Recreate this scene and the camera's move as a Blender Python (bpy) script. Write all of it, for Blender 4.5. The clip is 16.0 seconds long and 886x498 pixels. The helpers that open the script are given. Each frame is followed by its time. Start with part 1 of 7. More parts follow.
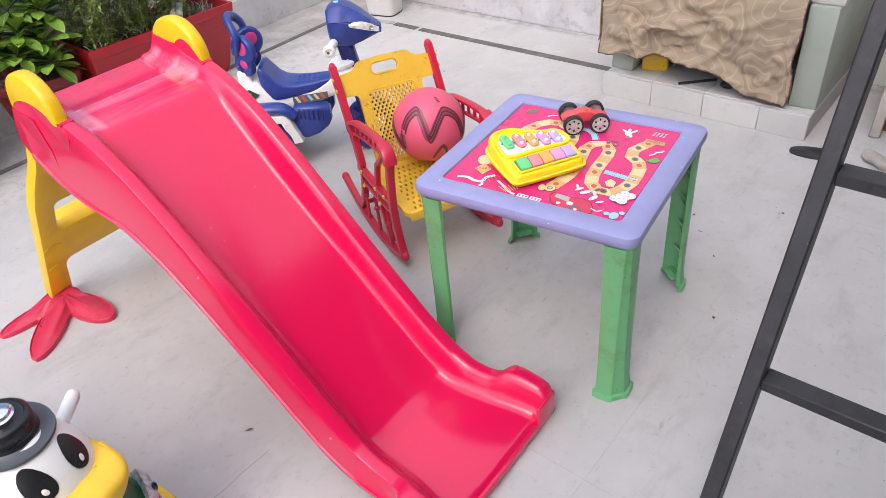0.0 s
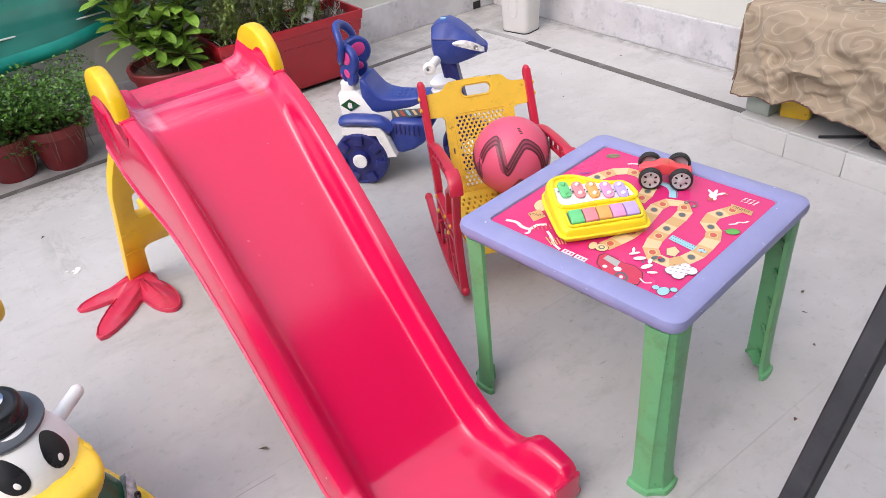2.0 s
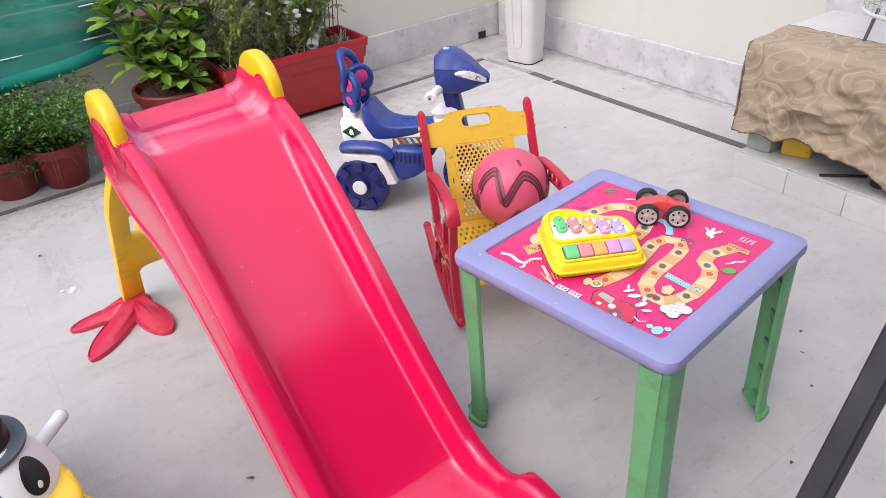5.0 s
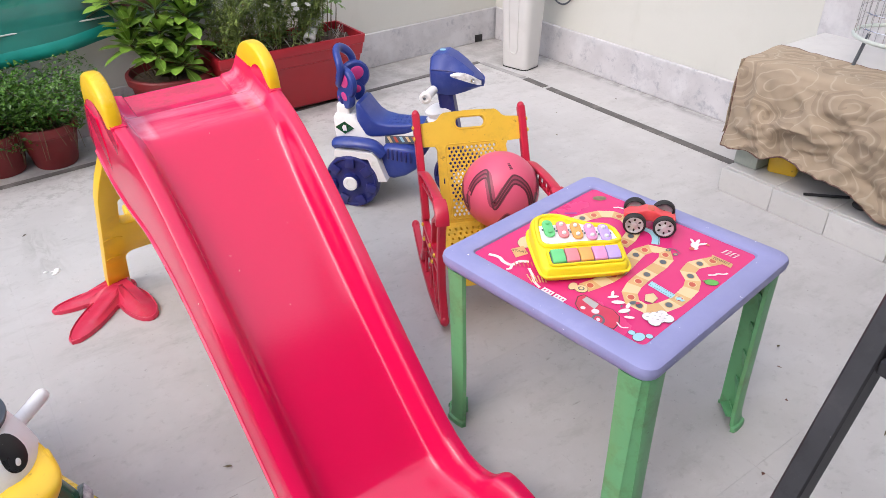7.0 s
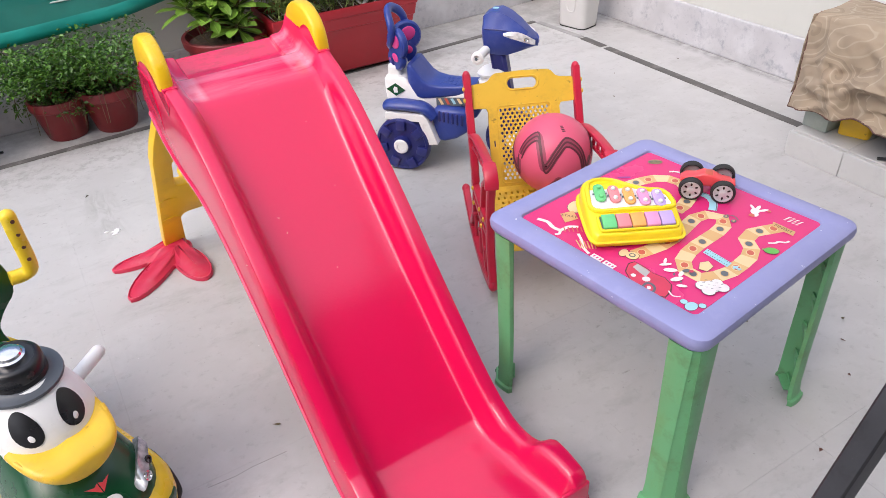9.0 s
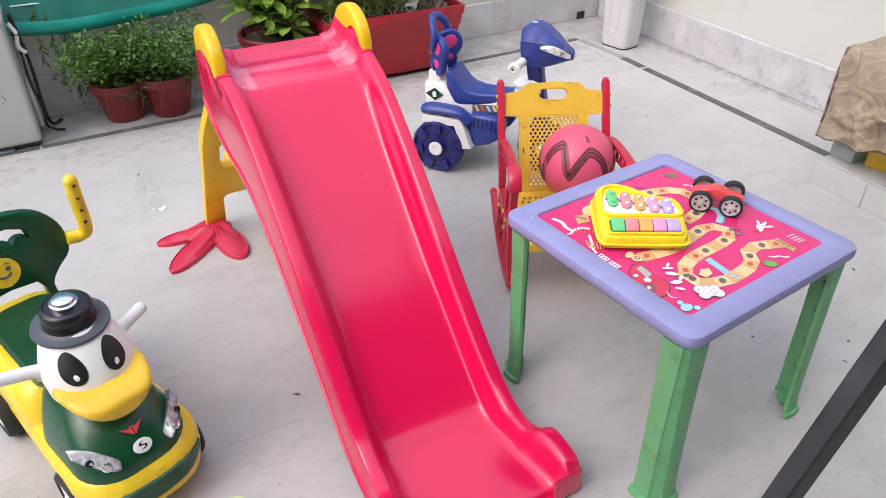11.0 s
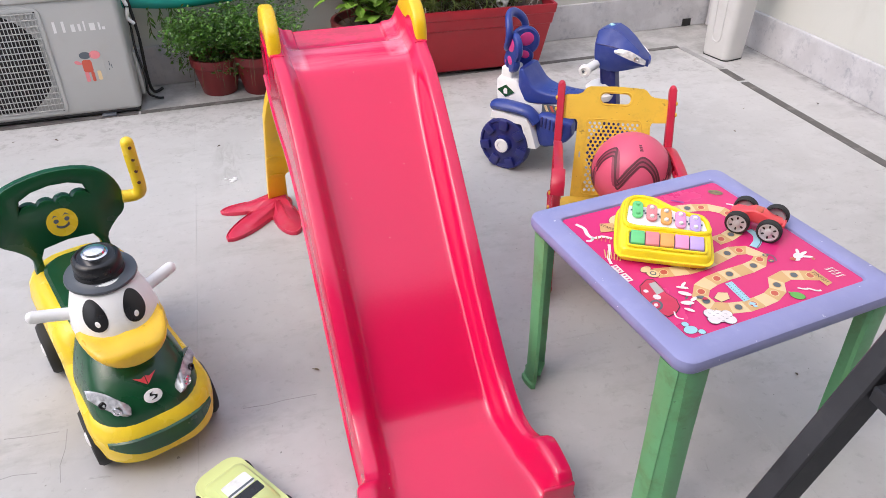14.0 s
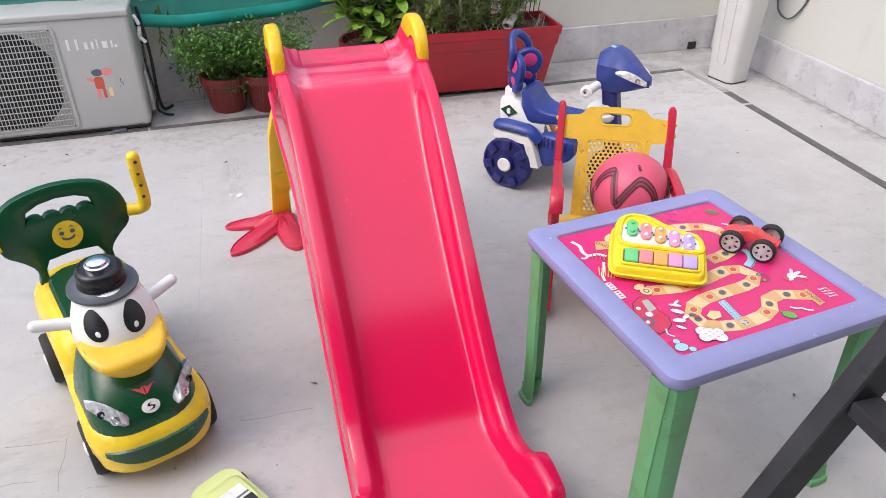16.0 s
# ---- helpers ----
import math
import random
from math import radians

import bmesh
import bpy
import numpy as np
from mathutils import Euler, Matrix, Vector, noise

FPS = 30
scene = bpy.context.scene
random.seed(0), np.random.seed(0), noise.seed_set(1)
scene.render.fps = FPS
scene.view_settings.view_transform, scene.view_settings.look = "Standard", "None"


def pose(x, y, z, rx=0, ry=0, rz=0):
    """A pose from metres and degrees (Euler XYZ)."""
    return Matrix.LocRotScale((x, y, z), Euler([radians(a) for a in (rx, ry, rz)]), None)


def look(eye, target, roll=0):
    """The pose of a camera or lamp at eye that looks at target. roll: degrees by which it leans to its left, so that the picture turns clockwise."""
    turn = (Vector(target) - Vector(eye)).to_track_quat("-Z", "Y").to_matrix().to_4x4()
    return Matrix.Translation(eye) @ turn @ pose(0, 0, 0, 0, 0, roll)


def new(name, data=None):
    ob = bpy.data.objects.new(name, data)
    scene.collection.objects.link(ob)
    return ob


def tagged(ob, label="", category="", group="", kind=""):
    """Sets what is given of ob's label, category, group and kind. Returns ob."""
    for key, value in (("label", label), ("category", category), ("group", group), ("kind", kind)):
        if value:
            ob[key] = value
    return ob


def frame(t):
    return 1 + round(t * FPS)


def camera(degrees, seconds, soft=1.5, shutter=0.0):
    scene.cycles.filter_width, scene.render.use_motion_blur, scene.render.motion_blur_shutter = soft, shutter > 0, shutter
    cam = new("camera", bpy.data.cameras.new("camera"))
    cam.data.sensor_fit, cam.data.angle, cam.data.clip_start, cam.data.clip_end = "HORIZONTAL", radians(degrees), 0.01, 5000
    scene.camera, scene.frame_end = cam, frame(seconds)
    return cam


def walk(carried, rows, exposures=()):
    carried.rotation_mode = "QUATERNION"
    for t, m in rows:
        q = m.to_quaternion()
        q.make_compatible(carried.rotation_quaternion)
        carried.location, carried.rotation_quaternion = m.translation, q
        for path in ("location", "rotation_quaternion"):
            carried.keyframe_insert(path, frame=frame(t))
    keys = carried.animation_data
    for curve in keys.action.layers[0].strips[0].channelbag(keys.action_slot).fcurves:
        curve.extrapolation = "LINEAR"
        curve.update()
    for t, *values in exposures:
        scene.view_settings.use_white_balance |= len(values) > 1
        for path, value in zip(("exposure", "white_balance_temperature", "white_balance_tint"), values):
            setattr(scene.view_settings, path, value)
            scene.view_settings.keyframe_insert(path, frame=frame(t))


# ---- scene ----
cam = camera(63.7, 16.0, soft=0.85)
PATH = [
    (0, (-1.117, -0.524, 1.325), (0.075, 0.557, 0.137), -5.4),
    (0.5, (-1.073, -0.459, 1.333), (0.175, 0.689, 0.273), -6.4),
    (1, (-0.998, -0.456, 1.317), (0.137, 0.768, 0.215), -5.5),
    (1.5, (-0.909, -0.543, 1.307), (0.096, 0.806, 0.225), -3.7),
    (2, (-0.854, -0.586, 1.299), (0.06, 0.783, 0.163), -5.6),
    (2.5, (-0.837, -0.583, 1.302), (0.102, 0.78, 0.18), -5.7),
    (3, (-0.84, -0.583, 1.305), (0.097, 0.798, 0.203), -5.4),
    (3.5, (-0.838, -0.581, 1.303), (0.085, 0.809, 0.201), -5.6),
    (4, (-0.829, -0.582, 1.305), (0.096, 0.826, 0.226), -5.4),
    (6.5, (-0.836, -0.584, 1.302), (0.13, 0.795, 0.222), -1.5),
    (7, (-0.844, -0.591, 1.306), (0.126, 0.789, 0.23), -0.6),
    (7.5, (-0.84, -0.592, 1.301), (0.107, 0.801, 0.223), -0.4),
    (8, (-0.838, -0.591, 1.296), (0.003, 0.825, 0.161), -2.2),
    (8.5, (-0.83, -0.584, 1.296), (-0.016, 0.837, 0.147), -3.0),
    (9, (-0.819, -0.585, 1.293), (-0.011, 0.834, 0.138), -3.0),
    (11.3, (-0.846, -0.728, 1.316), (-0.13, 0.774, 0.206), -0.1),
    (11.5, (-0.816, -0.745, 1.316), (-0.133, 0.788, 0.229), -0.8),
    (12, (-0.712, -0.769, 1.318), (-0.085, 0.795, 0.241), -0.3),
    (12.5, (-0.684, -0.773, 1.314), (-0.168, 0.844, 0.256), -0.7),
    (13, (-0.693, -0.766, 1.309), (-0.173, 0.82, 0.207), 0.2),
    (13.5, (-0.689, -0.778, 1.309), (-0.226, 0.8, 0.17), 0.0),
    (14, (-0.67, -0.774, 1.306), (-0.21, 0.81, 0.176), -0.0),
    (14.5, (-0.665, -0.783, 1.308), (-0.204, 0.814, 0.196), -0.1),
    (15, (-0.663, -0.792, 1.309), (-0.228, 0.82, 0.209), -0.3),
    (15.5, (-0.661, -0.796, 1.308), (-0.244, 0.824, 0.212), -0.5),
    (16, (-0.649, -0.801, 1.309), (-0.206, 0.82, 0.225), 0.2),
]
walk(cam, [(t, look(eye, target, roll)) for t, eye, target, roll in PATH],
     exposures=[(0, 0.54, 6050, 13), (16, 0.46, 6050, 13)])

# ---- light ----
world = bpy.data.worlds.new("sky")
scene.world = world
world.use_nodes = True
wn, wl = world.node_tree.nodes, world.node_tree.links
sky = wn.new("ShaderNodeTexSky")
sky.sky_type = "NISHITA"
sky.sun_disc = False
sky.sun_elevation, sky.sun_rotation = radians(50), radians(252)
sky.air_density, sky.dust_density, sky.ozone_density = 1.0, 5.0, 1.0
wn["Background"].inputs["Strength"].default_value = 0.15
wl.new(sky.outputs["Color"], wn["Background"].inputs["Color"])

sun_data = bpy.data.lights.new("sun", "SUN")
sun_data.energy, sun_data.angle, sun_data.color = 1.45, radians(118), (1.0, 0.98, 0.95)
sun = new("sun", sun_data)
sun.matrix_world = look((-0.7, 0.0, 5.0), (0.0, 1.0, 0))


# ---- materials ----
def mat(name, col, rough=0.45, metal=0.0, var=0.06, scale=6.0, bump=0.05, bscale=90.0, dirt=None, dirt_amount=0.3,
        dirt_scale=5.0, rough_var=0.08, spec=0.5, coat=0.0, trans=0.0, in_place=False, per_object=0.0, sub=0.0):
    """A paint, plastic, stone or leaf: base colour with slow mottling, fine grain in the relief, and dirt in patches."""
    m = bpy.data.materials.new(name)
    m.use_nodes = True
    n, l = m.node_tree.nodes, m.node_tree.links
    b = n["Principled BSDF"]
    tc = n.new("ShaderNodeTexCoord")
    where = n.new("ShaderNodeNewGeometry").outputs["Position"] if in_place else tc.outputs["Object"]
    n1 = n.new("ShaderNodeTexNoise")
    n1.inputs["Scale"].default_value, n1.inputs["Detail"].default_value = scale, 6
    l.new(where, n1.inputs["Vector"])
    mr = n.new("ShaderNodeMapRange")
    mr.inputs["From Min"].default_value, mr.inputs["From Max"].default_value = 0.3, 0.7
    mr.inputs["To Min"].default_value, mr.inputs["To Max"].default_value = 1 - var, 1 + var
    l.new(n1.outputs["Fac"], mr.inputs["Value"])
    hsv = n.new("ShaderNodeHueSaturation")
    hsv.inputs["Color"].default_value = (*col, 1)
    l.new(mr.outputs["Result"], hsv.inputs["Value"])
    out = hsv.outputs["Color"]
    if per_object:
        oi = n.new("ShaderNodeObjectInfo")
        mo = n.new("ShaderNodeMapRange")
        mo.inputs["To Min"].default_value, mo.inputs["To Max"].default_value = 1 - per_object, 1 + per_object
        l.new(oi.outputs["Random"], mo.inputs["Value"])
        h2 = n.new("ShaderNodeHueSaturation")
        l.new(out, h2.inputs["Color"])
        l.new(mo.outputs["Result"], h2.inputs["Value"])
        out = h2.outputs["Color"]
    if dirt:
        n2 = n.new("ShaderNodeTexNoise")
        n2.inputs["Scale"].default_value, n2.inputs["Detail"].default_value = dirt_scale, 9
        n2.inputs["Roughness"].default_value = 0.68
        l.new(where, n2.inputs["Vector"])
        dr = n.new("ShaderNodeMapRange")
        dr.inputs["From Min"].default_value, dr.inputs["From Max"].default_value = 0.52, 0.72
        dr.inputs["To Max"].default_value = dirt_amount
        l.new(n2.outputs["Fac"], dr.inputs["Value"])
        mx = n.new("ShaderNodeMix")
        mx.data_type = "RGBA"
        l.new(dr.outputs["Result"], mx.inputs["Factor"])
        l.new(out, mx.inputs["A"])
        mx.inputs["B"].default_value = (*dirt, 1)
        out = mx.outputs["Result"]
    l.new(out, b.inputs["Base Color"])
    rr = n.new("ShaderNodeMapRange")
    rr.inputs["To Min"].default_value, rr.inputs["To Max"].default_value = max(0.02, rough - rough_var), min(1, rough + rough_var)
    l.new(n1.outputs["Fac"], rr.inputs["Value"])
    l.new(rr.outputs["Result"], b.inputs["Roughness"])
    b.inputs["Metallic"].default_value = metal
    b.inputs["Specular IOR Level"].default_value = spec
    b.inputs["Coat Weight"].default_value = coat
    b.inputs["Coat Roughness"].default_value = 0.12
    if sub:
        b.inputs["Subsurface Weight"].default_value = sub
        b.inputs["Subsurface Radius"].default_value = (0.02, 0.008, 0.006)
        b.inputs["Subsurface Scale"].default_value = 0.3
    if trans:
        b.inputs["Transmission Weight"].default_value = trans
    if bump:
        n3 = n.new("ShaderNodeTexNoise")
        n3.inputs["Scale"].default_value, n3.inputs["Detail"].default_value = bscale, 4
        l.new(where, n3.inputs["Vector"])
        bp = n.new("ShaderNodeBump")
        bp.inputs["Strength"].default_value, bp.inputs["Distance"].default_value = bump, 0.004
        l.new(n3.outputs["Fac"], bp.inputs["Height"])
        l.new(bp.outputs["Normal"], b.inputs["Normal"])
    return m


def stain(m, col, scale, lo, hi, amount=1.0, detail=5.0, mask=None, rough=0.6, distort=0.0):
    """Lays patches of another colour over a material; mask = (axis, from, to, soft) keeps them to a stretch of the thing."""
    n, l = m.node_tree.nodes, m.node_tree.links
    b = n["Principled BSDF"]
    src = b.inputs["Base Color"].links[0].from_socket
    where = n["Noise Texture"].inputs["Vector"].links[0].from_socket
    mp = n.new("ShaderNodeMapping")
    mp.inputs["Scale"].default_value = scale if isinstance(scale, tuple) else (scale,) * 3
    mp.inputs["Location"].default_value = (3.7 * lo, 1.3 * hi, len(n) * 0.37)
    l.new(where, mp.inputs["Vector"])
    ns = n.new("ShaderNodeTexNoise")
    ns.inputs["Scale"].default_value, ns.inputs["Detail"].default_value, ns.inputs["Roughness"].default_value = 1.0, detail, rough
    ns.inputs["Distortion"].default_value = distort
    l.new(mp.outputs["Vector"], ns.inputs["Vector"])
    mr = n.new("ShaderNodeMapRange")
    mr.inputs["From Min"].default_value, mr.inputs["From Max"].default_value, mr.inputs["To Max"].default_value = lo, hi, amount
    l.new(ns.outputs["Fac"], mr.inputs["Value"])
    fac = mr.outputs["Result"]
    if mask:
        sp = n.new("ShaderNodeSeparateXYZ")
        l.new(where, sp.inputs["Vector"])
        for axis, a0, a1, soft in mask:
            ab = n.new("ShaderNodeMath")
            ab.operation = "SUBTRACT"
            l.new(sp.outputs[axis], ab.inputs[0])
            ab.inputs[1].default_value = (a0 + a1) / 2
            aa = n.new("ShaderNodeMath")
            aa.operation = "ABSOLUTE"
            l.new(ab.outputs[0], aa.inputs[0])
            mk = n.new("ShaderNodeMapRange")
            mk.inputs["From Min"].default_value, mk.inputs["From Max"].default_value = (a1 - a0) / 2 + soft, (a1 - a0) / 2
            l.new(aa.outputs[0], mk.inputs["Value"])
            mu = n.new("ShaderNodeMath")
            mu.operation = "MULTIPLY"
            l.new(fac, mu.inputs[0])
            l.new(mk.outputs["Result"], mu.inputs[1])
            fac = mu.outputs[0]
    mx = n.new("ShaderNodeMix")
    mx.data_type = "RGBA"
    l.new(fac, mx.inputs["Factor"])
    l.new(src, mx.inputs["A"])
    mx.inputs["B"].default_value = (*col, 1)
    l.new(mx.outputs["Result"], b.inputs["Base Color"])
    return m


M = {
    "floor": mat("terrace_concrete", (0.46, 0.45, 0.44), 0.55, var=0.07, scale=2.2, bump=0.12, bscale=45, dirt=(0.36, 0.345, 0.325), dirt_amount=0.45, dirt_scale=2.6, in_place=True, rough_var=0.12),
    "joint": mat("floor_joint", (0.40, 0.39, 0.38), 0.8),
    "strip": mat("dark_stone_strip", (0.10, 0.092, 0.086), 0.55, var=0.15, scale=14, dirt=(0.30, 0.28, 0.26), dirt_amount=0.6, dirt_scale=9),
    "cream": mat("cream_wall_paint", (0.59, 0.59, 0.54), 0.6, var=0.03, scale=2, bump=0.08, bscale=70, dirt=(0.5, 0.485, 0.43), dirt_amount=0.35, dirt_scale=2.0),
    "marble": mat("grey_marble_skirting", (0.52, 0.51, 0.52), 0.4, var=0.10, scale=7, dirt=(0.33, 0.33, 0.36), dirt_amount=0.7, dirt_scale=6, bump=0.03),
    "cap": mat("wall_capping", (0.20, 0.10, 0.07), 0.6, var=0.2),
    "red": mat("red_slide_plastic", (0.68, 0.004, 0.072), 0.13, var=0.03, scale=3, bump=0.012, bscale=30, rough_var=0.05, spec=0.5, coat=0.40),
    "yellow": mat("yellow_plastic", (0.84, 0.53, 0.006), 0.3, var=0.05, scale=8, dirt=(0.45, 0.27, 0.03), dirt_amount=0.3, dirt_scale=12),
    "lilac": mat("lilac_plastic", (0.275, 0.285, 0.515), 0.42, var=0.04, scale=10, dirt=(0.42, 0.41, 0.62), dirt_amount=0.22, dirt_scale=22),
    "green": mat("green_table_leg_plastic", (0.145, 0.41, 0.18), 0.42, var=0.06, scale=9, dirt=(0.10, 0.16, 0.06), dirt_amount=0.6, dirt_scale=14),
    "pink": mat("pink_game_sheet", (0.66, 0.026, 0.175), 0.25, var=0.03, scale=8, bump=0.01),
    "cane": mat("yellow_chair_plastic", (0.72, 0.46, 0.04), 0.4, var=0.08, scale=9, dirt=(0.35, 0.24, 0.05), dirt_amount=0.5, dirt_scale=16),
    "crimson": mat("crimson_chair_plastic", (0.49, 0.014, 0.045), 0.35, var=0.08, scale=12, dirt=(0.35, 0.05, 0.05), dirt_amount=0.4, dirt_scale=18),
    "ball": mat("pink_ball_vinyl", (0.66, 0.095, 0.175), 0.42, var=0.05, scale=6, bump=0.06, bscale=160),
    "faded_red": mat("faded_red_plastic", (0.56, 0.028, 0.075), 0.30, var=0.06, scale=12, bump=0.02, dirt=(0.55, 0.16, 0.18), dirt_amount=0.35, dirt_scale=20),
    "maroon": mat("maroon_print", (0.10, 0.02, 0.03), 0.45),
    "maroon_soft": mat("faded_maroon_print", (0.30, 0.045, 0.085), 0.45, var=0.1, scale=30),
    "blue": mat("blue_trike_plastic", (0.022, 0.045, 0.25), 0.32, var=0.08, scale=9, dirt=(0.10, 0.12, 0.33), dirt_amount=0.4, dirt_scale=14),
    "navy": mat("dark_blue_wheel_plastic", (0.016, 0.02, 0.14), 0.4, var=0.1, scale=12, dirt=(0.10, 0.09, 0.16), dirt_amount=0.4, dirt_scale=14),
    "cabinet": mat("cabinet_white_paint", (0.60, 0.59, 0.57), 0.4, var=0.04, scale=5, dirt=(0.46, 0.44, 0.40), dirt_amount=0.3, dirt_scale=8),
    "white": mat("white_plastic", (0.80, 0.795, 0.78), 0.32, var=0.04, scale=6, dirt=(0.58, 0.55, 0.51), dirt_amount=0.3, dirt_scale=10),
    "black": mat("black_plastic", (0.012, 0.012, 0.014), 0.28, var=0.1),
    "rubber": mat("black_rubber", (0.02, 0.02, 0.02), 0.7, var=0.2, bump=0.2),
    "hat_grey": mat("grey_hat_brim", (0.085, 0.095, 0.11), 0.4, var=0.1),
    "forest": mat("dark_green_plastic", (0.006, 0.066, 0.022), 0.26, var=0.12, scale=8, coat=0.1),
    "sun_yellow": mat("bright_yellow_plastic", (0.86, 0.62, 0.025), 0.27, var=0.05, scale=8, dirt=(0.5, 0.33, 0.05), dirt_amount=0.25, dirt_scale=14),
    "bill": mat("duck_bill_yellow", (0.82, 0.52, 0.03), 0.3, var=0.07, scale=10, dirt=(0.5, 0.30, 0.06), dirt_amount=0.35, dirt_scale=16),
    "chrome": mat("chrome", (0.75, 0.75, 0.77), 0.15, metal=1.0, var=0.1, scale=40),
    "lamp_glass": mat("headlight_foil", (0.82, 0.82, 0.83), 0.16, metal=0.15, var=0.30, scale=70),
    "terracotta": mat("red_pot_paint", (0.165, 0.013, 0.015), 0.5, var=0.12, scale=9, dirt=(0.12, 0.045, 0.038), dirt_amount=0.5, dirt_scale=9),
    "planter": mat("dark_red_planter", (0.34, 0.011, 0.020), 0.45, var=0.1, scale=6, dirt=(0.22, 0.03, 0.03), dirt_amount=0.4, dirt_scale=8),
    "soil": mat("soil", (0.085, 0.058, 0.040), 0.95, var=0.5, scale=40, bump=0.8, bscale=60),
    "stem": mat("plant_stem", (0.12, 0.09, 0.045), 0.8, var=0.2, scale=30),
    "leaf": mat("broad_leaf", (0.135, 0.240, 0.028), 0.36, var=0.2, scale=20, bump=0.1, bscale=40, per_object=0.55, spec=0.4),
    "leaf_small": mat("small_leaf", (0.062, 0.150, 0.013), 0.40, var=0.7, scale=26, bump=0.0),
    "leaf_fine": mat("feathery_leaf", (0.17, 0.225, 0.055), 0.5, var=0.5, scale=20, bump=0.0),
    "petal": mat("white_petals", (0.80, 0.79, 0.76), 0.6, var=0.05),
    "dry": mat("dry_leaf", (0.45, 0.22, 0.05), 0.7, var=0.2),
    "ac": mat("ac_casing_paint", (0.445, 0.450, 0.435), 0.4, var=0.03, scale=5, dirt=(0.42, 0.38, 0.33), dirt_amount=0.35, dirt_scale=7),
    "ac_dark": mat("ac_dark_inside", (0.018, 0.018, 0.018), 0.7),
    "logo": mat("pale_lettering", (0.72, 0.72, 0.71), 0.4),
    "headlight_print": mat("printed_headlight_foil", (0.50, 0.51, 0.53), 0.14, metal=0.3, var=0.42, scale=80, bump=0.0),
    "net": mat("green_shade_net", (0.008, 0.21, 0.165), 0.65, var=0.2, scale=5, bump=0.3, bscale=200),
    "hem": mat("green_net_hem", (0.01, 0.27, 0.22), 0.5, var=0.15, scale=9),
    "rail": mat("painted_rail", (0.55, 0.60, 0.56), 0.5, var=0.15),
    "iron": mat("dark_iron", (0.034, 0.034, 0.038), 0.5, metal=0.2, var=0.25, scale=14, dirt=(0.10, 0.09, 0.085), dirt_amount=0.35, dirt_scale=20),
    "cloth": None,
    "block": mat("grey_green_block_paint", (0.33, 0.37, 0.32), 0.65, var=0.08, scale=6, dirt=(0.5, 0.5, 0.46), dirt_amount=0.4, dirt_scale=8, bump=0.15, bscale=50),
    "plinth": mat("white_stone_plinth", (0.54, 0.535, 0.52), 0.5, var=0.07, scale=4, dirt=(0.42, 0.41, 0.40), dirt_amount=0.5, dirt_scale=4, per_object=0.05),
    "bucket": mat("dark_blue_bucket", (0.05, 0.065, 0.10), 0.45, var=0.1),
    "stick": mat("weathered_stick", (0.36, 0.33, 0.29), 0.7, var=0.2),
    "brown": mat("brown_wood", (0.12, 0.05, 0.035), 0.6, var=0.2),
    "strip_pale": mat("pale_stone_strip", (0.30, 0.29, 0.28), 0.6, var=0.15, scale=14, dirt=(0.42, 0.41, 0.39), dirt_amount=0.6, dirt_scale=12),
    "lime": mat("lime_toy_plastic", (0.62, 0.69, 0.28), 0.35, var=0.04),
    "toy_red": mat("toy_red_plastic", (0.78, 0.075, 0.085), 0.3, var=0.06, scale=20),
    "tyre_grey": mat("wheel_silver", (0.58, 0.58, 0.60), 0.3, metal=0.25),
    "piano": mat("piano_yellow_plastic", (0.88, 0.68, 0.012), 0.22, var=0.03, scale=12, bump=0.02),
    "cream_print": mat("cream_print", (0.75, 0.58, 0.32), 0.35, var=0.05),
    "tan_print": mat("tan_print", (0.66, 0.40, 0.17), 0.35, var=0.05),
    "dot_dark": mat("dark_print", (0.10, 0.12, 0.14), 0.35),
    "dot_red": mat("red_print", (0.55, 0.10, 0.06), 0.35),
    "sky_print": mat("light_blue_print", (0.36, 0.62, 0.72), 0.35),
    "leaf_print": mat("green_print", (0.13, 0.42, 0.08), 0.35),
    "white_print": mat("white_print", (0.78, 0.72, 0.72), 0.35, var=0.08, scale=60),
    "car_print": mat("rose_red_print", (0.58, 0.035, 0.090), 0.35, var=0.08, scale=40),
    "olive_print": mat("olive_print", (0.26, 0.20, 0.10), 0.35, var=0.3, scale=120),
    "violet_print": mat("violet_print", (0.30, 0.06, 0.28), 0.35),
    "dark_pink": mat("magenta_print", (0.62, 0.05, 0.24), 0.4),
    "key_green": mat("mint_key", (0.16, 0.60, 0.22), 0.25),
    "key_pink": mat("pink_key", (0.75, 0.25, 0.27), 0.25),
    "key_orange": mat("orange_key", (0.78, 0.38, 0.10), 0.25),
    "key_rose": mat("rose_key", (0.72, 0.30, 0.52), 0.25),
    "key_violet": mat("violet_key", (0.50, 0.36, 0.72), 0.25),
    "grass": mat("lawn", (0.06, 0.10, 0.03), 0.9, var=0.3, scale=12, bump=0.6),
    "plaster": mat("house_plaster", (0.62, 0.58, 0.50), 0.7, var=0.05),
    "soffit": mat("grey_soffit", (0.30, 0.28, 0.26), 0.8, var=0.08),
}

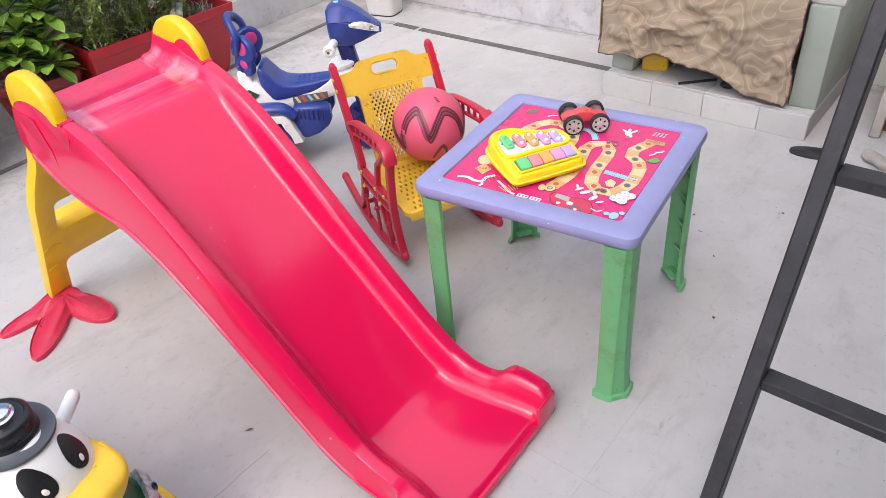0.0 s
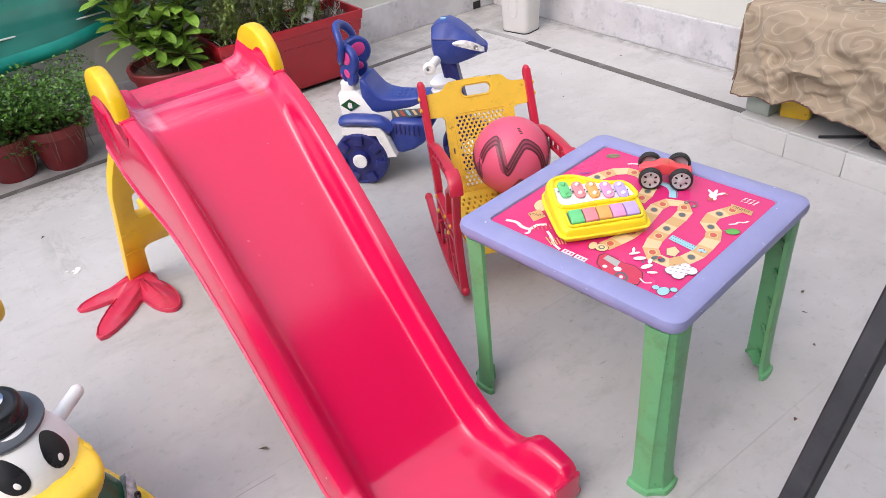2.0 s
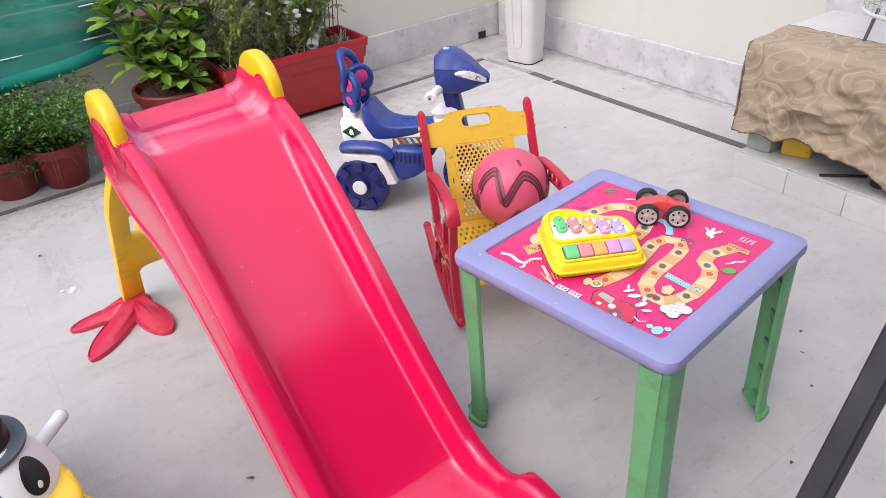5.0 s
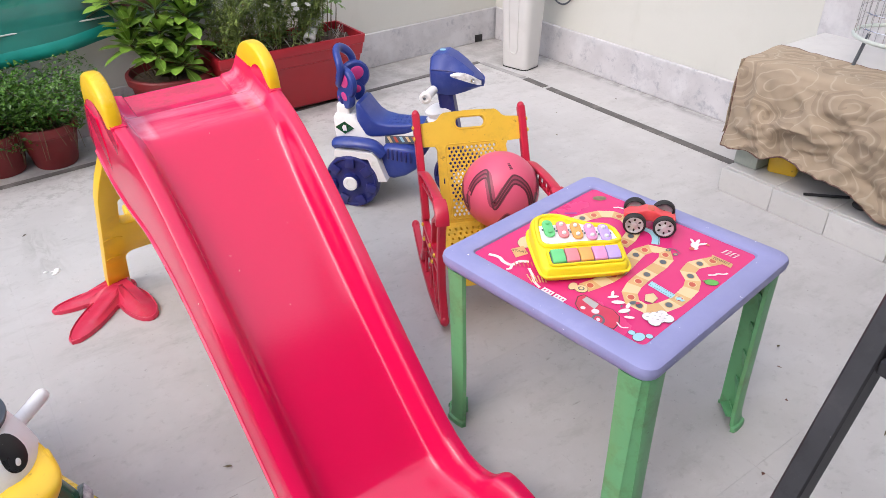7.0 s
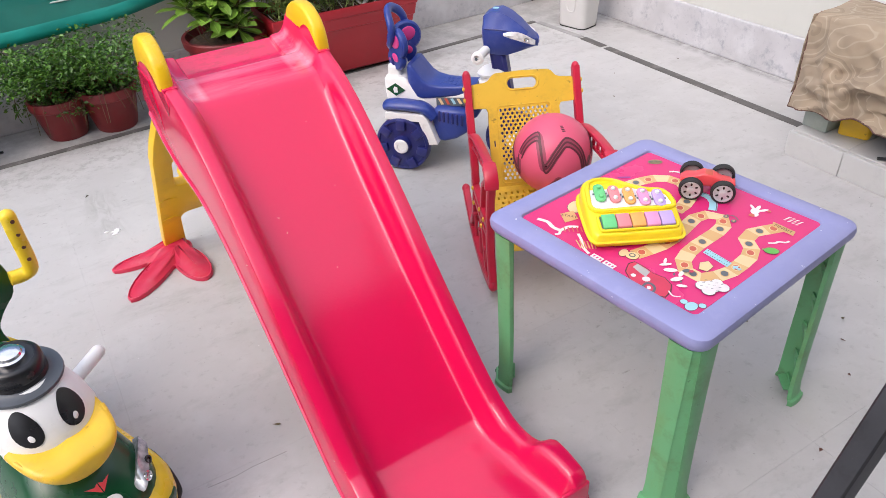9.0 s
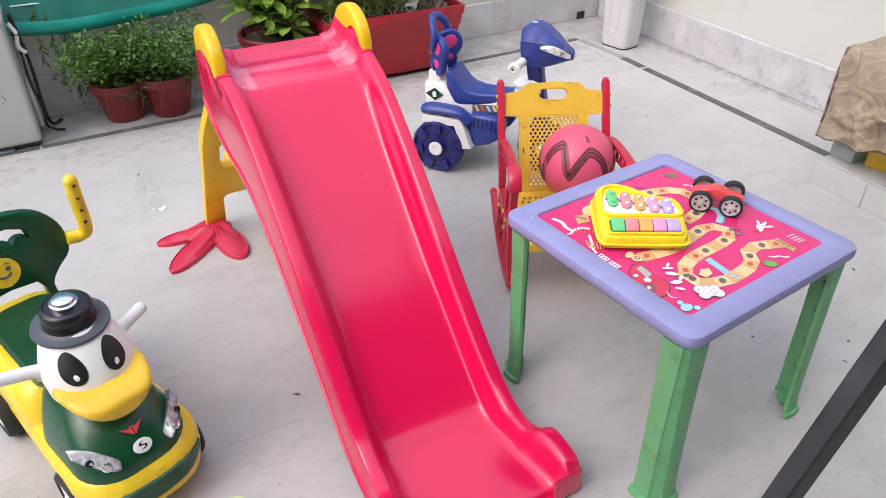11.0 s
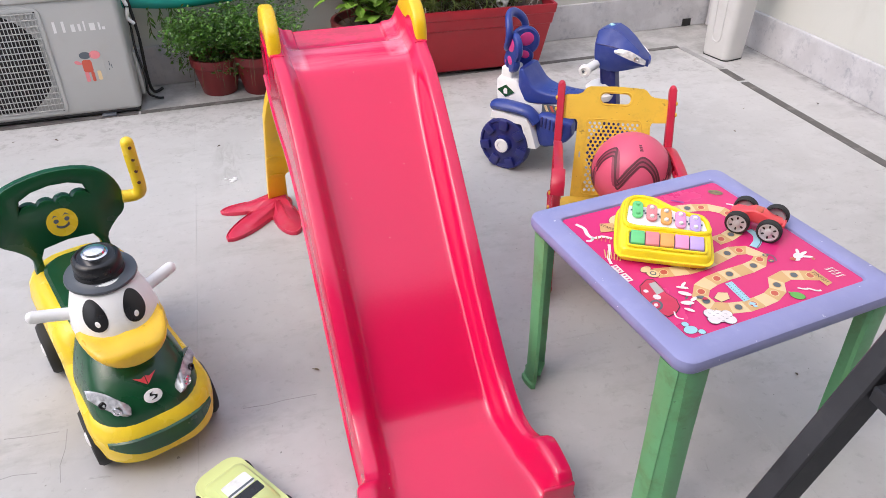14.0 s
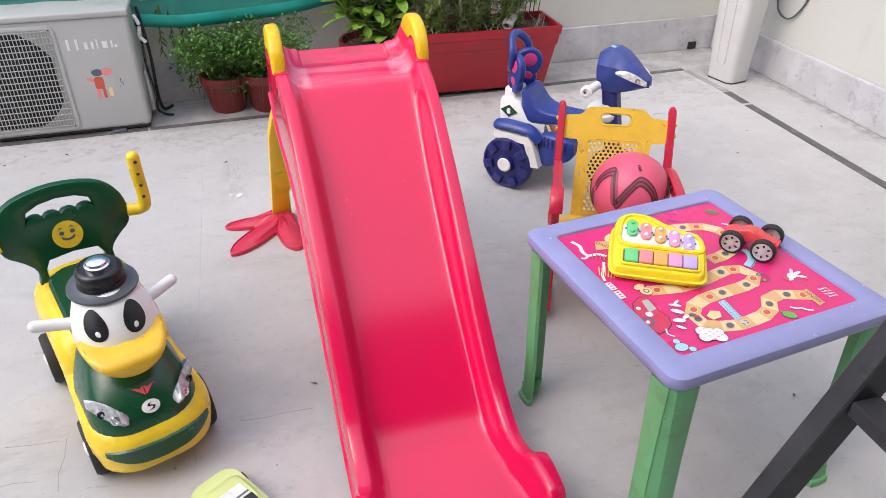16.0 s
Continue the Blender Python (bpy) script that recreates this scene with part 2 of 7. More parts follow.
# wear and marks
stain(M["floor"], (0.52, 0.51, 0.50), 9.0, 0.50, 0.66, 0.5, 8)
stain(M["floor"], (0.37, 0.36, 0.345), (5.0, 11.0, 5.0), 0.54, 0.68, 0.65, 9, rough=0.7)
stain(M["floor"], (0.30, 0.29, 0.275), 38.0, 0.57, 0.72, 0.5, 6, rough=0.7)
stain(M["floor"], (0.17, 0.165, 0.14), (9.0, 26.0, 9.0), 0.69, 0.76, 0.55, 4)
stain(M["floor"], (0.14, 0.13, 0.12), 75.0, 0.735, 0.775, 0.7, 2)
stain(M["floor"], (0.24, 0.23, 0.21), (34.0, 16.0, 9.0), 0.64, 0.74, 0.5, 7, rough=0.7, distort=0.8)
stain(M["floor"], (0.70, 0.69, 0.68), 60.0, 0.755, 0.79, 0.7, 2)
stain(M["floor"], (0.34, 0.33, 0.31), (30.0, 7.0, 5.0), 0.40, 0.62, 0.7, 6, ((0, -0.80, -0.76, 0.05), (1, 1.74, 2.0, 0.1)), distort=1.0)
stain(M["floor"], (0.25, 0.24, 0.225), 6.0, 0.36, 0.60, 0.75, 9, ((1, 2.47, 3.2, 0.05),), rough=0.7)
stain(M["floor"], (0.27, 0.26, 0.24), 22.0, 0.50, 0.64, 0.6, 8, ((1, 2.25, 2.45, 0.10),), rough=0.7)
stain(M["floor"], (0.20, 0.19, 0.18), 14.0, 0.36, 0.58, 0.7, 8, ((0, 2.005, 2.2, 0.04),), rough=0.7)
stain(M["marble"], (0.26, 0.27, 0.31), 13.0, 0.54, 0.66, 0.65, 9, rough=0.72)
stain(M["marble"], (0.20, 0.205, 0.225), 40.0, 0.60, 0.70, 0.5, 8, rough=0.7)
stain(M["marble"], (0.66, 0.66, 0.67), 5.0, 0.52, 0.64, 0.5, 6)
stain(M["plinth"], (0.45, 0.44, 0.44), 16.0, 0.54, 0.68, 0.5, 8, rough=0.7)
stain(M["cream"], (0.44, 0.43, 0.37), (3.0, 3.0, 1.2), 0.58, 0.72, 0.35, 8)
stain(M["ac"], (0.30, 0.27, 0.22), (7.0, 7.0, 3.0), 0.60, 0.74, 0.4, 8)
stain(M["lilac"], (0.80, 0.79, 0.84), 90.0, 0.735, 0.76, 0.9, 2)
stain(M["lilac"], (0.38, 0.37, 0.55), 12.0, 0.55, 0.7, 0.18, 6)
stain(M["green"], (0.045, 0.06, 0.035), 55.0, 0.70, 0.75, 0.8, 3)
stain(M["green"], (0.17, 0.30, 0.10), (9, 9, 4), 0.52, 0.66, 0.5, 7)
stain(M["cane"], (0.16, 0.11, 0.03), 45.0, 0.66, 0.74, 0.7, 4)
stain(M["bill"], (0.30, 0.17, 0.03), 40.0, 0.68, 0.74, 0.6, 3)
stain(M["iron"], (0.02, 0.02, 0.022), 30.0, 0.55, 0.66, 0.6, 6)
stain(M["iron"], (0.24, 0.22, 0.20), 70.0, 0.70, 0.75, 0.6, 4)
stain(M["white"], (0.42, 0.40, 0.36), 26.0, 0.62, 0.74, 0.35, 7)
# pale scratches at the crest of the slide, dark scuffs on its platform
M["red_worn"] = M["red"].copy()
M["red_worn"].name = "red_worn_slide_plastic"
stain(M["red_worn"], (0.80, 0.27, 0.36), (5, 30, 20), 0.30, 0.66, 0.55, 8, ((1, 1.000, 1.036, 0.010), (0, -0.14, 0.14, 0.012)), distort=0.4)
stain(M["red_worn"], (0.80, 0.22, 0.32), (3, 22, 16), 0.40, 0.66, 0.38, 8, ((1, 0.935, 1.010, 0.020), (0, -0.14, 0.14, 0.015)))
stain(M["red_worn"], (0.82, 0.34, 0.42), (9, 14, 14), 0.36, 0.64, 0.62, 7, ((1, 0.960, 1.036, 0.014), (0, 0.108, 0.154, 0.012)))
stain(M["red_worn"], (0.82, 0.34, 0.42), (9, 14, 14), 0.38, 0.64, 0.60, 7, ((1, 0.935, 1.030, 0.014), (0, -0.156, -0.122, 0.012)))
stain(M["red_worn"], (0.82, 0.32, 0.40), (9, 14, 14), 0.38, 0.62, 0.65, 8, ((1, 1.03, 1.12, 0.01), (0, 0.120, 0.158, 0.006)))
stain(M["red_worn"], (0.36, 0.010, 0.04), (10, 22, 10), 0.46, 0.60, 0.60, 9, ((1, 1.040, 1.14, 0.006), (0, -0.122, 0.121, 0.006)), rough=0.7)
stain(M["red_worn"], (0.85, 0.60, 0.62), 70.0, 0.775, 0.79, 0.9, 2)
# pale midrib on the broad leaves
nn, nl = M["leaf"].node_tree.nodes, M["leaf"].node_tree.links
sep = nn.new("ShaderNodeSeparateXYZ")
nl.new(nn["Texture Coordinate"].outputs["Object"], sep.inputs["Vector"])
ab = nn.new("ShaderNodeMath")
ab.operation = "ABSOLUTE"
nl.new(sep.outputs["Y"], ab.inputs[0])
mk = nn.new("ShaderNodeMapRange")
mk.inputs["From Min"].default_value, mk.inputs["From Max"].default_value, mk.inputs["To Max"].default_value = 0.0022, 0.0006, 0.6
nl.new(ab.outputs[0], mk.inputs["Value"])
mxv = nn.new("ShaderNodeMix")
mxv.data_type = "RGBA"
nl.new(mk.outputs["Result"], mxv.inputs["Factor"])
nl.new(nn["Principled BSDF"].inputs["Base Color"].links[0].from_socket, mxv.inputs["A"])
mxv.inputs["B"].default_value = (0.36, 0.46, 0.12, 1)
nl.new(mxv.outputs["Result"], nn["Principled BSDF"].inputs["Base Color"])


# ---- building blocks ----
def mesh_of(bm, name, smooth=True, angle=38):
    bmesh.ops.recalc_face_normals(bm, faces=bm.faces[:])
    me = bpy.data.meshes.new(name)
    bm.to_mesh(me)
    bm.free()
    if smooth:
        me.shade_smooth()
        me.set_sharp_from_angle(angle=radians(angle))
    return me


def part(name, bm, material, parent=None, label="", smooth=True, angle=38):
    ob = new(name, mesh_of(bm, name, smooth, angle))
    ob.data.materials.append(M[material] if isinstance(material, str) else material)
    if parent:
        ob.parent = parent
    if label:
        ob["label"] = label
    return ob


def thing(name, label, category, m=None, group="", kind=""):
    ob = new(name)
    ob.empty_display_size = 0.05
    if m is not None:
        ob.matrix_world = m
    return tagged(ob, label, category, group, kind)


def structure(name, bm, material, label, category, angle=38):
    return tagged(part(name, bm, material, None, "", True, angle), label, category, "", "structure")


def add(bm, other, m=None):
    """Joins another bmesh into bm."""
    me = bpy.data.meshes.new("tmp")
    if m is not None:
        other.transform(m)
    other.to_mesh(me)
    other.free()
    bm.from_mesh(me)
    bpy.data.meshes.remove(me)
    return bm


def box(size, at=(0, 0, 0), bevel=0.0, seg=2, m=None):
    bm = bmesh.new()
    bmesh.ops.create_cube(bm, size=1.0)
    bmesh.ops.scale(bm, vec=size, verts=bm.verts)
    if bevel:
        bmesh.ops.bevel(bm, geom=bm.edges[:], offset=bevel, segments=seg, profile=0.5, affect="EDGES")
    bmesh.ops.translate(bm, vec=at, verts=bm.verts)
    if m is not None:
        bm.transform(m)
    return bm


def rings_mesh(rings, closed=True, caps=True, bm=None):
    """Skins a list of rings of points with quads."""
    bm = bm or bmesh.new()
    rows = [[bm.verts.new(p) for p in r] for r in rings]
    n = len(rows[0])
    for a, b in zip(rows, rows[1:]):
        for i in range(n if closed else n - 1):
            j = (i + 1) % n
            bm.faces.new((a[i], a[j], b[j], b[i]))
    if caps and closed:
        bm.faces.new(rows[0][::-1])
        bm.faces.new(rows[-1])
    return bm


def lathe(profile, seg=32, m=None, caps=True):
    rings = [[(r * math.cos(2 * math.pi * i / seg), r * math.sin(2 * math.pi * i / seg), z) for i in range(seg)] for r, z in profile]
    bm = rings_mesh(rings, True, caps)
    if m is not None:
        bm.transform(m)
    return bm


def smooth_path(pts, n=6, closed=False):
    """Points on a Catmull-Rom curve through pts."""
    p = [Vector(q) for q in pts]
    out = []
    last = len(p) if closed else len(p) - 1
    for i in range(last):
        if closed:
            a, b, c, d = p[i - 1], p[i], p[(i + 1) % len(p)], p[(i + 2) % len(p)]
        else:
            a, b, c, d = p[max(i - 1, 0)], p[i], p[i + 1], p[min(i + 2, len(p) - 1)]
        for k in range(n):
            t = k / n
            out.append(0.5 * ((2 * b) + (c - a) * t + (2 * a - 5 * b + 4 * c - d) * t * t + (3 * b - a - 3 * c + d) * t ** 3))
    if not closed:
        out.append(p[-1])
    return out


def tube(pts, r, seg=10, flat=1.0, closed=False, up=(0, 0, 1), r_end=None):
    """A tube along pts; flat squeezes it along its second axis; r may shrink to r_end."""
    pts = [Vector(p) for p in pts]
    rings = []
    n = len(pts)
    for i, p in enumerate(pts):
        if closed:
            d = pts[(i + 1) % n] - pts[i - 1]
        else:
            d = pts[min(i + 1, n - 1)] - pts[max(i - 1, 0)]
        d.normalize()
        a = d.cross(Vector(up))
        if a.length < 1e-4:
            a = d.cross(Vector((1, 0, 0)))
        a.normalize()
        b = a.cross(d).normalized()
        rr = r if r_end is None else r + (r_end - r) * i / (n - 1)
        rings.append([p + a * rr * math.cos(2 * math.pi * k / seg) + b * rr * flat * math.sin(2 * math.pi * k / seg) for k in range(seg)])
    if closed:
        rings.append(rings[0])
        return rings_mesh(rings, True, False)
    return rings_mesh(rings, True, True)


def rod(p, q, r, seg=12):
    return tube([p, q], r, seg)


def bar(p, q, w, h, up=(0, 0, 1), bevel=0.003):
    """A straight square bar from p to q, w wide and h high."""
    p, q = Vector(p), Vector(q)
    d = (q - p)
    ln = d.length
    y = d.normalized()
    x = y.cross(Vector(up)).normalized()
    z = x.cross(y)
    m = Matrix((x, y, z)).transposed().to_4x4()
    m.translation = (p + q) / 2
    return box((w, ln, h), bevel=bevel, seg=1, m=m)


def plate(outer, holes=(), thick=0.01, m=None, bevel=0.0):
    """A flat plate in x, y with holes, from z = 0 down to -thick."""
    bm = bmesh.new()
    loops = [outer, *holes]
    edges, rows = [], []
    for lp in loops:
        vs = [bm.verts.new((x, y, 0)) for x, y in lp]
        rows.append(vs)
        edges += [bm.edges.new((vs[i], vs[(i + 1) % len(vs)])) for i in range(len(vs))]
    bmesh.ops.triangle_fill(bm, use_beauty=True, use_dissolve=False, edges=edges)
    top = bm.faces[:]
    twin = {}
    for vs in rows:
        for v in vs:
            twin[v] = bm.verts.new((v.co.x, v.co.y, -thick))
    for f in top:
        bm.faces.new([twin[v] for v in reversed(f.verts[:])])
    for vs in rows:
        for i in range(len(vs)):
            a, b = vs[i], vs[(i + 1) % len(vs)]
            bm.faces.new((a, b, twin[b], twin[a]))
    if bevel:
        rim = [e for e in bm.edges if len(e.link_faces) == 2 and e.calc_face_angle(0) > 1.0]
        bmesh.ops.recalc_face_normals(bm, faces=bm.faces[:])
        bmesh.ops.bevel(bm, geom=rim, offset=bevel, segments=2, profile=0.5, affect="EDGES")
    if m is not None:
        bm.transform(m)
    return bm


def circle(cx, cy, r, n=20, ry=None, turn=0.0):
    ry = ry or r
    c, s = math.cos(turn), math.sin(turn)
    return [(cx + r * math.cos(2 * math.pi * i / n) * c - ry * math.sin(2 * math.pi * i / n) * s,
             cy + r * math.cos(2 * math.pi * i / n) * s + ry * math.sin(2 * math.pi * i / n) * c) for i in range(n)]


def rounded(w, h, r, n=5, cx=0.0, cy=0.0):
    out = []
    for sx, sy, a0 in ((1, 1, 0), (-1, 1, 90), (-1, -1, 180), (1, -1, 270)):
        for k in range(n + 1):
            a = radians(a0 + 90 * k / n)
            out.append((cx + sx * (w / 2 - r) + r * math.cos(a), cy + sy * (h / 2 - r) + r * math.sin(a)))
    return out


def blob(r, at=(0, 0, 0), seg=24, ring=14, scale=(1, 1, 1), m=None):
    bm = bmesh.new()
    bmesh.ops.create_uvsphere(bm, u_segments=seg, v_segments=ring, radius=r)
    bmesh.ops.scale(bm, vec=scale, verts=bm.verts)
    bmesh.ops.translate(bm, vec=at, verts=bm.verts)
    if m is not None:
        bm.transform(m)
    return bm


def smoothstep(a, b, x):
    t = max(0.0, min(1.0, (x - a) / (b - a)))
    return t * t * (3 - 2 * t)


def interp(table, x):
    for (x0, y0), (x1, y1) in zip(table, table[1:]):
        if x <= x1:
            return y0 + (y1 - y0) * max(0.0, (x - x0)) / (x1 - x0)
    return table[-1][1]


STAND = Matrix(((1, 0, 0, 0), (0, 0, -1, 0), (0, 1, 0, 0), (0, 0, 0, 1)))   # x, y of a plate become x, z (front at -y)
SIDE = Matrix(((0, 0, 1, 0), (1, 0, 0, 0), (0, 1, 0, 0), (0, 0, 0, 1)))     # x, y of a plate become y, z


# ---- the terrace ----
WX = 2.06                        # right wall


def back_y(x):                   # the back wall runs slightly askew
    return 2.86 + 0.040 * x


BACK = math.atan(0.040)

floor = tagged(part("floor", box((6.96, 7.74, 0.2), (-1.22, -0.85, -0.103)), "floor"), "pale grey cast concrete terrace floor with dust and stains", "floor", "", "structure")

bm = box((9.0, 0.16, 0.62), (0, 0.08, 0.19), 0.004, 1)
wall_back = structure("wall_back", bm, "cream", "low cream painted parapet wall", "wall")
wall_back.matrix_world = pose(-2.4, back_y(-2.4), 0, 0, 0, math.degrees(BACK))
bm = box((9.0, 0.22, 0.05), (0, 0.10, 0.524), 0.006, 2)
cap = structure("trim_parapet_cap", bm, "cap", "brown stone capping on the parapet", "trim")
cap.matrix_world = wall_back.matrix_world.copy()
bm = box((9.0, 0.02, 0.19), (0, -0.0125, 0.095), 0.003, 1)
sk = structure("baseboard_back", bm, "marble", "grey marble skirting along the parapet", "baseboard")
sk.matrix_world = wall_back.matrix_world.copy()
structure("wall_right", box((0.2, 9.0, 3.4), (WX + 0.10, -1.40, 1.6), 0.004, 1), "cream", "tall cream painted wall", "wall")
structure("baseboard_right", box((0.022, 2.18, 0.192), (WX - 0.0135, 1.82, 0.096), 0.003, 1), "marble", "grey veined marble skirting", "baseboard")
structure("wall_left", box((0.2, 9.0, 1.0), (-4.6, -1.4, 0.4)), "cream", "cream parapet at the far side", "wall")
structure("wall_house", box((9.0, 0.25, 2.9), (-1.3, -4.6, 1.35)), "plaster", "plastered house wall behind the terrace", "wall")
# unseen slab, added so the lower slide bed reflects something darker than sky
structure("ceiling_porch", box((9.0, 3.3, 0.14), (-0.4, -2.97, 2.95)), "soffit", "unseen grey slab added overhead to shape the slide reflection", "ceiling")
structure("ground", box((600, 600, 0.1), (0, 0, -0.35)), "grass", "lawn and ground outside the terrace", "ground")


# stone strips let into the floor
def strip(p, q, w, name="trim_floor_strip", mt="strip"):
    d = Vector(q) - Vector(p)
    bm = box((d.length, w, 0.006), (0, 0, -0.0005))
    ob = structure(name, bm, mt, "dark stone strip let into the floor", "trim")
    mid = (Vector(p) + Vector(q)) / 2
    ob.matrix_world = pose(mid.x, mid.y, 0, 0, 0, math.degrees(math.atan2(d.y, d.x)))
    return ob


strip((-4.0, 2.375), (-1.15, 2.475), 0.032)
strip((-1.14, 2.475), (1.66, 2.594), 0.032)
strip((1.692, 2.22), (1.690, 2.06), 0.042)
strip((1.668, 2.575), (1.694, 2.235), 0.034, mt="strip_pale")
strip((1.689, 2.035), (1.692, 0.83), 0.042)

# drain hole at the foot of the back wall
structure("trim_drain", box((0.055, 0.006, 0.042), (1.905, back_y(1.905) - 0.0255, 0.024), 0.001, 1), "ac_dark", "dark drain opening in the skirting", "drain")


# ---- slide ----
def flow(table, x):
    """A smooth curve through a table of (x, y), with no overshoot."""
    xs, ys = [p[0] for p in table], [p[1] for p in table]
    if x <= xs[0]:
        return ys[0]
    if x >= xs[-1]:
        return ys[-1]
    i = max(k for k in range(len(xs) - 1) if xs[k] <= x)
    d = [(ys[k + 1] - ys[k]) / (xs[k + 1] - xs[k]) for k in range(len(xs) - 1)]

    def tangent(k):
        if k == 0 or k == len(xs) - 1:
            return d[min(k, len(d) - 1)]
        a, b = d[k - 1], d[k]
        return 0.0 if a * b <= 0 else 2 * a * b / (a + b)

    h = xs[i + 1] - xs[i]
    t = (x - xs[i]) / h
    return (ys[i] * (2 * t ** 3 - 3 * t * t + 1) + ys[i + 1] * (3 * t * t - 2 * t ** 3)
            + h * (tangent(i) * (t ** 3 - 2 * t * t + t) + tangent(i + 1) * (t ** 3 - t * t)))


def webbed_foot(sx):
    """Three long toes in one plate with a raised rim, rising to the ankle; sx: the side it stands on."""
    toes = ((181, 0.204, 0.034), (225, 0.272, 0.043), (277, 0.222, 0.046))
    n = 96

    def reach(a):
        best = 0.046
        for deg, ln, w in toes:
            f = a - radians(deg)
            c, s = math.cos(f), math.sin(f)
            if c > 0:
                best = max(best, 2 * c / (ln / 2) / (c * c / (ln / 2) ** 2 + s * s / w ** 2))
        return best

    outline = [(reach(2 * math.pi * k / n), 2 * math.pi * k / n) for k in range(n)]
    rings = []
    for inset, z, rise in ((0.0, 0.001, 0), (0.0, 0.009, 0), (0.0015, 0.0125, 0), (0.004, 0.0140, 0), (0.007, 0.0130, 0), (0.010, 0.0095, 0.1), (0.022, 0.0115, 0.4), (0.040, 0.014, 0.8), (0.060, 0.018, 1.0)):
        ring = []
        for r, a in outline:
            q = max(r - inset, r * 0.25, 0.030)
            up = 0.040 * rise * max(0.0, 1 - q / 0.13) ** 1.5
            ring.append((-sx * q * math.cos(a), q * math.sin(a), z + up))
        rings.append(ring)
    rings.append([(0.028 * sx * math.cos(a), 0.028 * math.sin(a), 0.036) for r, a in outline])
    return rings_mesh(rings, True, True)


def build_slide():
    t = thing("slide", "red plastic toddler slide with yellow duck caps and ladder", "slide", pose(-0.365, 0.060, 0, 0, 0, 1.9))
    bed = [(-0.012, 0.024), (0.0, 0.036), (0.02, 0.041), (0.06, 0.044), (0.18, 0.046), (0.215, 0.049), (0.245, 0.059), (0.28, 0.082), (0.32, 0.1165),
           (0.50, 0.2825), (0.736, 0.5020), (0.86, 0.6165), (0.892, 0.6450), (0.908, 0.6575), (0.922, 0.6640), (0.940, 0.6685), (1.00, 0.6815), (1.026, 0.6850), (1.033, 0.6815), (1.037, 0.6760), (1.045, 0.6750), (1.09, 0.684), (1.135, 0.698)]
    rail = [(-0.012, 0.078), (0.0, 0.094), (0.02, 0.102), (0.075, 0.110), (0.092, 0.108), (0.112, 0.095), (0.130, 0.090), (0.175, 0.0925), (0.22, 0.109), (0.26, 0.135), (0.30, 0.168), (0.382, 0.244),
            (0.70, 0.548), (0.80, 0.629), (0.86, 0.666), (0.945, 0.700), (1.00, 0.716), (1.06, 0.742), (1.135, 0.756)]
    skirt = [(-0.012, 0.004), (0.12, 0.004), (0.16, 0.012), (0.22, 0.020), (0.30, 0.050), (0.382, 0.115), (0.60, 0.310), (0.74, 0.420), (0.86, 0.480), (0.95, 0.495), (1.05, 0.525), (1.135, 0.575)]
    half = [(-0.012, 0.214), (0.0, 0.219), (0.085, 0.217), (0.115, 0.197), (0.16, 0.190), (0.30, 0.189), (0.70, 0.193), (0.95, 0.200), (1.135, 0.204)]
    bed_half = [(-0.012, 0.160), (0.05, 0.151), (0.12, 0.138), (0.20, 0.131), (0.40, 0.128), (0.70, 0.134), (0.86, 0.142), (0.95, 0.150), (1.135, 0.154)]
    ys = sorted(set([round(v, 4) for v in np.linspace(-0.012, 0.34, 50)] + [round(v, 4) for v in np.linspace(0.34, 0.86, 16)] + [round(v, 4) for v in np.linspace(0.86, 1.022, 24)]
                    + [1.026, 1.030, 1.033, 1.035, 1.037, 1.041, 1.045, 1.06, 1.075, 1.09, 1.11, 1.125, 1.135]))

    def ring(y):
        b, r, s, w = flow(bed, y), flow(rail, y), flow(skirt, y), flow(half, y)
        h = r - b
        e = flow(bed_half, y)               # where the bed turns up into the side wall
        k = e + (w - e) * 0.52              # inner edge of the rail's top
        rim = 0.008 * smoothstep(1.030, 1.040, y)      # raised border round the sunken platform
        prof = [(0.06, b), (e - 0.034, b), (e - 0.029, b + rim * 0.8), (e - 0.018, b + rim + 0.0003), (e - 0.007, b + rim + 0.0012), (e - 0.003, b + rim + 0.0040), (e + 0.0015, b + rim + 0.13 * (h - rim)), (e + (k - e) * 0.36, b + 0.48 * h),
                (e + (k - e) * 0.64, b + 0.78 * h), (e + (k - e) * 0.82, b + 0.93 * h), (e + (k - e) * 0.93, b + 0.985 * h), (k + 0.001, r), (k + 0.008, r + 0.0006), (w - 0.006, r + 0.0002), (w - 0.002, r - 0.002),
                (w, r - 0.008), (w + 0.004, r * 0.6 + s * 0.4), (w + 0.008, s + 0.016), (w + 0.012, s + 0.012), (w + 0.012, s + 0.003), (w + 0.008, s), (w - 0.008, s + 0.004), (w - 0.012, (r + s) / 2), (w - 0.018, r - 0.022),
                (e + 0.010, min(r - 0.03, b - 0.006)), (0.06, b - 0.014)]
        return [(-x, y, z) for x, z in reversed(prof)] + [(x, y, z) for x, z in prof]

    part("chute", rings_mesh([ring(y) for y in ys], True, True), "red_worn", t, angle=40)
    # closed front edge
    part("front_lip", box((0.30, 0.010, 0.026), (0, -0.0105, 0.0165), 0.004, 2), "red", t)
    for sx in (-1, 1):
        part("front_lip", box((0.072, 0.010, 0.074), (sx * 0.184, -0.0105, 0.0410), 0.005, 3), "red", t)
    # rolled back edge of the platform
    part("platform_edge", tube([(x, 1.136, flow(bed, 1.135) - 0.009) for x in np.linspace(-0.15, 0.15, 9)], 0.010, 10), "red", t)
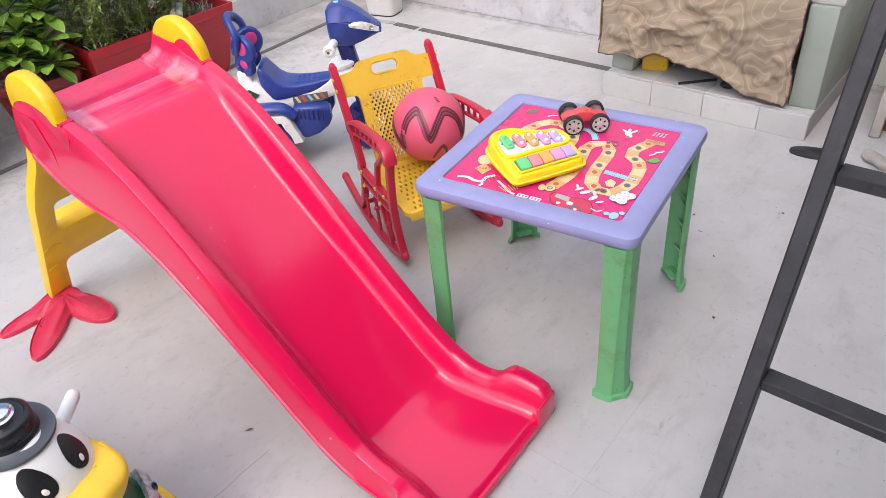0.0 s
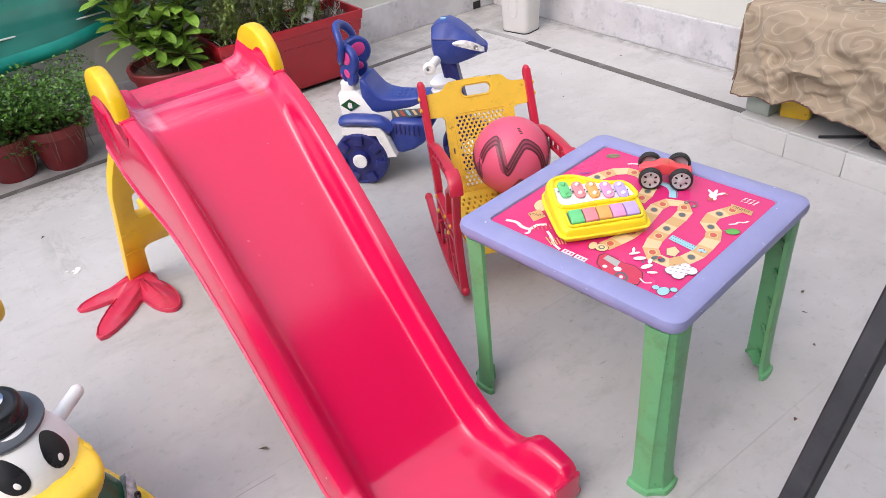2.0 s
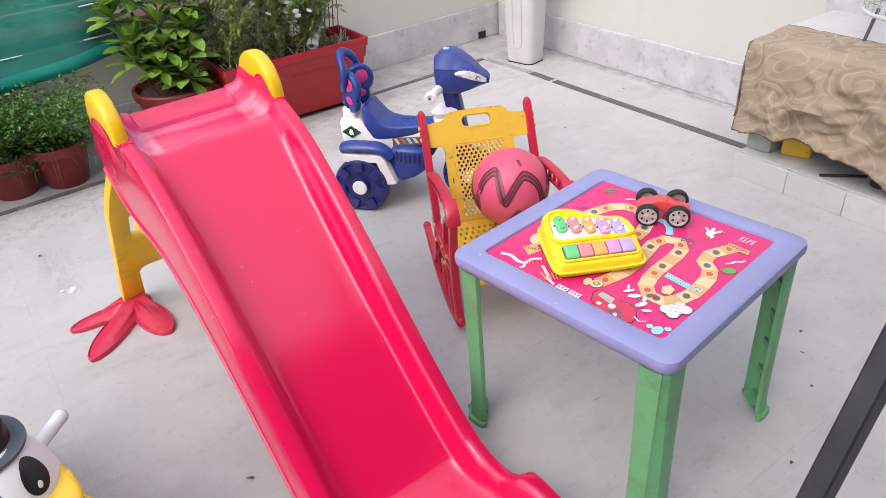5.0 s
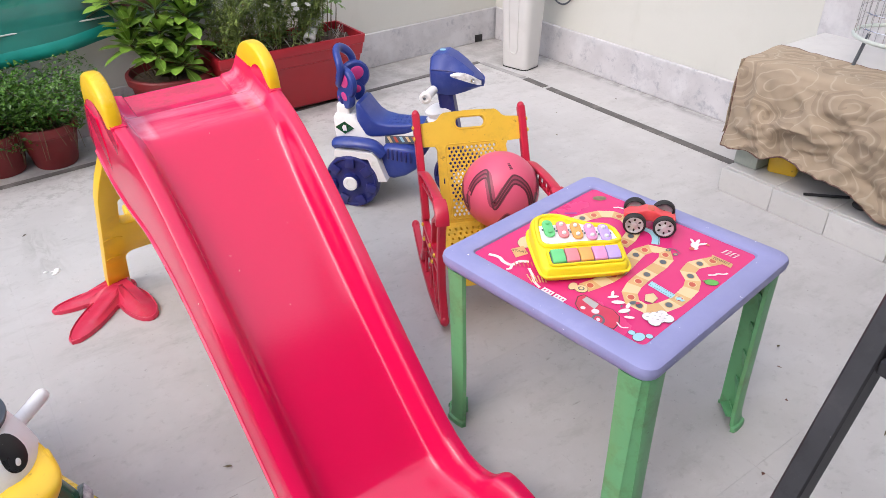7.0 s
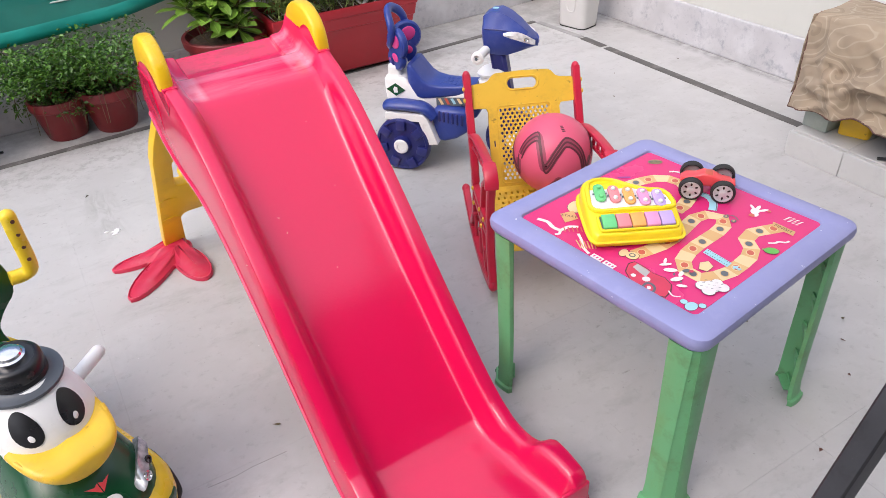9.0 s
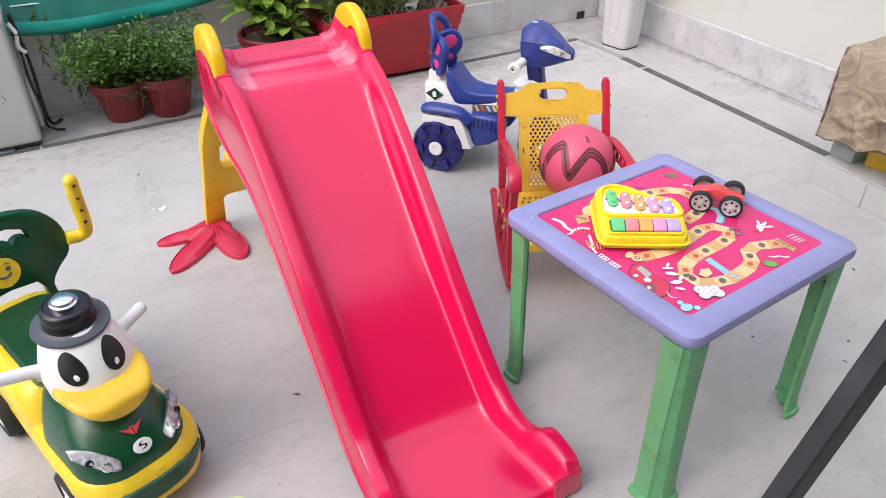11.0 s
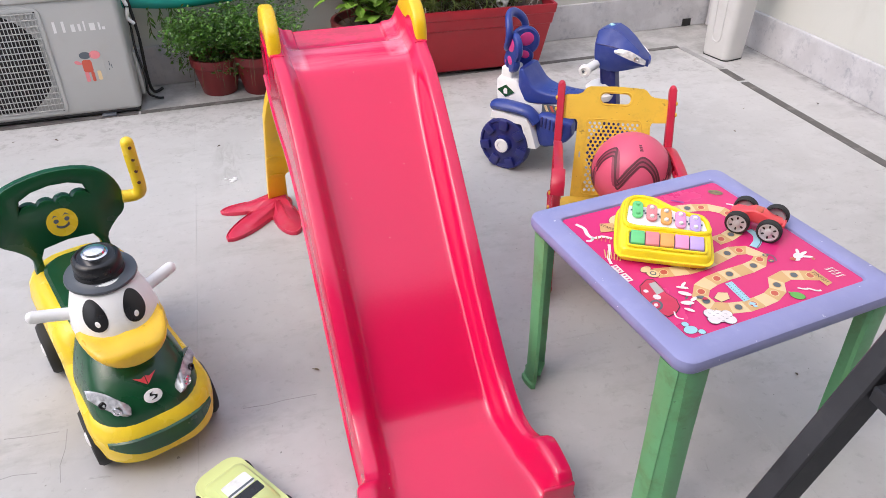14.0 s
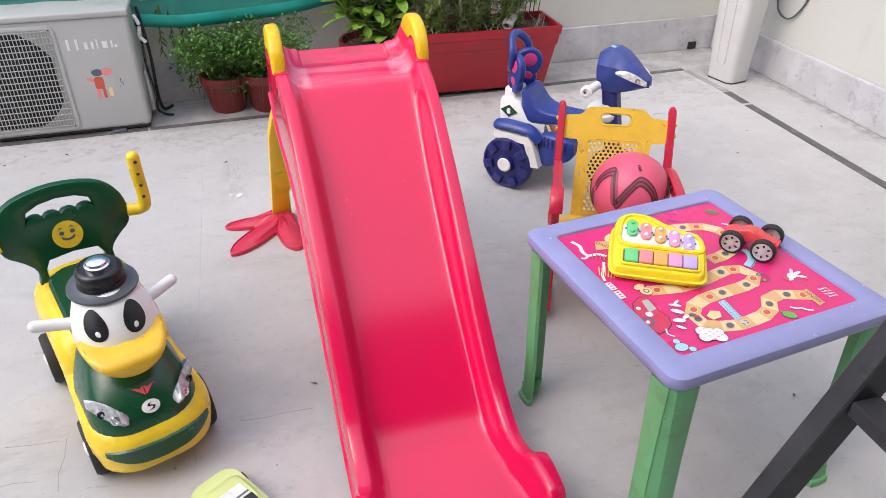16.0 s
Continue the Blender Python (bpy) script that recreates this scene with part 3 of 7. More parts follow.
    for sx in (-1, 1):
        x0 = sx * 0.190
        # moulded slot in the side wall
        part("wall_slot", box((0.003, 0.018, 0.008), (sx * 0.1955, 0.70, 0.415), 0.001, 1, None), "crimson", t)
        # red side cheek with a scalloped top under the cap
        out = [(0.930, 0.670), (0.945, 0.694)]
        out += [(0.958 + 0.175 * k / 20, 0.704 + 0.034 * math.sin(math.pi * min(1, k / 15)) ** 0.7 + 0.016 * abs(math.sin(math.pi * 2 * k / 20))) for k in range(21)]
        out += [(1.150, 0.700), (1.168, 0.650), (1.178, 0.615), (1.15, 0.575), (1.10, 0.565), (1.02, 0.60), (0.95, 0.64)]
        bm = plate(out[::-1], (), 0.032, SIDE, 0.004)
        bmesh.ops.translate(bm, vec=(sx * 0.187 + 0.016, 0, 0), verts=bm.verts)
        part("side_cheek", bm, "red", t)
        low = [(1.06, 0.690), (1.145, 0.700), (1.168, 0.655), (1.182, 0.610), (1.15, 0.572), (1.10, 0.548), (1.03, 0.540), (1.03, 0.62)]
        bm = plate(low[::-1], (), 0.028, SIDE, 0.008)
        bmesh.ops.translate(bm, vec=(sx * 0.1945 + 0.014, 0, 0), verts=bm.verts)
        part("side_cheek", bm, "red", t)
        part("cap_collar", box((0.034, 0.012, 0.010), (sx * 0.1855, 0.951, 0.698), 0.004, 2), "red", t)
        # yellow cap: a padded half disc
        arch = [(1.052 + (0.100 if a < 90 else 0.098) * math.cos(radians(a)), 0.694 + 0.103 * math.sin(radians(a)) ** 0.85) for a in range(0, 181, 9)]
        low = [(0.958 + 0.188 * k / 14, 0.700 + 0.032 * math.sin(math.pi * k / 14) ** 0.6) for k in range(1, 14)]
        pts = arch + low
        cy, cz = 1.052, 0.745
        rings = []
        for off, sc in ((-0.0175, 0.88), (-0.0155, 0.94), (-0.011, 0.985), (-0.005, 1.0), (0.005, 1.0), (0.011, 0.985), (0.0155, 0.94), (0.0175, 0.88)):
            rings.append([(x0 + off, cy + (y - cy) * sc, cz + (z - cz) * sc) for y, z in pts])
        part("cap", rings_mesh(rings, True, True), "yellow", t, "yellow duck-head cap")
        m = part("webbed_foot", webbed_foot(sx), "faded_red", t, "red three-toed duck foot")
        m.matrix_basis = pose(sx * 0.207, 1.437, 0)
    # ladder: one moulded frame with rounded windows, leaning back, with a folded rim
    ladder = Matrix.Translation((0, 1.43, 0.030)) @ Matrix.Rotation(math.atan2(0.57, -0.26), 4, "X")

    def edge_x(v):
        return 0.242 - 0.040 * v - 0.026 * smoothstep(0.40, 0.57, v)

    def fillet(cx, cy, r, a0, a1, n=5):
        return [(cx + r * math.cos(radians(a0 + (a1 - a0) * k / n)), cy + r * math.sin(radians(a0 + (a1 - a0) * k / n))) for k in range(n + 1)]

    outer = [(-edge_x(0), -0.034), (-0.174, -0.034)] + fillet(-0.150, 0.115, 0.027, 180, 90) + fillet(0.150, 0.115, 0.027, 90, 0) + [(0.174, -0.034), (edge_x(0), -0.034)]
    outer += [(edge_x(v), v) for v in np.linspace(0.06, 0.60, 9)] + [(-edge_x(v), v) for v in np.linspace(0.60, 0.06, 9)]
    window = fillet(-0.160, 0.292, 0.018, 270, 180) + fillet(-0.157, 0.370, 0.018, 180, 90) + fillet(0.157, 0.370, 0.018, 90, 0) + fillet(0.160, 0.292, 0.018, 0, -90)
    window_2 = rounded(0.30, 0.10, 0.02, 5, 0, 0.505)
    bm = plate(outer, [window, window_2], 0.034, ladder, 0.004)
    lad = part("ladder", bm, "yellow", t, "yellow moulded ladder frame")
    for v in (0.212, 0.42):
        bm = box((0.30, 0.030, 0.060), (0, v + 0.045, -0.045), 0.008, 2, ladder)
        part("ladder_step", bm, "yellow", lad)
    for sx in (-1, 1):
        for v in (0.13, 0.22):
            pts = [(sx * 0.205 + 0.026 * math.cos(a), v + 0.010 * math.sin(a), 0.0006) for a in np.linspace(0.2, math.pi - 0.2, 9)]
            part("moulded_ridge", tube([ladder @ Vector(p) for p in pts], 0.0022, 6), "yellow", lad)
    return t


build_slide()


# ---- play table ----
TABLE = pose(0, 0, 0, 0, 0, 7.6) @ pose(0.21, 0.21, 0)
TOP = 0.480


def build_table():
    t = thing("play_table", "square lilac and green plastic children's table with pink game sheet", "table", TABLE)
    rings = []
    for half, z, r in ((0.200, TOP - 0.030, 0.03), (0.255, TOP - 0.0295, 0.035), (0.262, TOP - 0.026, 0.030), (0.266, TOP - 0.018, 0.032), (0.267, TOP - 0.007, 0.032), (0.2645, TOP + 0.001, 0.030),
                       (0.257, TOP + 0.006, 0.026), (0.218, TOP + 0.006, 0.014), (0.214, TOP + 0.004, 0.012), (0.212, TOP - 0.002, 0.012)):
        rings.append([(x, y, z) for x, y in rounded(2 * half, 2 * half, r, 6)])
    part("tabletop", rings_mesh(rings, True, True), "lilac", t, "lilac rim")
    sheet = part("game_sheet", plate(rounded(0.4225, 0.4225, 0.011, 5), (), 0.003, Matrix.Translation((0, 0, TOP))), "pink", t, "pink printed board game sheet", False)
    # print on the sheet
    o = 0.21

    def track(pts, w):
        line = smooth_path([(x - o, y - o, 0) for x, y in pts], 8)
        run, samples = 0.0, [line[0]]
        for a, b in zip(line, line[1:]):
            run += (b - a).length
            if run >= 0.0300:
                samples.append(b)
                run = 0.0
        n = len(samples)
        sides = []
        for i in range(n):
            d = (samples[min(i + 1, n - 1)] - samples[max(i - 1, 0)]).normalized()
            s = Vector((-d.y, d.x, 0)) * w
            sides.append((samples[i] - s, samples[i] + s))
        for i in range(n - 1):
            z = Vector((0, 0, TOP + 0.0006))
            b = bmesh.new()
            b.faces.new([b.verts.new(p + z) for p in (sides[i][0], sides[i + 1][0], sides[i + 1][1], sides[i][1])])
            part("printed_square", b, "cream_print" if i % 2 else "tan_print", sheet, smooth=False)
            if i % 3 != 1:
                c = (samples[i] + samples[i + 1]) / 2
                b = bmesh.new()
                b.faces.new([b.verts.new((x, y, TOP + 0.0011)) for x, y in circle(c.x, c.y, 0.0082, 16, 0.0068, 0.6)])
                bb = bmesh.new()
                bb.faces.new([bb.verts.new((x, y, TOP + 0.0009)) for x, y in circle(c.x, c.y, 0.0100, 16, 0.0086, 0.6)])
                part("printed_ring", bb, "tan_print" if i % 2 else "cream_print", sheet, smooth=False)
                part("printed_dot", b, "dot_dark" if i % 2 else "dot_red", sheet, smooth=False)

    for pts in (((0.10, 0.345), (0.16, 0.360), (0.244, 0.358), (0.288, 0.350), (0.329, 0.335), (0.353, 0.305), (0.351, 0.274), (0.327, 0.242), (0.294, 0.226), (0.250, 0.222)),
                ((0.066, 0.180), (0.137, 0.164), (0.201, 0.170), (0.263, 0.179), (0.298, 0.158), (0.288, 0.130), (0.243, 0.120), (0.201, 0.120), (0.157, 0.118), (0.118, 0.108), (0.092, 0.079),
                 (0.099, 0.052), (0.141, 0.031), (0.192, 0.030), (0.237, 0.038), (0.257, 0.064), (0.286, 0.074), (0.317, 0.062), (0.350, 0.046))):
        track(pts, 0.0155)

    def decal(name, mt, loops, z=0.0009):
        for k, lp in enumerate(loops):
            if name == "printed_shape" and mt in ("leaf_print", "sky_print", "cream_print"):
                cx, cy = sum(p[0] for p in lp) / len(lp), sum(p[1] for p in lp) / len(lp)
                ob = bmesh.new()
                ob.faces.new([ob.verts.new((cx + (x - cx) + (0.0009 if x > cx else -0.0009) - o, cy + (y - cy) + (0.0009 if y > cy else -0.0009) - o, TOP + z - 0.0003 - 0.00002 * k)) for x, y in lp])
                part("printed_outline", ob, "maroon", sheet, smooth=False)
            b = bmesh.new()
            b.faces.new([b.verts.new((x - o, y - o, TOP + z + 0.00006 * k)) for x, y in lp])
            part(name, b, mt, sheet, smooth=False)

    def stroke(mt, pts, w, z=0.0012, name="printed_line"):
        line = smooth_path([(x, y, 0) for x, y in pts], 5)
        left, right = [], []
        for k, p in enumerate(line):
            d = (line[min(k + 1, len(line) - 1)] - line[max(k - 1, 0)]).normalized()
            left.append((p.x - d.y * w, p.y + d.x * w))
            right.append((p.x + d.y * w, p.y - d.x * w))
        b = bmesh.new()
        for k in range(len(line) - 1):
            b.faces.new([b.verts.new((x - o, y - o, TOP + z)) for x, y in (left[k], left[k + 1], right[k + 1], right[k])])
        part(name, b, mt, sheet, smooth=False)

    # bridges with dotted edges
    decal("printed_bridge", "sky_print", [[(0.165, 0.098), (0.182, 0.099), (0.175, 0.042), (0.158, 0.041)]], 0.0014)
    decal("printed_dot", "dot_dark", [circle(0.1685 - 0.00075 * k + 0.009 * j, 0.094 - 0.0055 * k, 0.0013, 6) for k in range(10) for j in range(2)], 0.0019)
    stroke("sky_print", [(0.345, 0.226), (0.344, 0.205), (0.330, 0.186), (0.306, 0.172)], 0.0085, 0.0014, "printed_bridge")
    stroke("dot_dark", [(0.351, 0.226), (0.350, 0.203), (0.334, 0.181), (0.309, 0.166)], 0.0010, 0.0018)
    decal("printed_arrow", "sky_print", [[(0.160, 0.030), (0.168, 0.036), (0.176, 0.028), (0.170, 0.027), (0.172, 0.019), (0.164, 0.020), (0.165, 0.028)]], 0.0020)
    # start and finish signs, chequered flag
    decal("printed_sign", "tan_print", [[(0.067, 0.375), (0.096, 0.365), (0.080, 0.337), (0.050, 0.345)], [(0.357, 0.066), (0.355, 0.018), (0.338, 0.014), (0.340, 0.060)]], 0.0014)
    decal("printed_flag", "white_print", [[(0.377 + 0.007 * i, 0.058 - 0.0085 * j - 0.001 * i), (0.382 + 0.007 * i, 0.056 - 0.0085 * j - 0.001 * i), (0.384 + 0.007 * i, 0.0515 - 0.0085 * j - 0.001 * i), (0.379 + 0.007 * i, 0.0535 - 0.0085 * j - 0.001 * i)] for i in range(3) for j in range(4)], 0.0010)
    # pale round start field and a bent ladder print
    decal("printed_shape", "cream_print", [circle(0.112, 0.372, 0.024, 16, 0.017, 0.5), circle(0.060, 0.181, 0.0125, 16), circle(0.055, 0.198, 0.013, 12, 0.008, 0.3), circle(0.132, 0.069, 0.018, 5, 0.013, 0.3)], 0.0012)
    decal("printed_shape", "dot_dark", [circle(0.060, 0.181, 0.0065, 14)], 0.0016)
    decal("printed_mark", "cream_print", [circle(0.060, 0.181, 0.0040, 12)], 0.0019)
    stroke("white_print", [(0.019, 0.394), (0.026, 0.372), (0.020, 0.350), (0.024, 0.333), (0.044, 0.330), (0.058, 0.316)], 0.0042)
    stroke("white_print", [(0.024, 0.333), (0.012, 0.326), (0.004, 0.330)], 0.0030)
    for k in range(6):
        stroke("dot_red", [(0.036 + 0.006 * k, 0.336 - 0.006 * k), (0.026 + 0.006 * k, 0.322 - 0.006 * k)], 0.0012, 0.0016)
        stroke("tan_print", [(0.020 + 0.004 * k, 0.288 - 0.006 * k), (0.006 + 0.004 * k, 0.262 - 0.004 * k)], 0.0013, 0.0014)
    stroke("white_print", [(0.040, 0.300), (0.026, 0.278), (0.012, 0.262), (0.004, 0.240)], 0.0030, 0.0011)
    # red car with a grey windscreen
    car = [(0.012, 0.157), (0.034, 0.168), (0.047, 0.164), (0.047, 0.140), (0.043, 0.120), (0.048, 0.098), (0.040, 0.078), (0.023, 0.067), (0.004, 0.064), (-0.004, 0.078), (-0.003, 0.107), (0.0, 0.137)]
    decal("printed_outline", "maroon", [[(0.020 + (x - 0.020) * 1.07, 0.115 + (y - 0.115) * 1.05) for x, y in car]], 0.0008)
    decal("printed_shape", "car_print", [car], 0.0011)
    decal("printed_shape", "ac", [[(0.031, 0.157), (0.046, 0.157), (0.043, 0.126), (0.024, 0.122)]], 0.0015)
    decal("printed_mark", "white_print", [circle(0.020, 0.117, 0.0075, 12), circle(0.012, 0.140, 0.005, 10)], 0.0017)
    decal("printed_shape", "dot_dark", [circle(0.003, 0.098, 0.0165, 18, 0.0125, 0.7)], 0.0016)
    decal("printed_shape", "car_print", [circle(0.003, 0.098, 0.0105, 16, 0.0080, 0.7)], 0.0019)
    decal("printed_mark", "white_print", [circle(0.003, 0.098, 0.0050, 12, 0.0038, 0.7)], 0.0022)
    stroke("white_print", [(0.022, 0.070), (0.016, 0.056), (0.024, 0.046)], 0.0015, 0.0014)
    # white and black spatter beside the car
    decal("printed_shape", "white_print", [circle(cx, cy, rx, 12, ry, tn) for cx, cy, rx, ry, tn in ((0.082, 0.121, 0.012, 0.004, -0.6), (0.090, 0.128, 0.010, 0.003, 0.5), (0.074, 0.104, 0.013, 0.006, -0.8), (0.060, 0.080, 0.013, 0.006, -0.4), (0.050, 0.062, 0.010, 0.004, -0.9), (0.078, 0.084, 0.009, 0.004, 0.3))], 0.0020)
    decal("printed_shape", "dot_dark", [circle(0.093, 0.083, 0.008, 14, 0.005, -0.5), circle(0.068, 0.092, 0.005, 10, 0.002, 0.4), circle(0.058, 0.070, 0.004, 8, 0.0015, 0.9)], 0.0026)
    decal("printed_mark", "car_print", [circle(0.098, 0.076, 0.005, 10, 0.004)], 0.0029)
    # speech cloud with unreadable lines
    lobes = ((0.088, 0.026, 0.0165), (0.078, 0.038, 0.0125), (0.098, 0.012, 0.0125), (0.072, 0.022, 0.0115), (0.104, 0.026, 0.0095))
    for grow, mt, z in ((0.0009, "hat_grey", 0.0018), (0.0, "white_print", 0.0023)):
        decal("printed_cloud", mt, [circle(cx, cy, r + grow, 16) for cx, cy, r in lobes], z)
    for k in range(3):
        for j in range(4):
            stroke("hat_grey", [(0.074 + 0.010 * k + 0.003 * j, 0.041 - 0.009 * j + 0.002 * k), (0.0772 + 0.010 * k + 0.003 * j, 0.0378 - 0.009 * j + 0.002 * k)], 0.0005, 0.0029)
    # small prints along the edges
    decal("printed_shape", "sky_print", [circle(0.016, 0.018, 0.013, 14, 0.010), circle(0.031, 0.006, 0.0065, 10), circle(0.017, 0.034, 0.0065, 10)], 0.0011)
    decal("printed_shape", "white_print", [circle(cx, cy, rx, 12, ry, tn) for cx, cy, rx, ry, tn in ((0.366, 0.112, 0.013, 0.009, 0.3), (0.380, 0.102, 0.012, 0.004, -0.5), (0.381, 0.114, 0.012, 0.004, 0.2), (0.376, 0.124, 0.010, 0.0035, 0.9), (0.354, 0.102, 0.007, 0.004, 0.1))], 0.0012)
    decal("printed_mark", "dot_red", [circle(0.347, 0.108, 0.006, 10), circle(0.385, 0.092, 0.004, 8)], 0.0016)
    decal("printed_shape", "leaf_print", [circle(0.264, 0.015, 0.0135, 16, 0.0105, -0.8)], 0.0012)
    stroke("leaf_print", [(0.256, 0.030), (0.262, 0.022)], 0.0018, 0.0014)
    stroke("white_print", [(0.282, 0.033), (0.292, 0.024), (0.300, 0.022), (0.308, 0.012), (0.317, 0.009)], 0.0024, 0.0012)
    decal("printed_shape", "olive_print", [circle(0.390, 0.381, 0.017, 14, 0.011, -0.7), circle(0.250, 0.300, 0.012, 12, 0.008, -0.6)], 0.0011)
    stroke("dot_dark", [(0.380, 0.392), (0.390, 0.380), (0.400, 0.371)], 0.0012, 0.0016)
    stroke("violet_print", [(0.272, 0.393), (0.282, 0.384), (0.293, 0.374)], 0.0030, 0.0012)
    stroke("white_print", [(0.376, 0.331), (0.385, 0.322), (0.390, 0.310)], 0.0028, 0.0012)
    for cx, cy in ((0.306, 0.140), (0.302, 0.120)):
        decal("printed_mark", "dot_dark", [circle(cx, cy, 0.0065, 12, 0.0052)], 0.0016)
        decal("printed_mark", "tan_print", [circle(cx, cy, 0.0030, 10, 0.0024)], 0.0019)
    stroke("dot_dark", [(0.312, 0.143), (0.318, 0.130), (0.311, 0.115)], 0.0013, 0.0016)
    # maker's mark as plain bars
    decal("printed_mark", "white_print", [[(-0.002, 0.178), (0.012, 0.178), (0.012, 0.204), (-0.002, 0.204)], [(-0.002, 0.208), (0.012, 0.208), (0.012, 0.234), (-0.002, 0.234)]], 0.0012)
    decal("printed_mark", "dark_pink", [[(0.002, 0.181 + 0.0075 * k), (0.008, 0.181 + 0.0075 * k), (0.008, 0.1845 + 0.0075 * k), (0.002, 0.1845 + 0.0075 * k)] for k in (0, 1, 2, 4, 5, 6)], 0.0017)
    for word, size, u, v, turn in (("FINISH", 0.0125, 0.3475, 0.040, -88), ("START", 0.0115, 0.0735, 0.3555, -62)):
        cu = bpy.data.curves.new("lettering", "FONT")
        cu.body, cu.size, cu.align_x, cu.align_y = word, size, "CENTER", "CENTER"
        tmp = bpy.data.objects.new("lettering", cu)
        me = bpy.data.meshes.new_from_object(tmp)
        bpy.data.objects.remove(tmp)
        me.materials.append(M["maroon"])
        txt = new("lettering", me)
        txt.parent = sheet
        txt.matrix_basis = pose(u - o, v - o, TOP + 0.002, 0, 0, turn)
    # leg: an open half tube with a base, ribs inside
    def leg_mesh():
        rings = []
        for z, k, off, m in ((0.0, 1.02, 0.016, 0.30), (0.010, 1.02, 0.016, 0.30), (0.014, 0.98, 0.016, 0.30), (0.0155, 0.86, 0.015, 0.30), (0.05, 0.80, 0.014, 0.32), (0.15, 0.78, 0.013, 0.40), (0.25, 0.77, 0.013, 0.50), (0.36, 0.78, 0.012, 0.66), (0.45, 0.80, 0.012, 0.80)):
            # three faces: a middle one that narrows towards the top between two rounded sides
            w = 0.018 * (1.35 - m)
            half_prof = [(-0.040, 0.034), (-0.0425, 0.020), (-0.0425, 0.004), (-0.041, -0.010), (-0.0335 - w * 0.28, -0.0335 + w), (-0.0315 - w * 0.28, -0.0320 + w)]
            prof_out = half_prof + [(y, x) for x, y in reversed(half_prof)]
            o1 = [(x * k - off, y * k - off, z) for x, y in prof_out]
            i1 = [((x + 0.007) * k * 0.92 - off, (y + 0.007) * k * 0.92 - off, z) for x, y in prof_out][::-1]
            rings.append(o1 + i1)
        return rings_mesh(rings, True, True)

    def ribs():
        for k in range(9):
            z0 = 0.03 + k * 0.042
            yield ("rib", bar((-0.040, -0.004, z0), (-0.006, -0.040, z0 + 0.042 * (1 if k % 2 else -1) + (0.042 if k % 2 == 0 else 0)), 0.003, 0.012, bevel=0.0))
        yield ("foot_plate", plate([(-0.038, 0.0), (-0.038, -0.038), (0.0, -0.038), (0.008, -0.024), (-0.024, 0.008)], (), 0.004, Matrix.Translation((0, 0, 0.03))))

    for sx, sy, a in ((-1, -1, 0), (1, -1, 90), (1, 1, 180), (-1, 1, 270)):
        l = part("leg", leg_mesh(), "green", t, "green plastic leg")
        l.matrix_basis = Matrix.Translation((sx * 0.213 + 0.012, sy * 0.213, 0)) @ Matrix.Rotation(radians(-1.6), 4, "Y") @ Matrix.Rotation(radians(a), 4, "Z")
        for nm, rb in ribs():
            part(nm, rb, "green", l)
    return t


build_table()


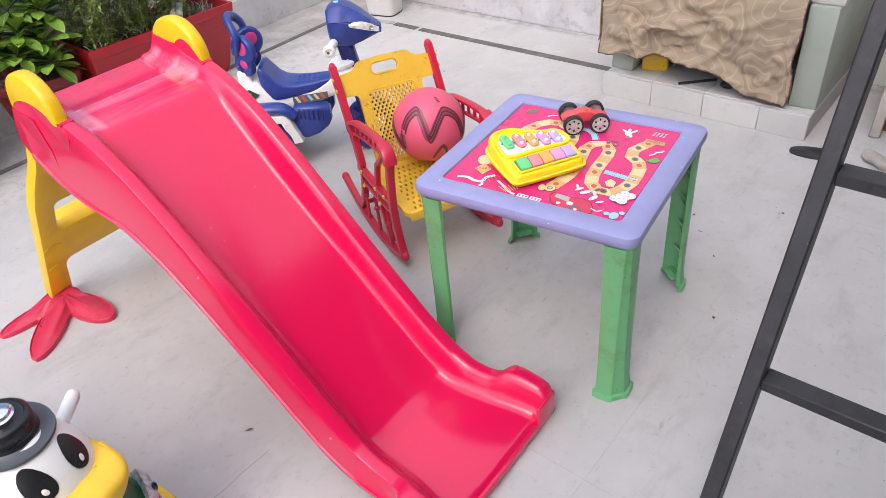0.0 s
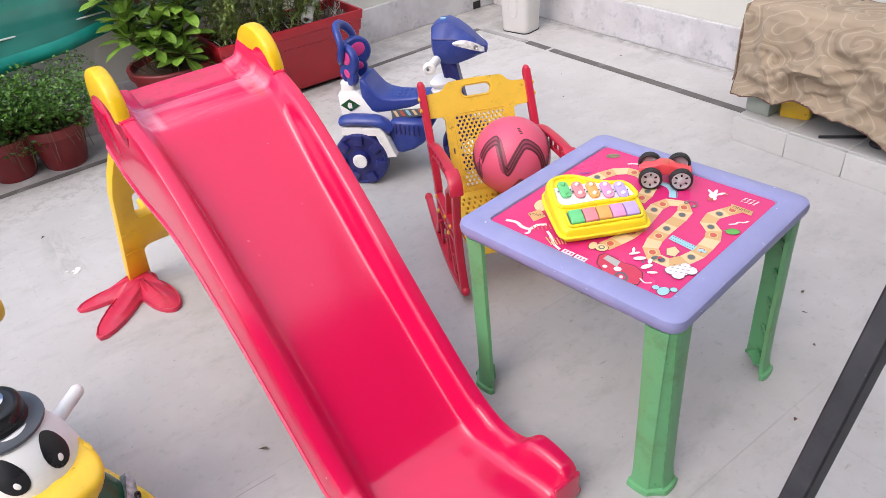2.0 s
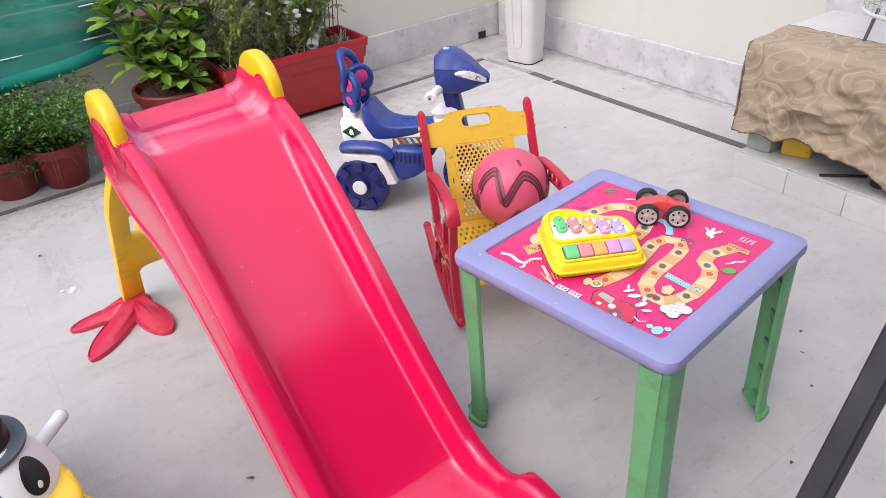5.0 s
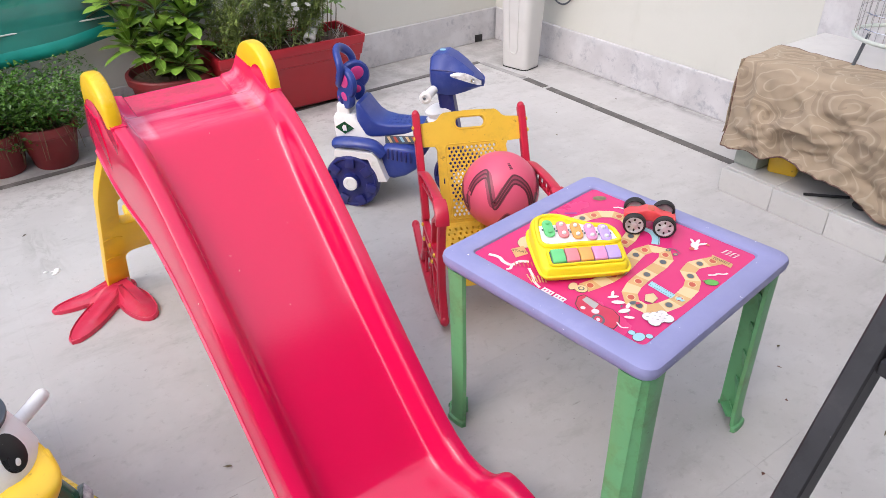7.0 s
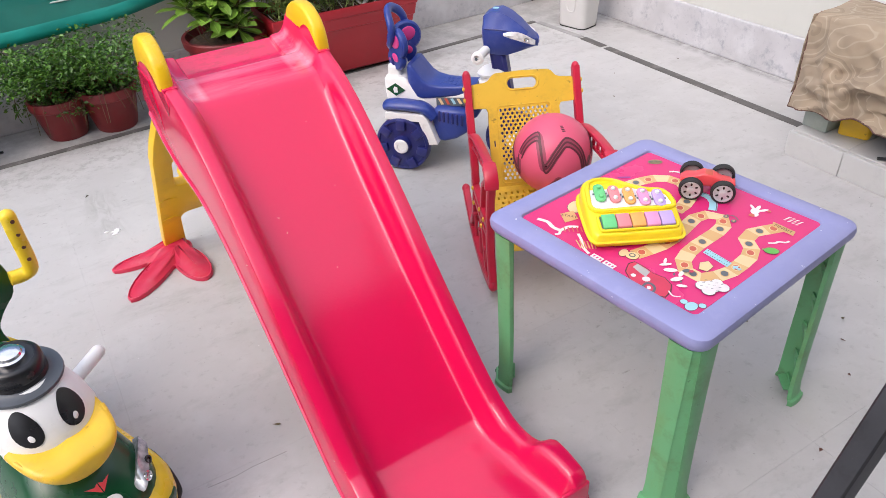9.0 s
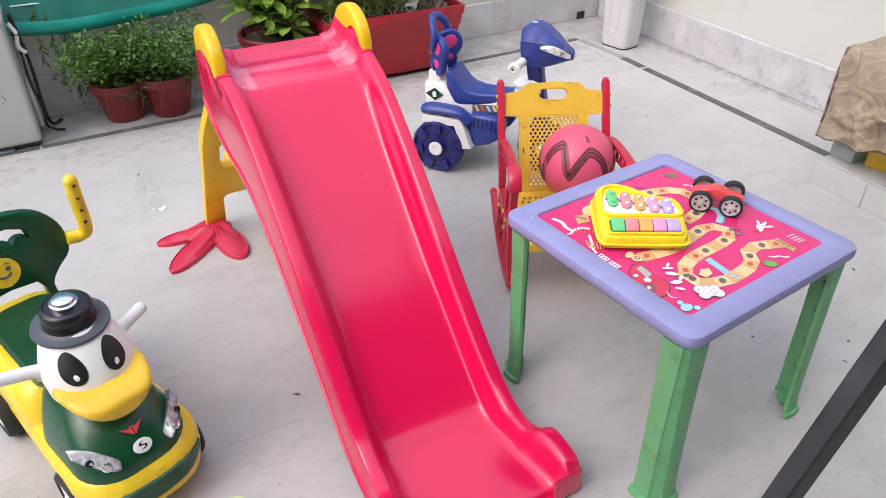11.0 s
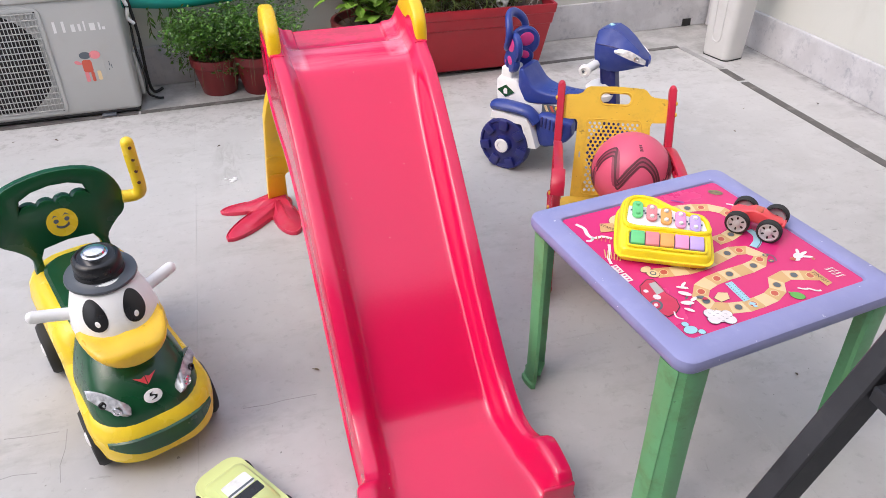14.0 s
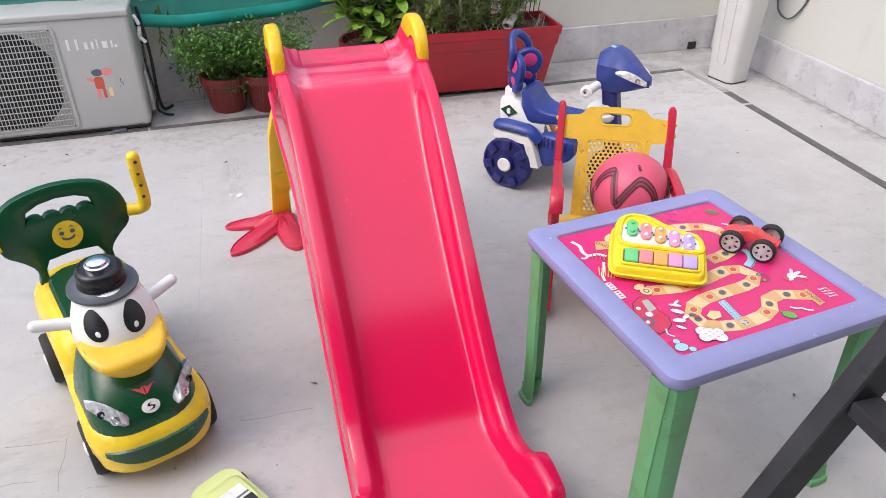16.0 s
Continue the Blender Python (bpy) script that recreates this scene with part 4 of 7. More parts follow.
# ---- rocking chair and ball ----
def build_chair():
    t = thing("rocking_chair", "yellow and red plastic children's rocking chair with cane pattern", "chair", pose(0.327, 0.876, 0, 0, 0, -24))
    tilt = math.atan2(0.155, 0.31)
    # back panel with shoulders, hand slot and cane perforation
    out = [(-0.112, 0.0), (0.112, 0.0), (0.110, 0.10), (0.107, 0.240), (0.112, 0.250), (0.152, 0.252), (0.152, 0.318), (0.148, 0.322), (0.112, 0.325), (0.100, 0.330), (0.088, 0.344), (0.078, 0.349), (0.0, 0.352),
           (-0.078, 0.349), (-0.088, 0.344), (-0.100, 0.330), (-0.112, 0.325), (-0.148, 0.322), (-0.152, 0.318), (-0.152, 0.252), (-0.112, 0.250), (-0.107, 0.240), (-0.110, 0.10)]
    holes = [rounded(0.088, 0.030, 0.0145, 5, 0, 0.316), rounded(0.005, 0.018, 0.002, 2, -0.094, 0.145)]
    for j in range(19):
        for i in range(11 if j % 2 == 0 else 10):
            holes.append(circle((i - (5 if j % 2 == 0 else 4.5)) * 0.0140, 0.040 + j * 0.0112, 0.0050, 6))
    b = part("backrest", plate(out, holes, 0.012), "cane", t)
    b.matrix_basis = pose(0, 0.012, 0.188) @ Matrix.Rotation(radians(90) - tilt, 4, "X")
    rim = [(x, y, 0.0) for x, y in rounded(0.162, 0.228, 0.012, 4, 0, 0.140)]
    part("rib", tube(rim, 0.0016, 6, 1.0, True, up=(0.01, 0.02, 1)), "cane", b)
    slot = [(x, y, 0.0) for x, y in rounded(0.096, 0.038, 0.018, 5, 0, 0.316)]
    part("rib", tube(slot, 0.0022, 6, 1.0, True, up=(0.01, 0.02, 1)), "cane", b)
    # seat
    holes = [rounded(0.007, 0.013, 0.0025, 2, (i - 6) * 0.0178 + (0.008 if j % 2 else 0), -0.245 + j * 0.024) for j in range(10) for i in range(13)]
    bm = plate(rounded(0.286, 0.285, 0.03, 5, 0, -0.135), holes, 0.012, pose(0, 0.008, 0.205, 3, 0, 0))
    s = part("seat", bm, "cane", t)
    part("seat_lip", box((0.27, 0.012, 0.03), (0, -0.265, 0.185), 0.004, 2), "cane", s)
    # side frames
    for sx in (-1, 1):
        x = sx * 0.163

        def limb(pts, ww, hh, dx=0.0):
            rr = []
            pp = smooth_path([(0, y, z) for y, z in pts], 5)
            n = len(pp)
            for i, q in enumerate(pp):
                d = (pp[min(i + 1, n - 1)] - pp[max(i - 1, 0)]).normalized()
                nn = Vector((0, -d.z, d.y))
                rr.append([(x + dx + a * ww, q.y + nn.y * c * hh, q.z + nn.z * c * hh) for a, c in ((-1, -0.7), (-0.7, -1), (0.7, -1), (1, -0.7), (1, 0.7), (0.7, 1), (-0.7, 1), (-1, 0.7))])
            return rings_mesh(rr, True, True)

        bm = limb([(0.170, 0.500), (0.152, 0.468), (0.085, 0.345), (0.050, 0.285), (0.028, 0.225)], 0.011, 0.014)
        add(bm, blob(0.0145, (x, 0.170, 0.500), 14, 8, (0.78, 1, 1)))
        f = part("side_frame", bm, "crimson", t, "crimson side frame")
        # slotted armrest
        arm = [(0.080, 0.352), (0.02, 0.374), (-0.08, 0.390), (-0.170, 0.397), (-0.205, 0.392), (-0.226, 0.376), (-0.232, 0.352)]
        part("arm_rail", limb(arm, 0.0125, 0.0055), "crimson", f)
        part("arm_rail", limb([(y + 0.004, z - 0.040) for y, z in arm[:4]] + [(-0.205, 0.344), (-0.222, 0.324)], 0.0055, 0.0050), "crimson", f)
        for k in range(6):
            y = -0.165 + k * 0.038
            part("arm_bar", box((0.008, 0.011, 0.042), (x, y, flow([(-0.18, 0.397), (-0.08, 0.390), (0.02, 0.374), (0.08, 0.352)], y) - 0.020), 0.002, 1), "crimson", f)
        part("arm_end", limb([(-0.188, 0.396), (-0.212, 0.388), (-0.228, 0.370), (-0.232, 0.350)], 0.018, 0.0105), "crimson", f)
        part("front_leg", limb([(-0.230, 0.362), (-0.214, 0.30), (-0.206, 0.19), (-0.222, 0.105), (-0.246, 0.050)], 0.011, 0.012), "crimson", f)
        part("middle_leg", limb([(-0.120, 0.300), (-0.165, 0.340), (-0.190, 0.375)], 0.008, 0.007), "crimson", f)
        part("middle_leg", limb([(-0.120, 0.300), (-0.105, 0.25), (-0.10, 0.20), (-0.12, 0.12), (-0.16, 0.045)], 0.008, 0.008), "crimson", f)
        part("rear_leg", limb([(0.062, 0.315), (0.040, 0.25), (0.025, 0.19), (0.05, 0.10), (0.09, 0.045)], 0.010, 0.011), "crimson", f)
        part("seat_rail", limb([(0.05, 0.212), (-0.10, 0.206), (-0.21, 0.214)], 0.010, 0.011), "crimson", f)
        part("seat_rail", limb([(0.035, 0.172), (-0.10, 0.168), (-0.205, 0.176)], 0.008, 0.007), "crimson", f)
        arc = [(0.62 * math.sin(a) - 0.05, 0.622 - 0.62 * math.cos(a) + 0.010) for a in np.linspace(-0.33, 0.48, 14)]
        bm = limb(arc, 0.011, 0.012)
        for end in (arc[0], arc[-1]):
            add(bm, blob(0.016, (x, end[0], end[1]), 12, 8, (0.85, 1, 1)))
        part("rocker", bm, "crimson", f)
        for y in (-0.16, -0.06, 0.03):
            bm = rod((x, y, 0.03), (x, y + 0.01, 0.17), 0.0055, 8)
            add(bm, blob(0.010, (x, y + 0.005, 0.11), 10, 6))
            part("spindle", bm, "crimson", f)
        for y, z in ((-0.165, 0.214), (-0.10, 0.208), (0.015, 0.212), (-0.13, 0.172), (0.000, 0.170), (0.128, 0.440), (0.146, 0.468)):
            part("screw", lathe([(0.0065, 0), (0.0065, 0.004), (0.003, 0.006)], 10, pose(x + sx * 0.010, y, z, 0, sx * 90, 0)), "cane", f)
    part("stretcher", rod((-0.163, 0.06, 0.07), (0.163, 0.06, 0.07), 0.008), "crimson", t)
    return t


build_chair()


def build_ball():
    c = (0.353, 0.818, 0.334)
    t = thing("ball", "pink rubber ball with dark zigzag print lying in the chair", "ball", pose(*c) @ Matrix.Rotation(radians(-32), 4, "Z") @ Matrix.Rotation(radians(-22), 4, "X"))
    R = 0.112
    part("skin", blob(R, (0, 0, 0), 48, 28), "ball", t, angle=180)
    holder = [None]

    def stripe(pts, w, lift=0.0006):
        bm = holder[0]
        line = smooth_path([(x, z, 0) for x, z in pts], 6)
        rows = []
        n = len(line)
        for i, p in enumerate(line):
            d = (line[min(i + 1, n - 1)] - line[max(i - 1, 0)]).normalized()
            s = Vector((-d.y, d.x, 0)) * w
            row = []
            for k in (-1, 0, 1):
                q = p + s * k
                v = Vector((math.sin(q.x) * math.cos(q.y), -math.cos(q.x) * math.cos(q.y), math.sin(q.y)))
                row.append(bm.verts.new(v * (R + lift)))
            rows.append(row)
        for a, b in zip(rows, rows[1:]):
            for k in range(2):
                bm.faces.new((a[k], a[k + 1], b[k + 1], b[k]))

    for turn in (0, 2.09, 4.19):
        zig = [(-1.0, 0.05), (-0.80, 0.36), (-0.52, 0.50), (-0.40, 0.15), (-0.30, -0.30), (0.0, 0.10), (0.25, 0.34), (0.58, 0.12), (0.85, -0.38), (1.0, -0.05)]
        star = [(-0.34 + turn, -1.0), (-0.06 + turn, -0.68), (0.10 + turn, -0.60), (0.36 + turn, -1.0)]
        holder[0] = bmesh.new()
        stripe([(x + turn, z) for x, z in zig], 0.105)
        stripe(star, 0.06)
        part("zigzag_band", holder[0], "maroon_soft", t, "faded maroon zigzag band", angle=180)
        holder[0] = bmesh.new()
        for dz, k in ((0.11, 1.03), (0.0, 1.0), (-0.11, 0.97)):
            stripe([(x * k + turn, z + dz) for x, z in zig], 0.024, 0.0010)
        stripe(star, 0.02, 0.0010)
        part("zigzag_outline", holder[0], "maroon", t, "dark maroon outline", angle=180)
    bm = bmesh.new()
    for k in range(4):
        a, z = 0.18 + 0.012 * k, 0.78 - 0.05 * k
        vs = []
        for da, dz in ((-0.05, -0.016), (0.05, -0.016), (0.05, 0.016), (-0.05, 0.016)):
            vs.append(bm.verts.new(Vector((math.sin(a + da) * math.cos(z + dz), -math.cos(a + da) * math.cos(z + dz), math.sin(z + dz))) * (R + 0.0008)))
        bm.faces.new(vs)
    part("printed_mark", bm, "maroon", t)


build_ball()


# ---- three-wheeler ----
def wheel_parts(parent, r, w, side, face, hub, spokes=7, name="wheel"):
    """A moulded wheel standing in the y-z plane at the parent's origin; side: which way its face looks along x."""
    prof = [(r * 0.55, -w / 2), (r * 0.94, -w / 2), (r, -w / 2 + 0.008), (r, w / 2 - 0.016), (r * 0.97, w / 2 - 0.010), (r * 0.90, w / 2 - 0.009), (r * 0.86, w / 2 - 0.016), (r * 0.34, w / 2 - 0.016), (r * 0.30, w / 2 + 0.002), (r * 0.12, w / 2 + 0.004)]
    turn = Matrix.Rotation(radians(90 * side), 4, "Y")
    wh = part(name, lathe(prof, 40, turn), face, parent)
    for k in range(spokes):
        a = 2 * math.pi * k / spokes
        bm = box((r * 0.40, r * 0.34, 0.015), (r * 0.765, 0, w / 2 - 0.010), 0.005, 2)
        bm.transform(turn @ Matrix.Rotation(a, 4, "Z"))
        part("spoke", bm, face, wh)
    part("hub_cap", lathe([(r * 0.27, w / 2 - 0.008), (r * 0.27, w / 2 + 0.005), (r * 0.24, w / 2 + 0.008), (r * 0.14, w / 2 + 0.0085), (r * 0.12, w / 2 + 0.0065), (r * 0.04, w / 2 + 0.007)], 20, turn), hub, wh, "white hub cap")
    return wh


def build_trike():
    t = thing("toy_trike", "blue and white plastic children's ride-on trike with butterfly backrest", "trike", pose(0.340, 1.618, 0, 0, 0, 41))
    for sx in (-1, 1):
        w = wheel_parts(t, 0.102, 0.05, sx, "navy", "white")
        w.matrix_basis = pose(sx * 0.124, 0, 0.102)
    w = wheel_parts(t, 0.105, 0.045, -1, "navy", "white")
    w.matrix_basis = pose(0, -0.385, 0.105)
    # white rear body with a stepped top
    rings = []
    for z, hx, y0, y1 in ((0.10, 0.055, -0.13, 0.05), (0.14, 0.064, -0.13, 0.060), (0.21, 0.068, -0.11, 0.072), (0.27, 0.067, -0.050, 0.080), (0.318, 0.065, -0.010, 0.082), (0.330, 0.060, 0.000, 0.076)):
        rings.append([(x, y + (y0 + y1) / 2, z) for x, y in rounded(2 * hx, y1 - y0, 0.014, 4)])
    body = part("rear_body", rings_mesh(rings, True, True), "white", t, "white rear body")
    part("rear_block", box((0.100, 0.050, 0.050), (0, 0.046, 0.344), 0.010, 3), "white", body)
    for sx in (-1, 1):
        flip = SIDE if sx > 0 else Matrix.Diagonal((-1, 1, 1, 1)) @ SIDE
        d = part("diamond_sticker", plate([(-0.036, 0), (0, -0.024), (0.036, 0), (0, 0.024)], (), 0.002, pose(sx * 0.0700, 0.036, 0.285) @ flip), "forest", body, "dark green diamond sticker")
        part("sticker_mark", plate([(-0.008, -0.010), (0.006, -0.011), (0.009, 0.002), (0.003, 0.012), (-0.007, 0.009)], (), 0.001, pose(sx * 0.0720, 0.036, 0.285) @ flip), "white", d)
        # angular white fender over the wheel, with a front arm reaching down
        bm = plate([(-0.135, 0.115), (-0.100, 0.205), (-0.085, 0.222), (0.058, 0.222), (0.062, 0.196), (-0.068, 0.196), (-0.100, 0.110)], (), 0.064, Matrix.Translation((sx * 0.100 + 0.032, 0, 0)) @ SIDE, 0.005)
        part("fender", bm, "white", t, "angular white fender")
        bm = plate([(-0.095, 0.120), (-0.070, 0.200), (0.045, 0.200), (0.045, 0.120)], (), 0.020, Matrix.Translation((sx * 0.075 + 0.010, 0, 0)) @ SIDE, 0.003)
        part("axle_housing", bm, "white", t)
        # padded blue footguard, turning down into the engine cover
        path = [(sx * 0.094, 0.062, 0.236), (sx * 0.099, 0.035, 0.243), (sx * 0.100, -0.030, 0.244), (sx * 0.098, -0.080, 0.236), (sx * 0.092, -0.112, 0.205)]
        bm = tube(smooth_path(path, 6), 0.032, 14, 0.62)
        add(bm, blob(1.0, path[0], 14, 8, (0.030, 0.014, 0.018)))
        part("mudguard", bm, "blue", t)
        rings = []
        for y, z0, z1, hx in ((-0.105, 0.130, 0.222, 0.024), (-0.118, 0.112, 0.236, 0.032), (-0.150, 0.110, 0.240, 0.036), (-0.195, 0.125, 0.238, 0.036), (-0.232, 0.150, 0.232, 0.030), (-0.245, 0.170, 0.222, 0.020)):
            rings.append([(sx * 0.066 + q, y, (z0 + z1) / 2 + r) for q, r in rounded(2 * hx, z1 - z0, min(hx, (z1 - z0) / 2) * 0.55, 4)])
        ec = part("engine_cover", rings_mesh(rings, True, True), "blue", t, "blue moulded engine cover")
        for k in range(6):
            part("cooling_rib", box((0.008, 0.008, 0.040), (sx * 0.1015, -0.135 - k * 0.0165, 0.212 - k * 0.002), 0.002, 1), "navy", ec)
    # frame from seat to fork
    rings = []
    for y, z0, z1, hx in ((0.03, 0.16, 0.262, 0.062), (-0.08, 0.19, 0.268, 0.062), (-0.18, 0.222, 0.278, 0.054), (-0.27, 0.248, 0.318, 0.044), (-0.335, 0.268, 0.352, 0.038)):
        rings.append([(x, y, (z0 + z1) / 2 + q) for x, q in rounded(2 * hx, z1 - z0, 0.015, 3)])
    fr = part("frame", rings_mesh(rings, True, True), "white", t, "white frame")
    for sx in (-1, 1):
        bm = plate([(-0.245, 0.250), (-0.115, 0.228), (-0.115, 0.266), (-0.245, 0.276)], (), 0.001, Matrix.Translation((sx * 0.0640, 0, 0)) @ SIDE)
        st = part("sticker", bm, "dot_dark", fr, "dark striped sticker")
        for k in range(5):
            mark = [(-0.236 + 0.023 * k, 0.254 - 0.0028 * k), (-0.226 + 0.023 * k, 0.252 - 0.0028 * k), (-0.214 + 0.023 * k, 0.270 - 0.0018 * k), (-0.224 + 0.023 * k, 0.272 - 0.0018 * k)]
            part("sticker_mark", plate(mark, (), 0.001, Matrix.Translation((sx * 0.0655, 0, 0)) @ SIDE), ("dot_red", "cream_print", "sky_print")[k % 3], st)
    # seat: high squared back, dished and textured pan
    rings = []
    for y, zt, zb, hx in ((-0.006, 0.372, 0.262, 0.052), (-0.012, 0.380, 0.258, 0.060), (-0.026, 0.378, 0.255, 0.064), (-0.046, 0.350, 0.255, 0.067), (-0.066, 0.326, 0.256, 0.068), (-0.090, 0.312, 0.258, 0.067), (-0.13, 0.306, 0.262, 0.062), (-0.19, 0.308, 0.270, 0.053), (-0.245, 0.314, 0.282, 0.044), (-0.275, 0.316, 0.292, 0.036)):
        rings.append([(x, y, (zt + zb) / 2 + q) for x, q in rounded(2 * hx, zt - zb, 0.011, 3)])
    seat = part("seat", rings_mesh(rings, True, True), "blue", t, "blue moulded seat")
    for k in range(6):
        for j in range(3):
            part("seat_stud", box((0.018, 0.012, 0.002), ((j - 1) * 0.026, -0.118 - 0.019 * k, 0.3065 + 0.0006 * k), 0.0008, 1), "blue", seat)
    # butterfly backrest: an open ring above wings set at an angle
    ring_pts = [(0.062 * math.cos(a), 0.066 - 0.030 * math.cos(a) ** 2, 0.492 + 0.062 * math.sin(a)) for a in np.linspace(0, 2 * math.pi, 19)[:-1]]
    b = part("backrest", tube(smooth_path(ring_pts, 3, True), 0.0165, 12, 0.8, True, up=(0, 1, 0)), "blue", t, "blue ring backrest")
    for sx in (-1, 1):
        for off, cz, rx, rz in ((0.050, 0.446, 0.056, 0.056), (0.040, 0.390, 0.046, 0.042)):
            base = pose(sx * (0.010 + 0.68 * off), 0.062 - 0.73 * off, cz, 0, 0, -sx * 54)
            part("wing", lathe([(0.40, -0.013), (0.86, -0.013), (0.97, -0.008), (1.0, 0.0), (0.97, 0.008), (0.86, 0.013), (0.40, 0.013)], 28, base @ Matrix.Diagonal((rx, 1, rz, 1)) @ Matrix.Rotation(radians(90), 4, "X")), "blue", b)
        for off, cz, rx, rz, tn in ((0.054, 0.456, 0.028, 0.025, 25), (0.050, 0.398, 0.019, 0.015, -25), (0.010, 0.384, 0.010, 0.018, 0)):
            for side in (-1, 1):
                m = pose(sx * (0.010 + 0.68 * off + side * 0.0108), 0.062 - 0.73 * off + side * 0.0080, cz, 0, 0, -sx * 54) @ Matrix.Rotation(radians(-sx * tn), 4, "Y")
                part("wing_spot", blob(1.0, (0, 0, 0), 16, 8, (rx, 0.0035, rz), m), "dark_pink", b, "magenta oval spot")
        part("backrest_post", bar((sx * 0.030, 0.030, 0.270), (sx * 0.032, 0.046, 0.400), 0.030, 0.026, up=(0, 1, 0), bevel=0.006), "navy", b)
    # fork, collar, cowl, grips
    part("fork", bar((0, -0.385, 0.10), (0, -0.325, 0.44), 0.060, 0.055, up=(0, 1, 0), bevel=0.012), "navy", t)
    part("collar", lathe([(0.048, 0), (0.056, 0.010), (0.058, 0.022), (0.047, 0.028), (0.046, 0.034), (0.054, 0.040), (0.056, 0.050), (0.040, 0.062)], 24, pose(0, -0.316, 0.310, -10, 0, 0)), "white", t, "white steering collar")
    part("collar_slot", box((0.050, 0.004, 0.007), (-0.036, -0.262, 0.322), 0.001, 1, None), "dot_dark", t)
    # cowl: a wedge with a flat raked visor above and a beak in front
    rings = []
    for y, hx, zb, zm, zt, crown in ((-0.280, 0.040, 0.446, 0.504, 0.550, 0.60), (-0.286, 0.049, 0.436, 0.505, 0.557, 0.62), (-0.305, 0.056, 0.424, 0.506, 0.568, 0.62), (-0.335, 0.060, 0.421, 0.506, 0.572, 0.60), (-0.365, 0.060, 0.424, 0.504, 0.560, 0.58),
                                     (-0.400, 0.055, 0.436, 0.498, 0.536, 0.55), (-0.432, 0.044, 0.448, 0.486, 0.508, 0.52), (-0.455, 0.028, 0.457, 0.474, 0.484, 0.5), (-0.464, 0.012, 0.463, 0.469, 0.473, 0.5)):
        prof = [(0.0, zt + 0.002), (crown * hx, zt), (0.90 * hx, zm + 0.014), (0.985 * hx, zm + 0.009), (hx, zm), (0.97 * hx, zm - 0.010), (0.86 * hx, (zm + zb) / 2 - 0.004), (0.55 * hx, zb + 0.004), (0.0, zb)]
        rings.append([(x, y, z) for x, z in prof] + [(-x, y, z) for x, z in reversed(prof[1:-1])])
    c = part("cowl", rings_mesh(rings, True, True), "blue", t, "blue motorcycle-style cowl", angle=24)
    part("sticker", plate(rounded(0.016, 0.018, 0.003, 3, 0, -0.318), (), 0.003, Matrix.Translation((0, 0, 0.5745))), "sky_print", c)
    for sx in (-1, 1):
        # dark crease under the visor
        crease = [(sx * 0.0490, -0.288, 0.516), (sx * 0.0560, -0.31, 0.5190), (sx * 0.0585, -0.35, 0.519), (sx * 0.054, -0.385, 0.513)]
        part("visor_line", tube(smooth_path(crease, 5), 0.0018, 6), "navy", c)
        rr = []
        for k in range(11):
            u = k / 10
            y = -0.358 - 0.100 * u
            w = flow([(-0.464, 0.012), (-0.455, 0.028), (-0.432, 0.044), (-0.400, 0.055), (-0.365, 0.060), (-0.30, 0.059)], y)
            zm = flow([(-0.464, 0.469), (-0.455, 0.474), (-0.432, 0.486), (-0.400, 0.498), (-0.365, 0.504), (-0.30, 0.506)], y)
            h = 0.003 + 0.0210 * math.sin(math.pi * min(1, 0.06 + 0.80 * u)) ** 0.8
            rr.append([(sx * (w * 0.97 + 0.0015), y, zm - h * 0.45), (sx * (w + 0.0035), y, zm + h * 0.15), (sx * (w * 0.90 + 0.0036), y, zm + h * 0.72), (sx * w * 0.6, y, zm)])
        hl = part("headlight", rings_mesh(rr, True, True), "lamp_glass", c, "silver foil headlight")
        part("lens_ring", lathe([(0.008, 0), (0.008, 0.002), (0.0055, 0.003), (0.004, 0.001)], 14, pose(sx * 0.0470, -0.432, 0.489, 90, 0, sx * 58)), "chrome", hl)
        bm = rod((sx * 0.050, -0.296, 0.447), (sx * 0.112, -0.283, 0.440), 0.0155, 16)
        add(bm, lathe([(0.0155, 0), (0.022, 0.004), (0.022, 0.012), (0.012, 0.016), (0.007, 0.009)], 18, pose(sx * 0.106, -0.284, 0.4405, 0, sx * 90, 0)))
        g = part("grip", bm, "white", t, "white handlebar grip")
        part("grip_hole", lathe([(0.005, 0), (0.005, 0.002)], 10, pose(sx * 0.1215, -0.2815, 0.4395, 0, sx * 90, 0)), "dot_dark", g)
        part("pedal", box((0.06, 0.05, 0.018), (sx * 0.075, -0.385 + sx * 0.03, 0.105 - sx * 0.04), 0.006, 2), "white", t)
    return t


build_trike()


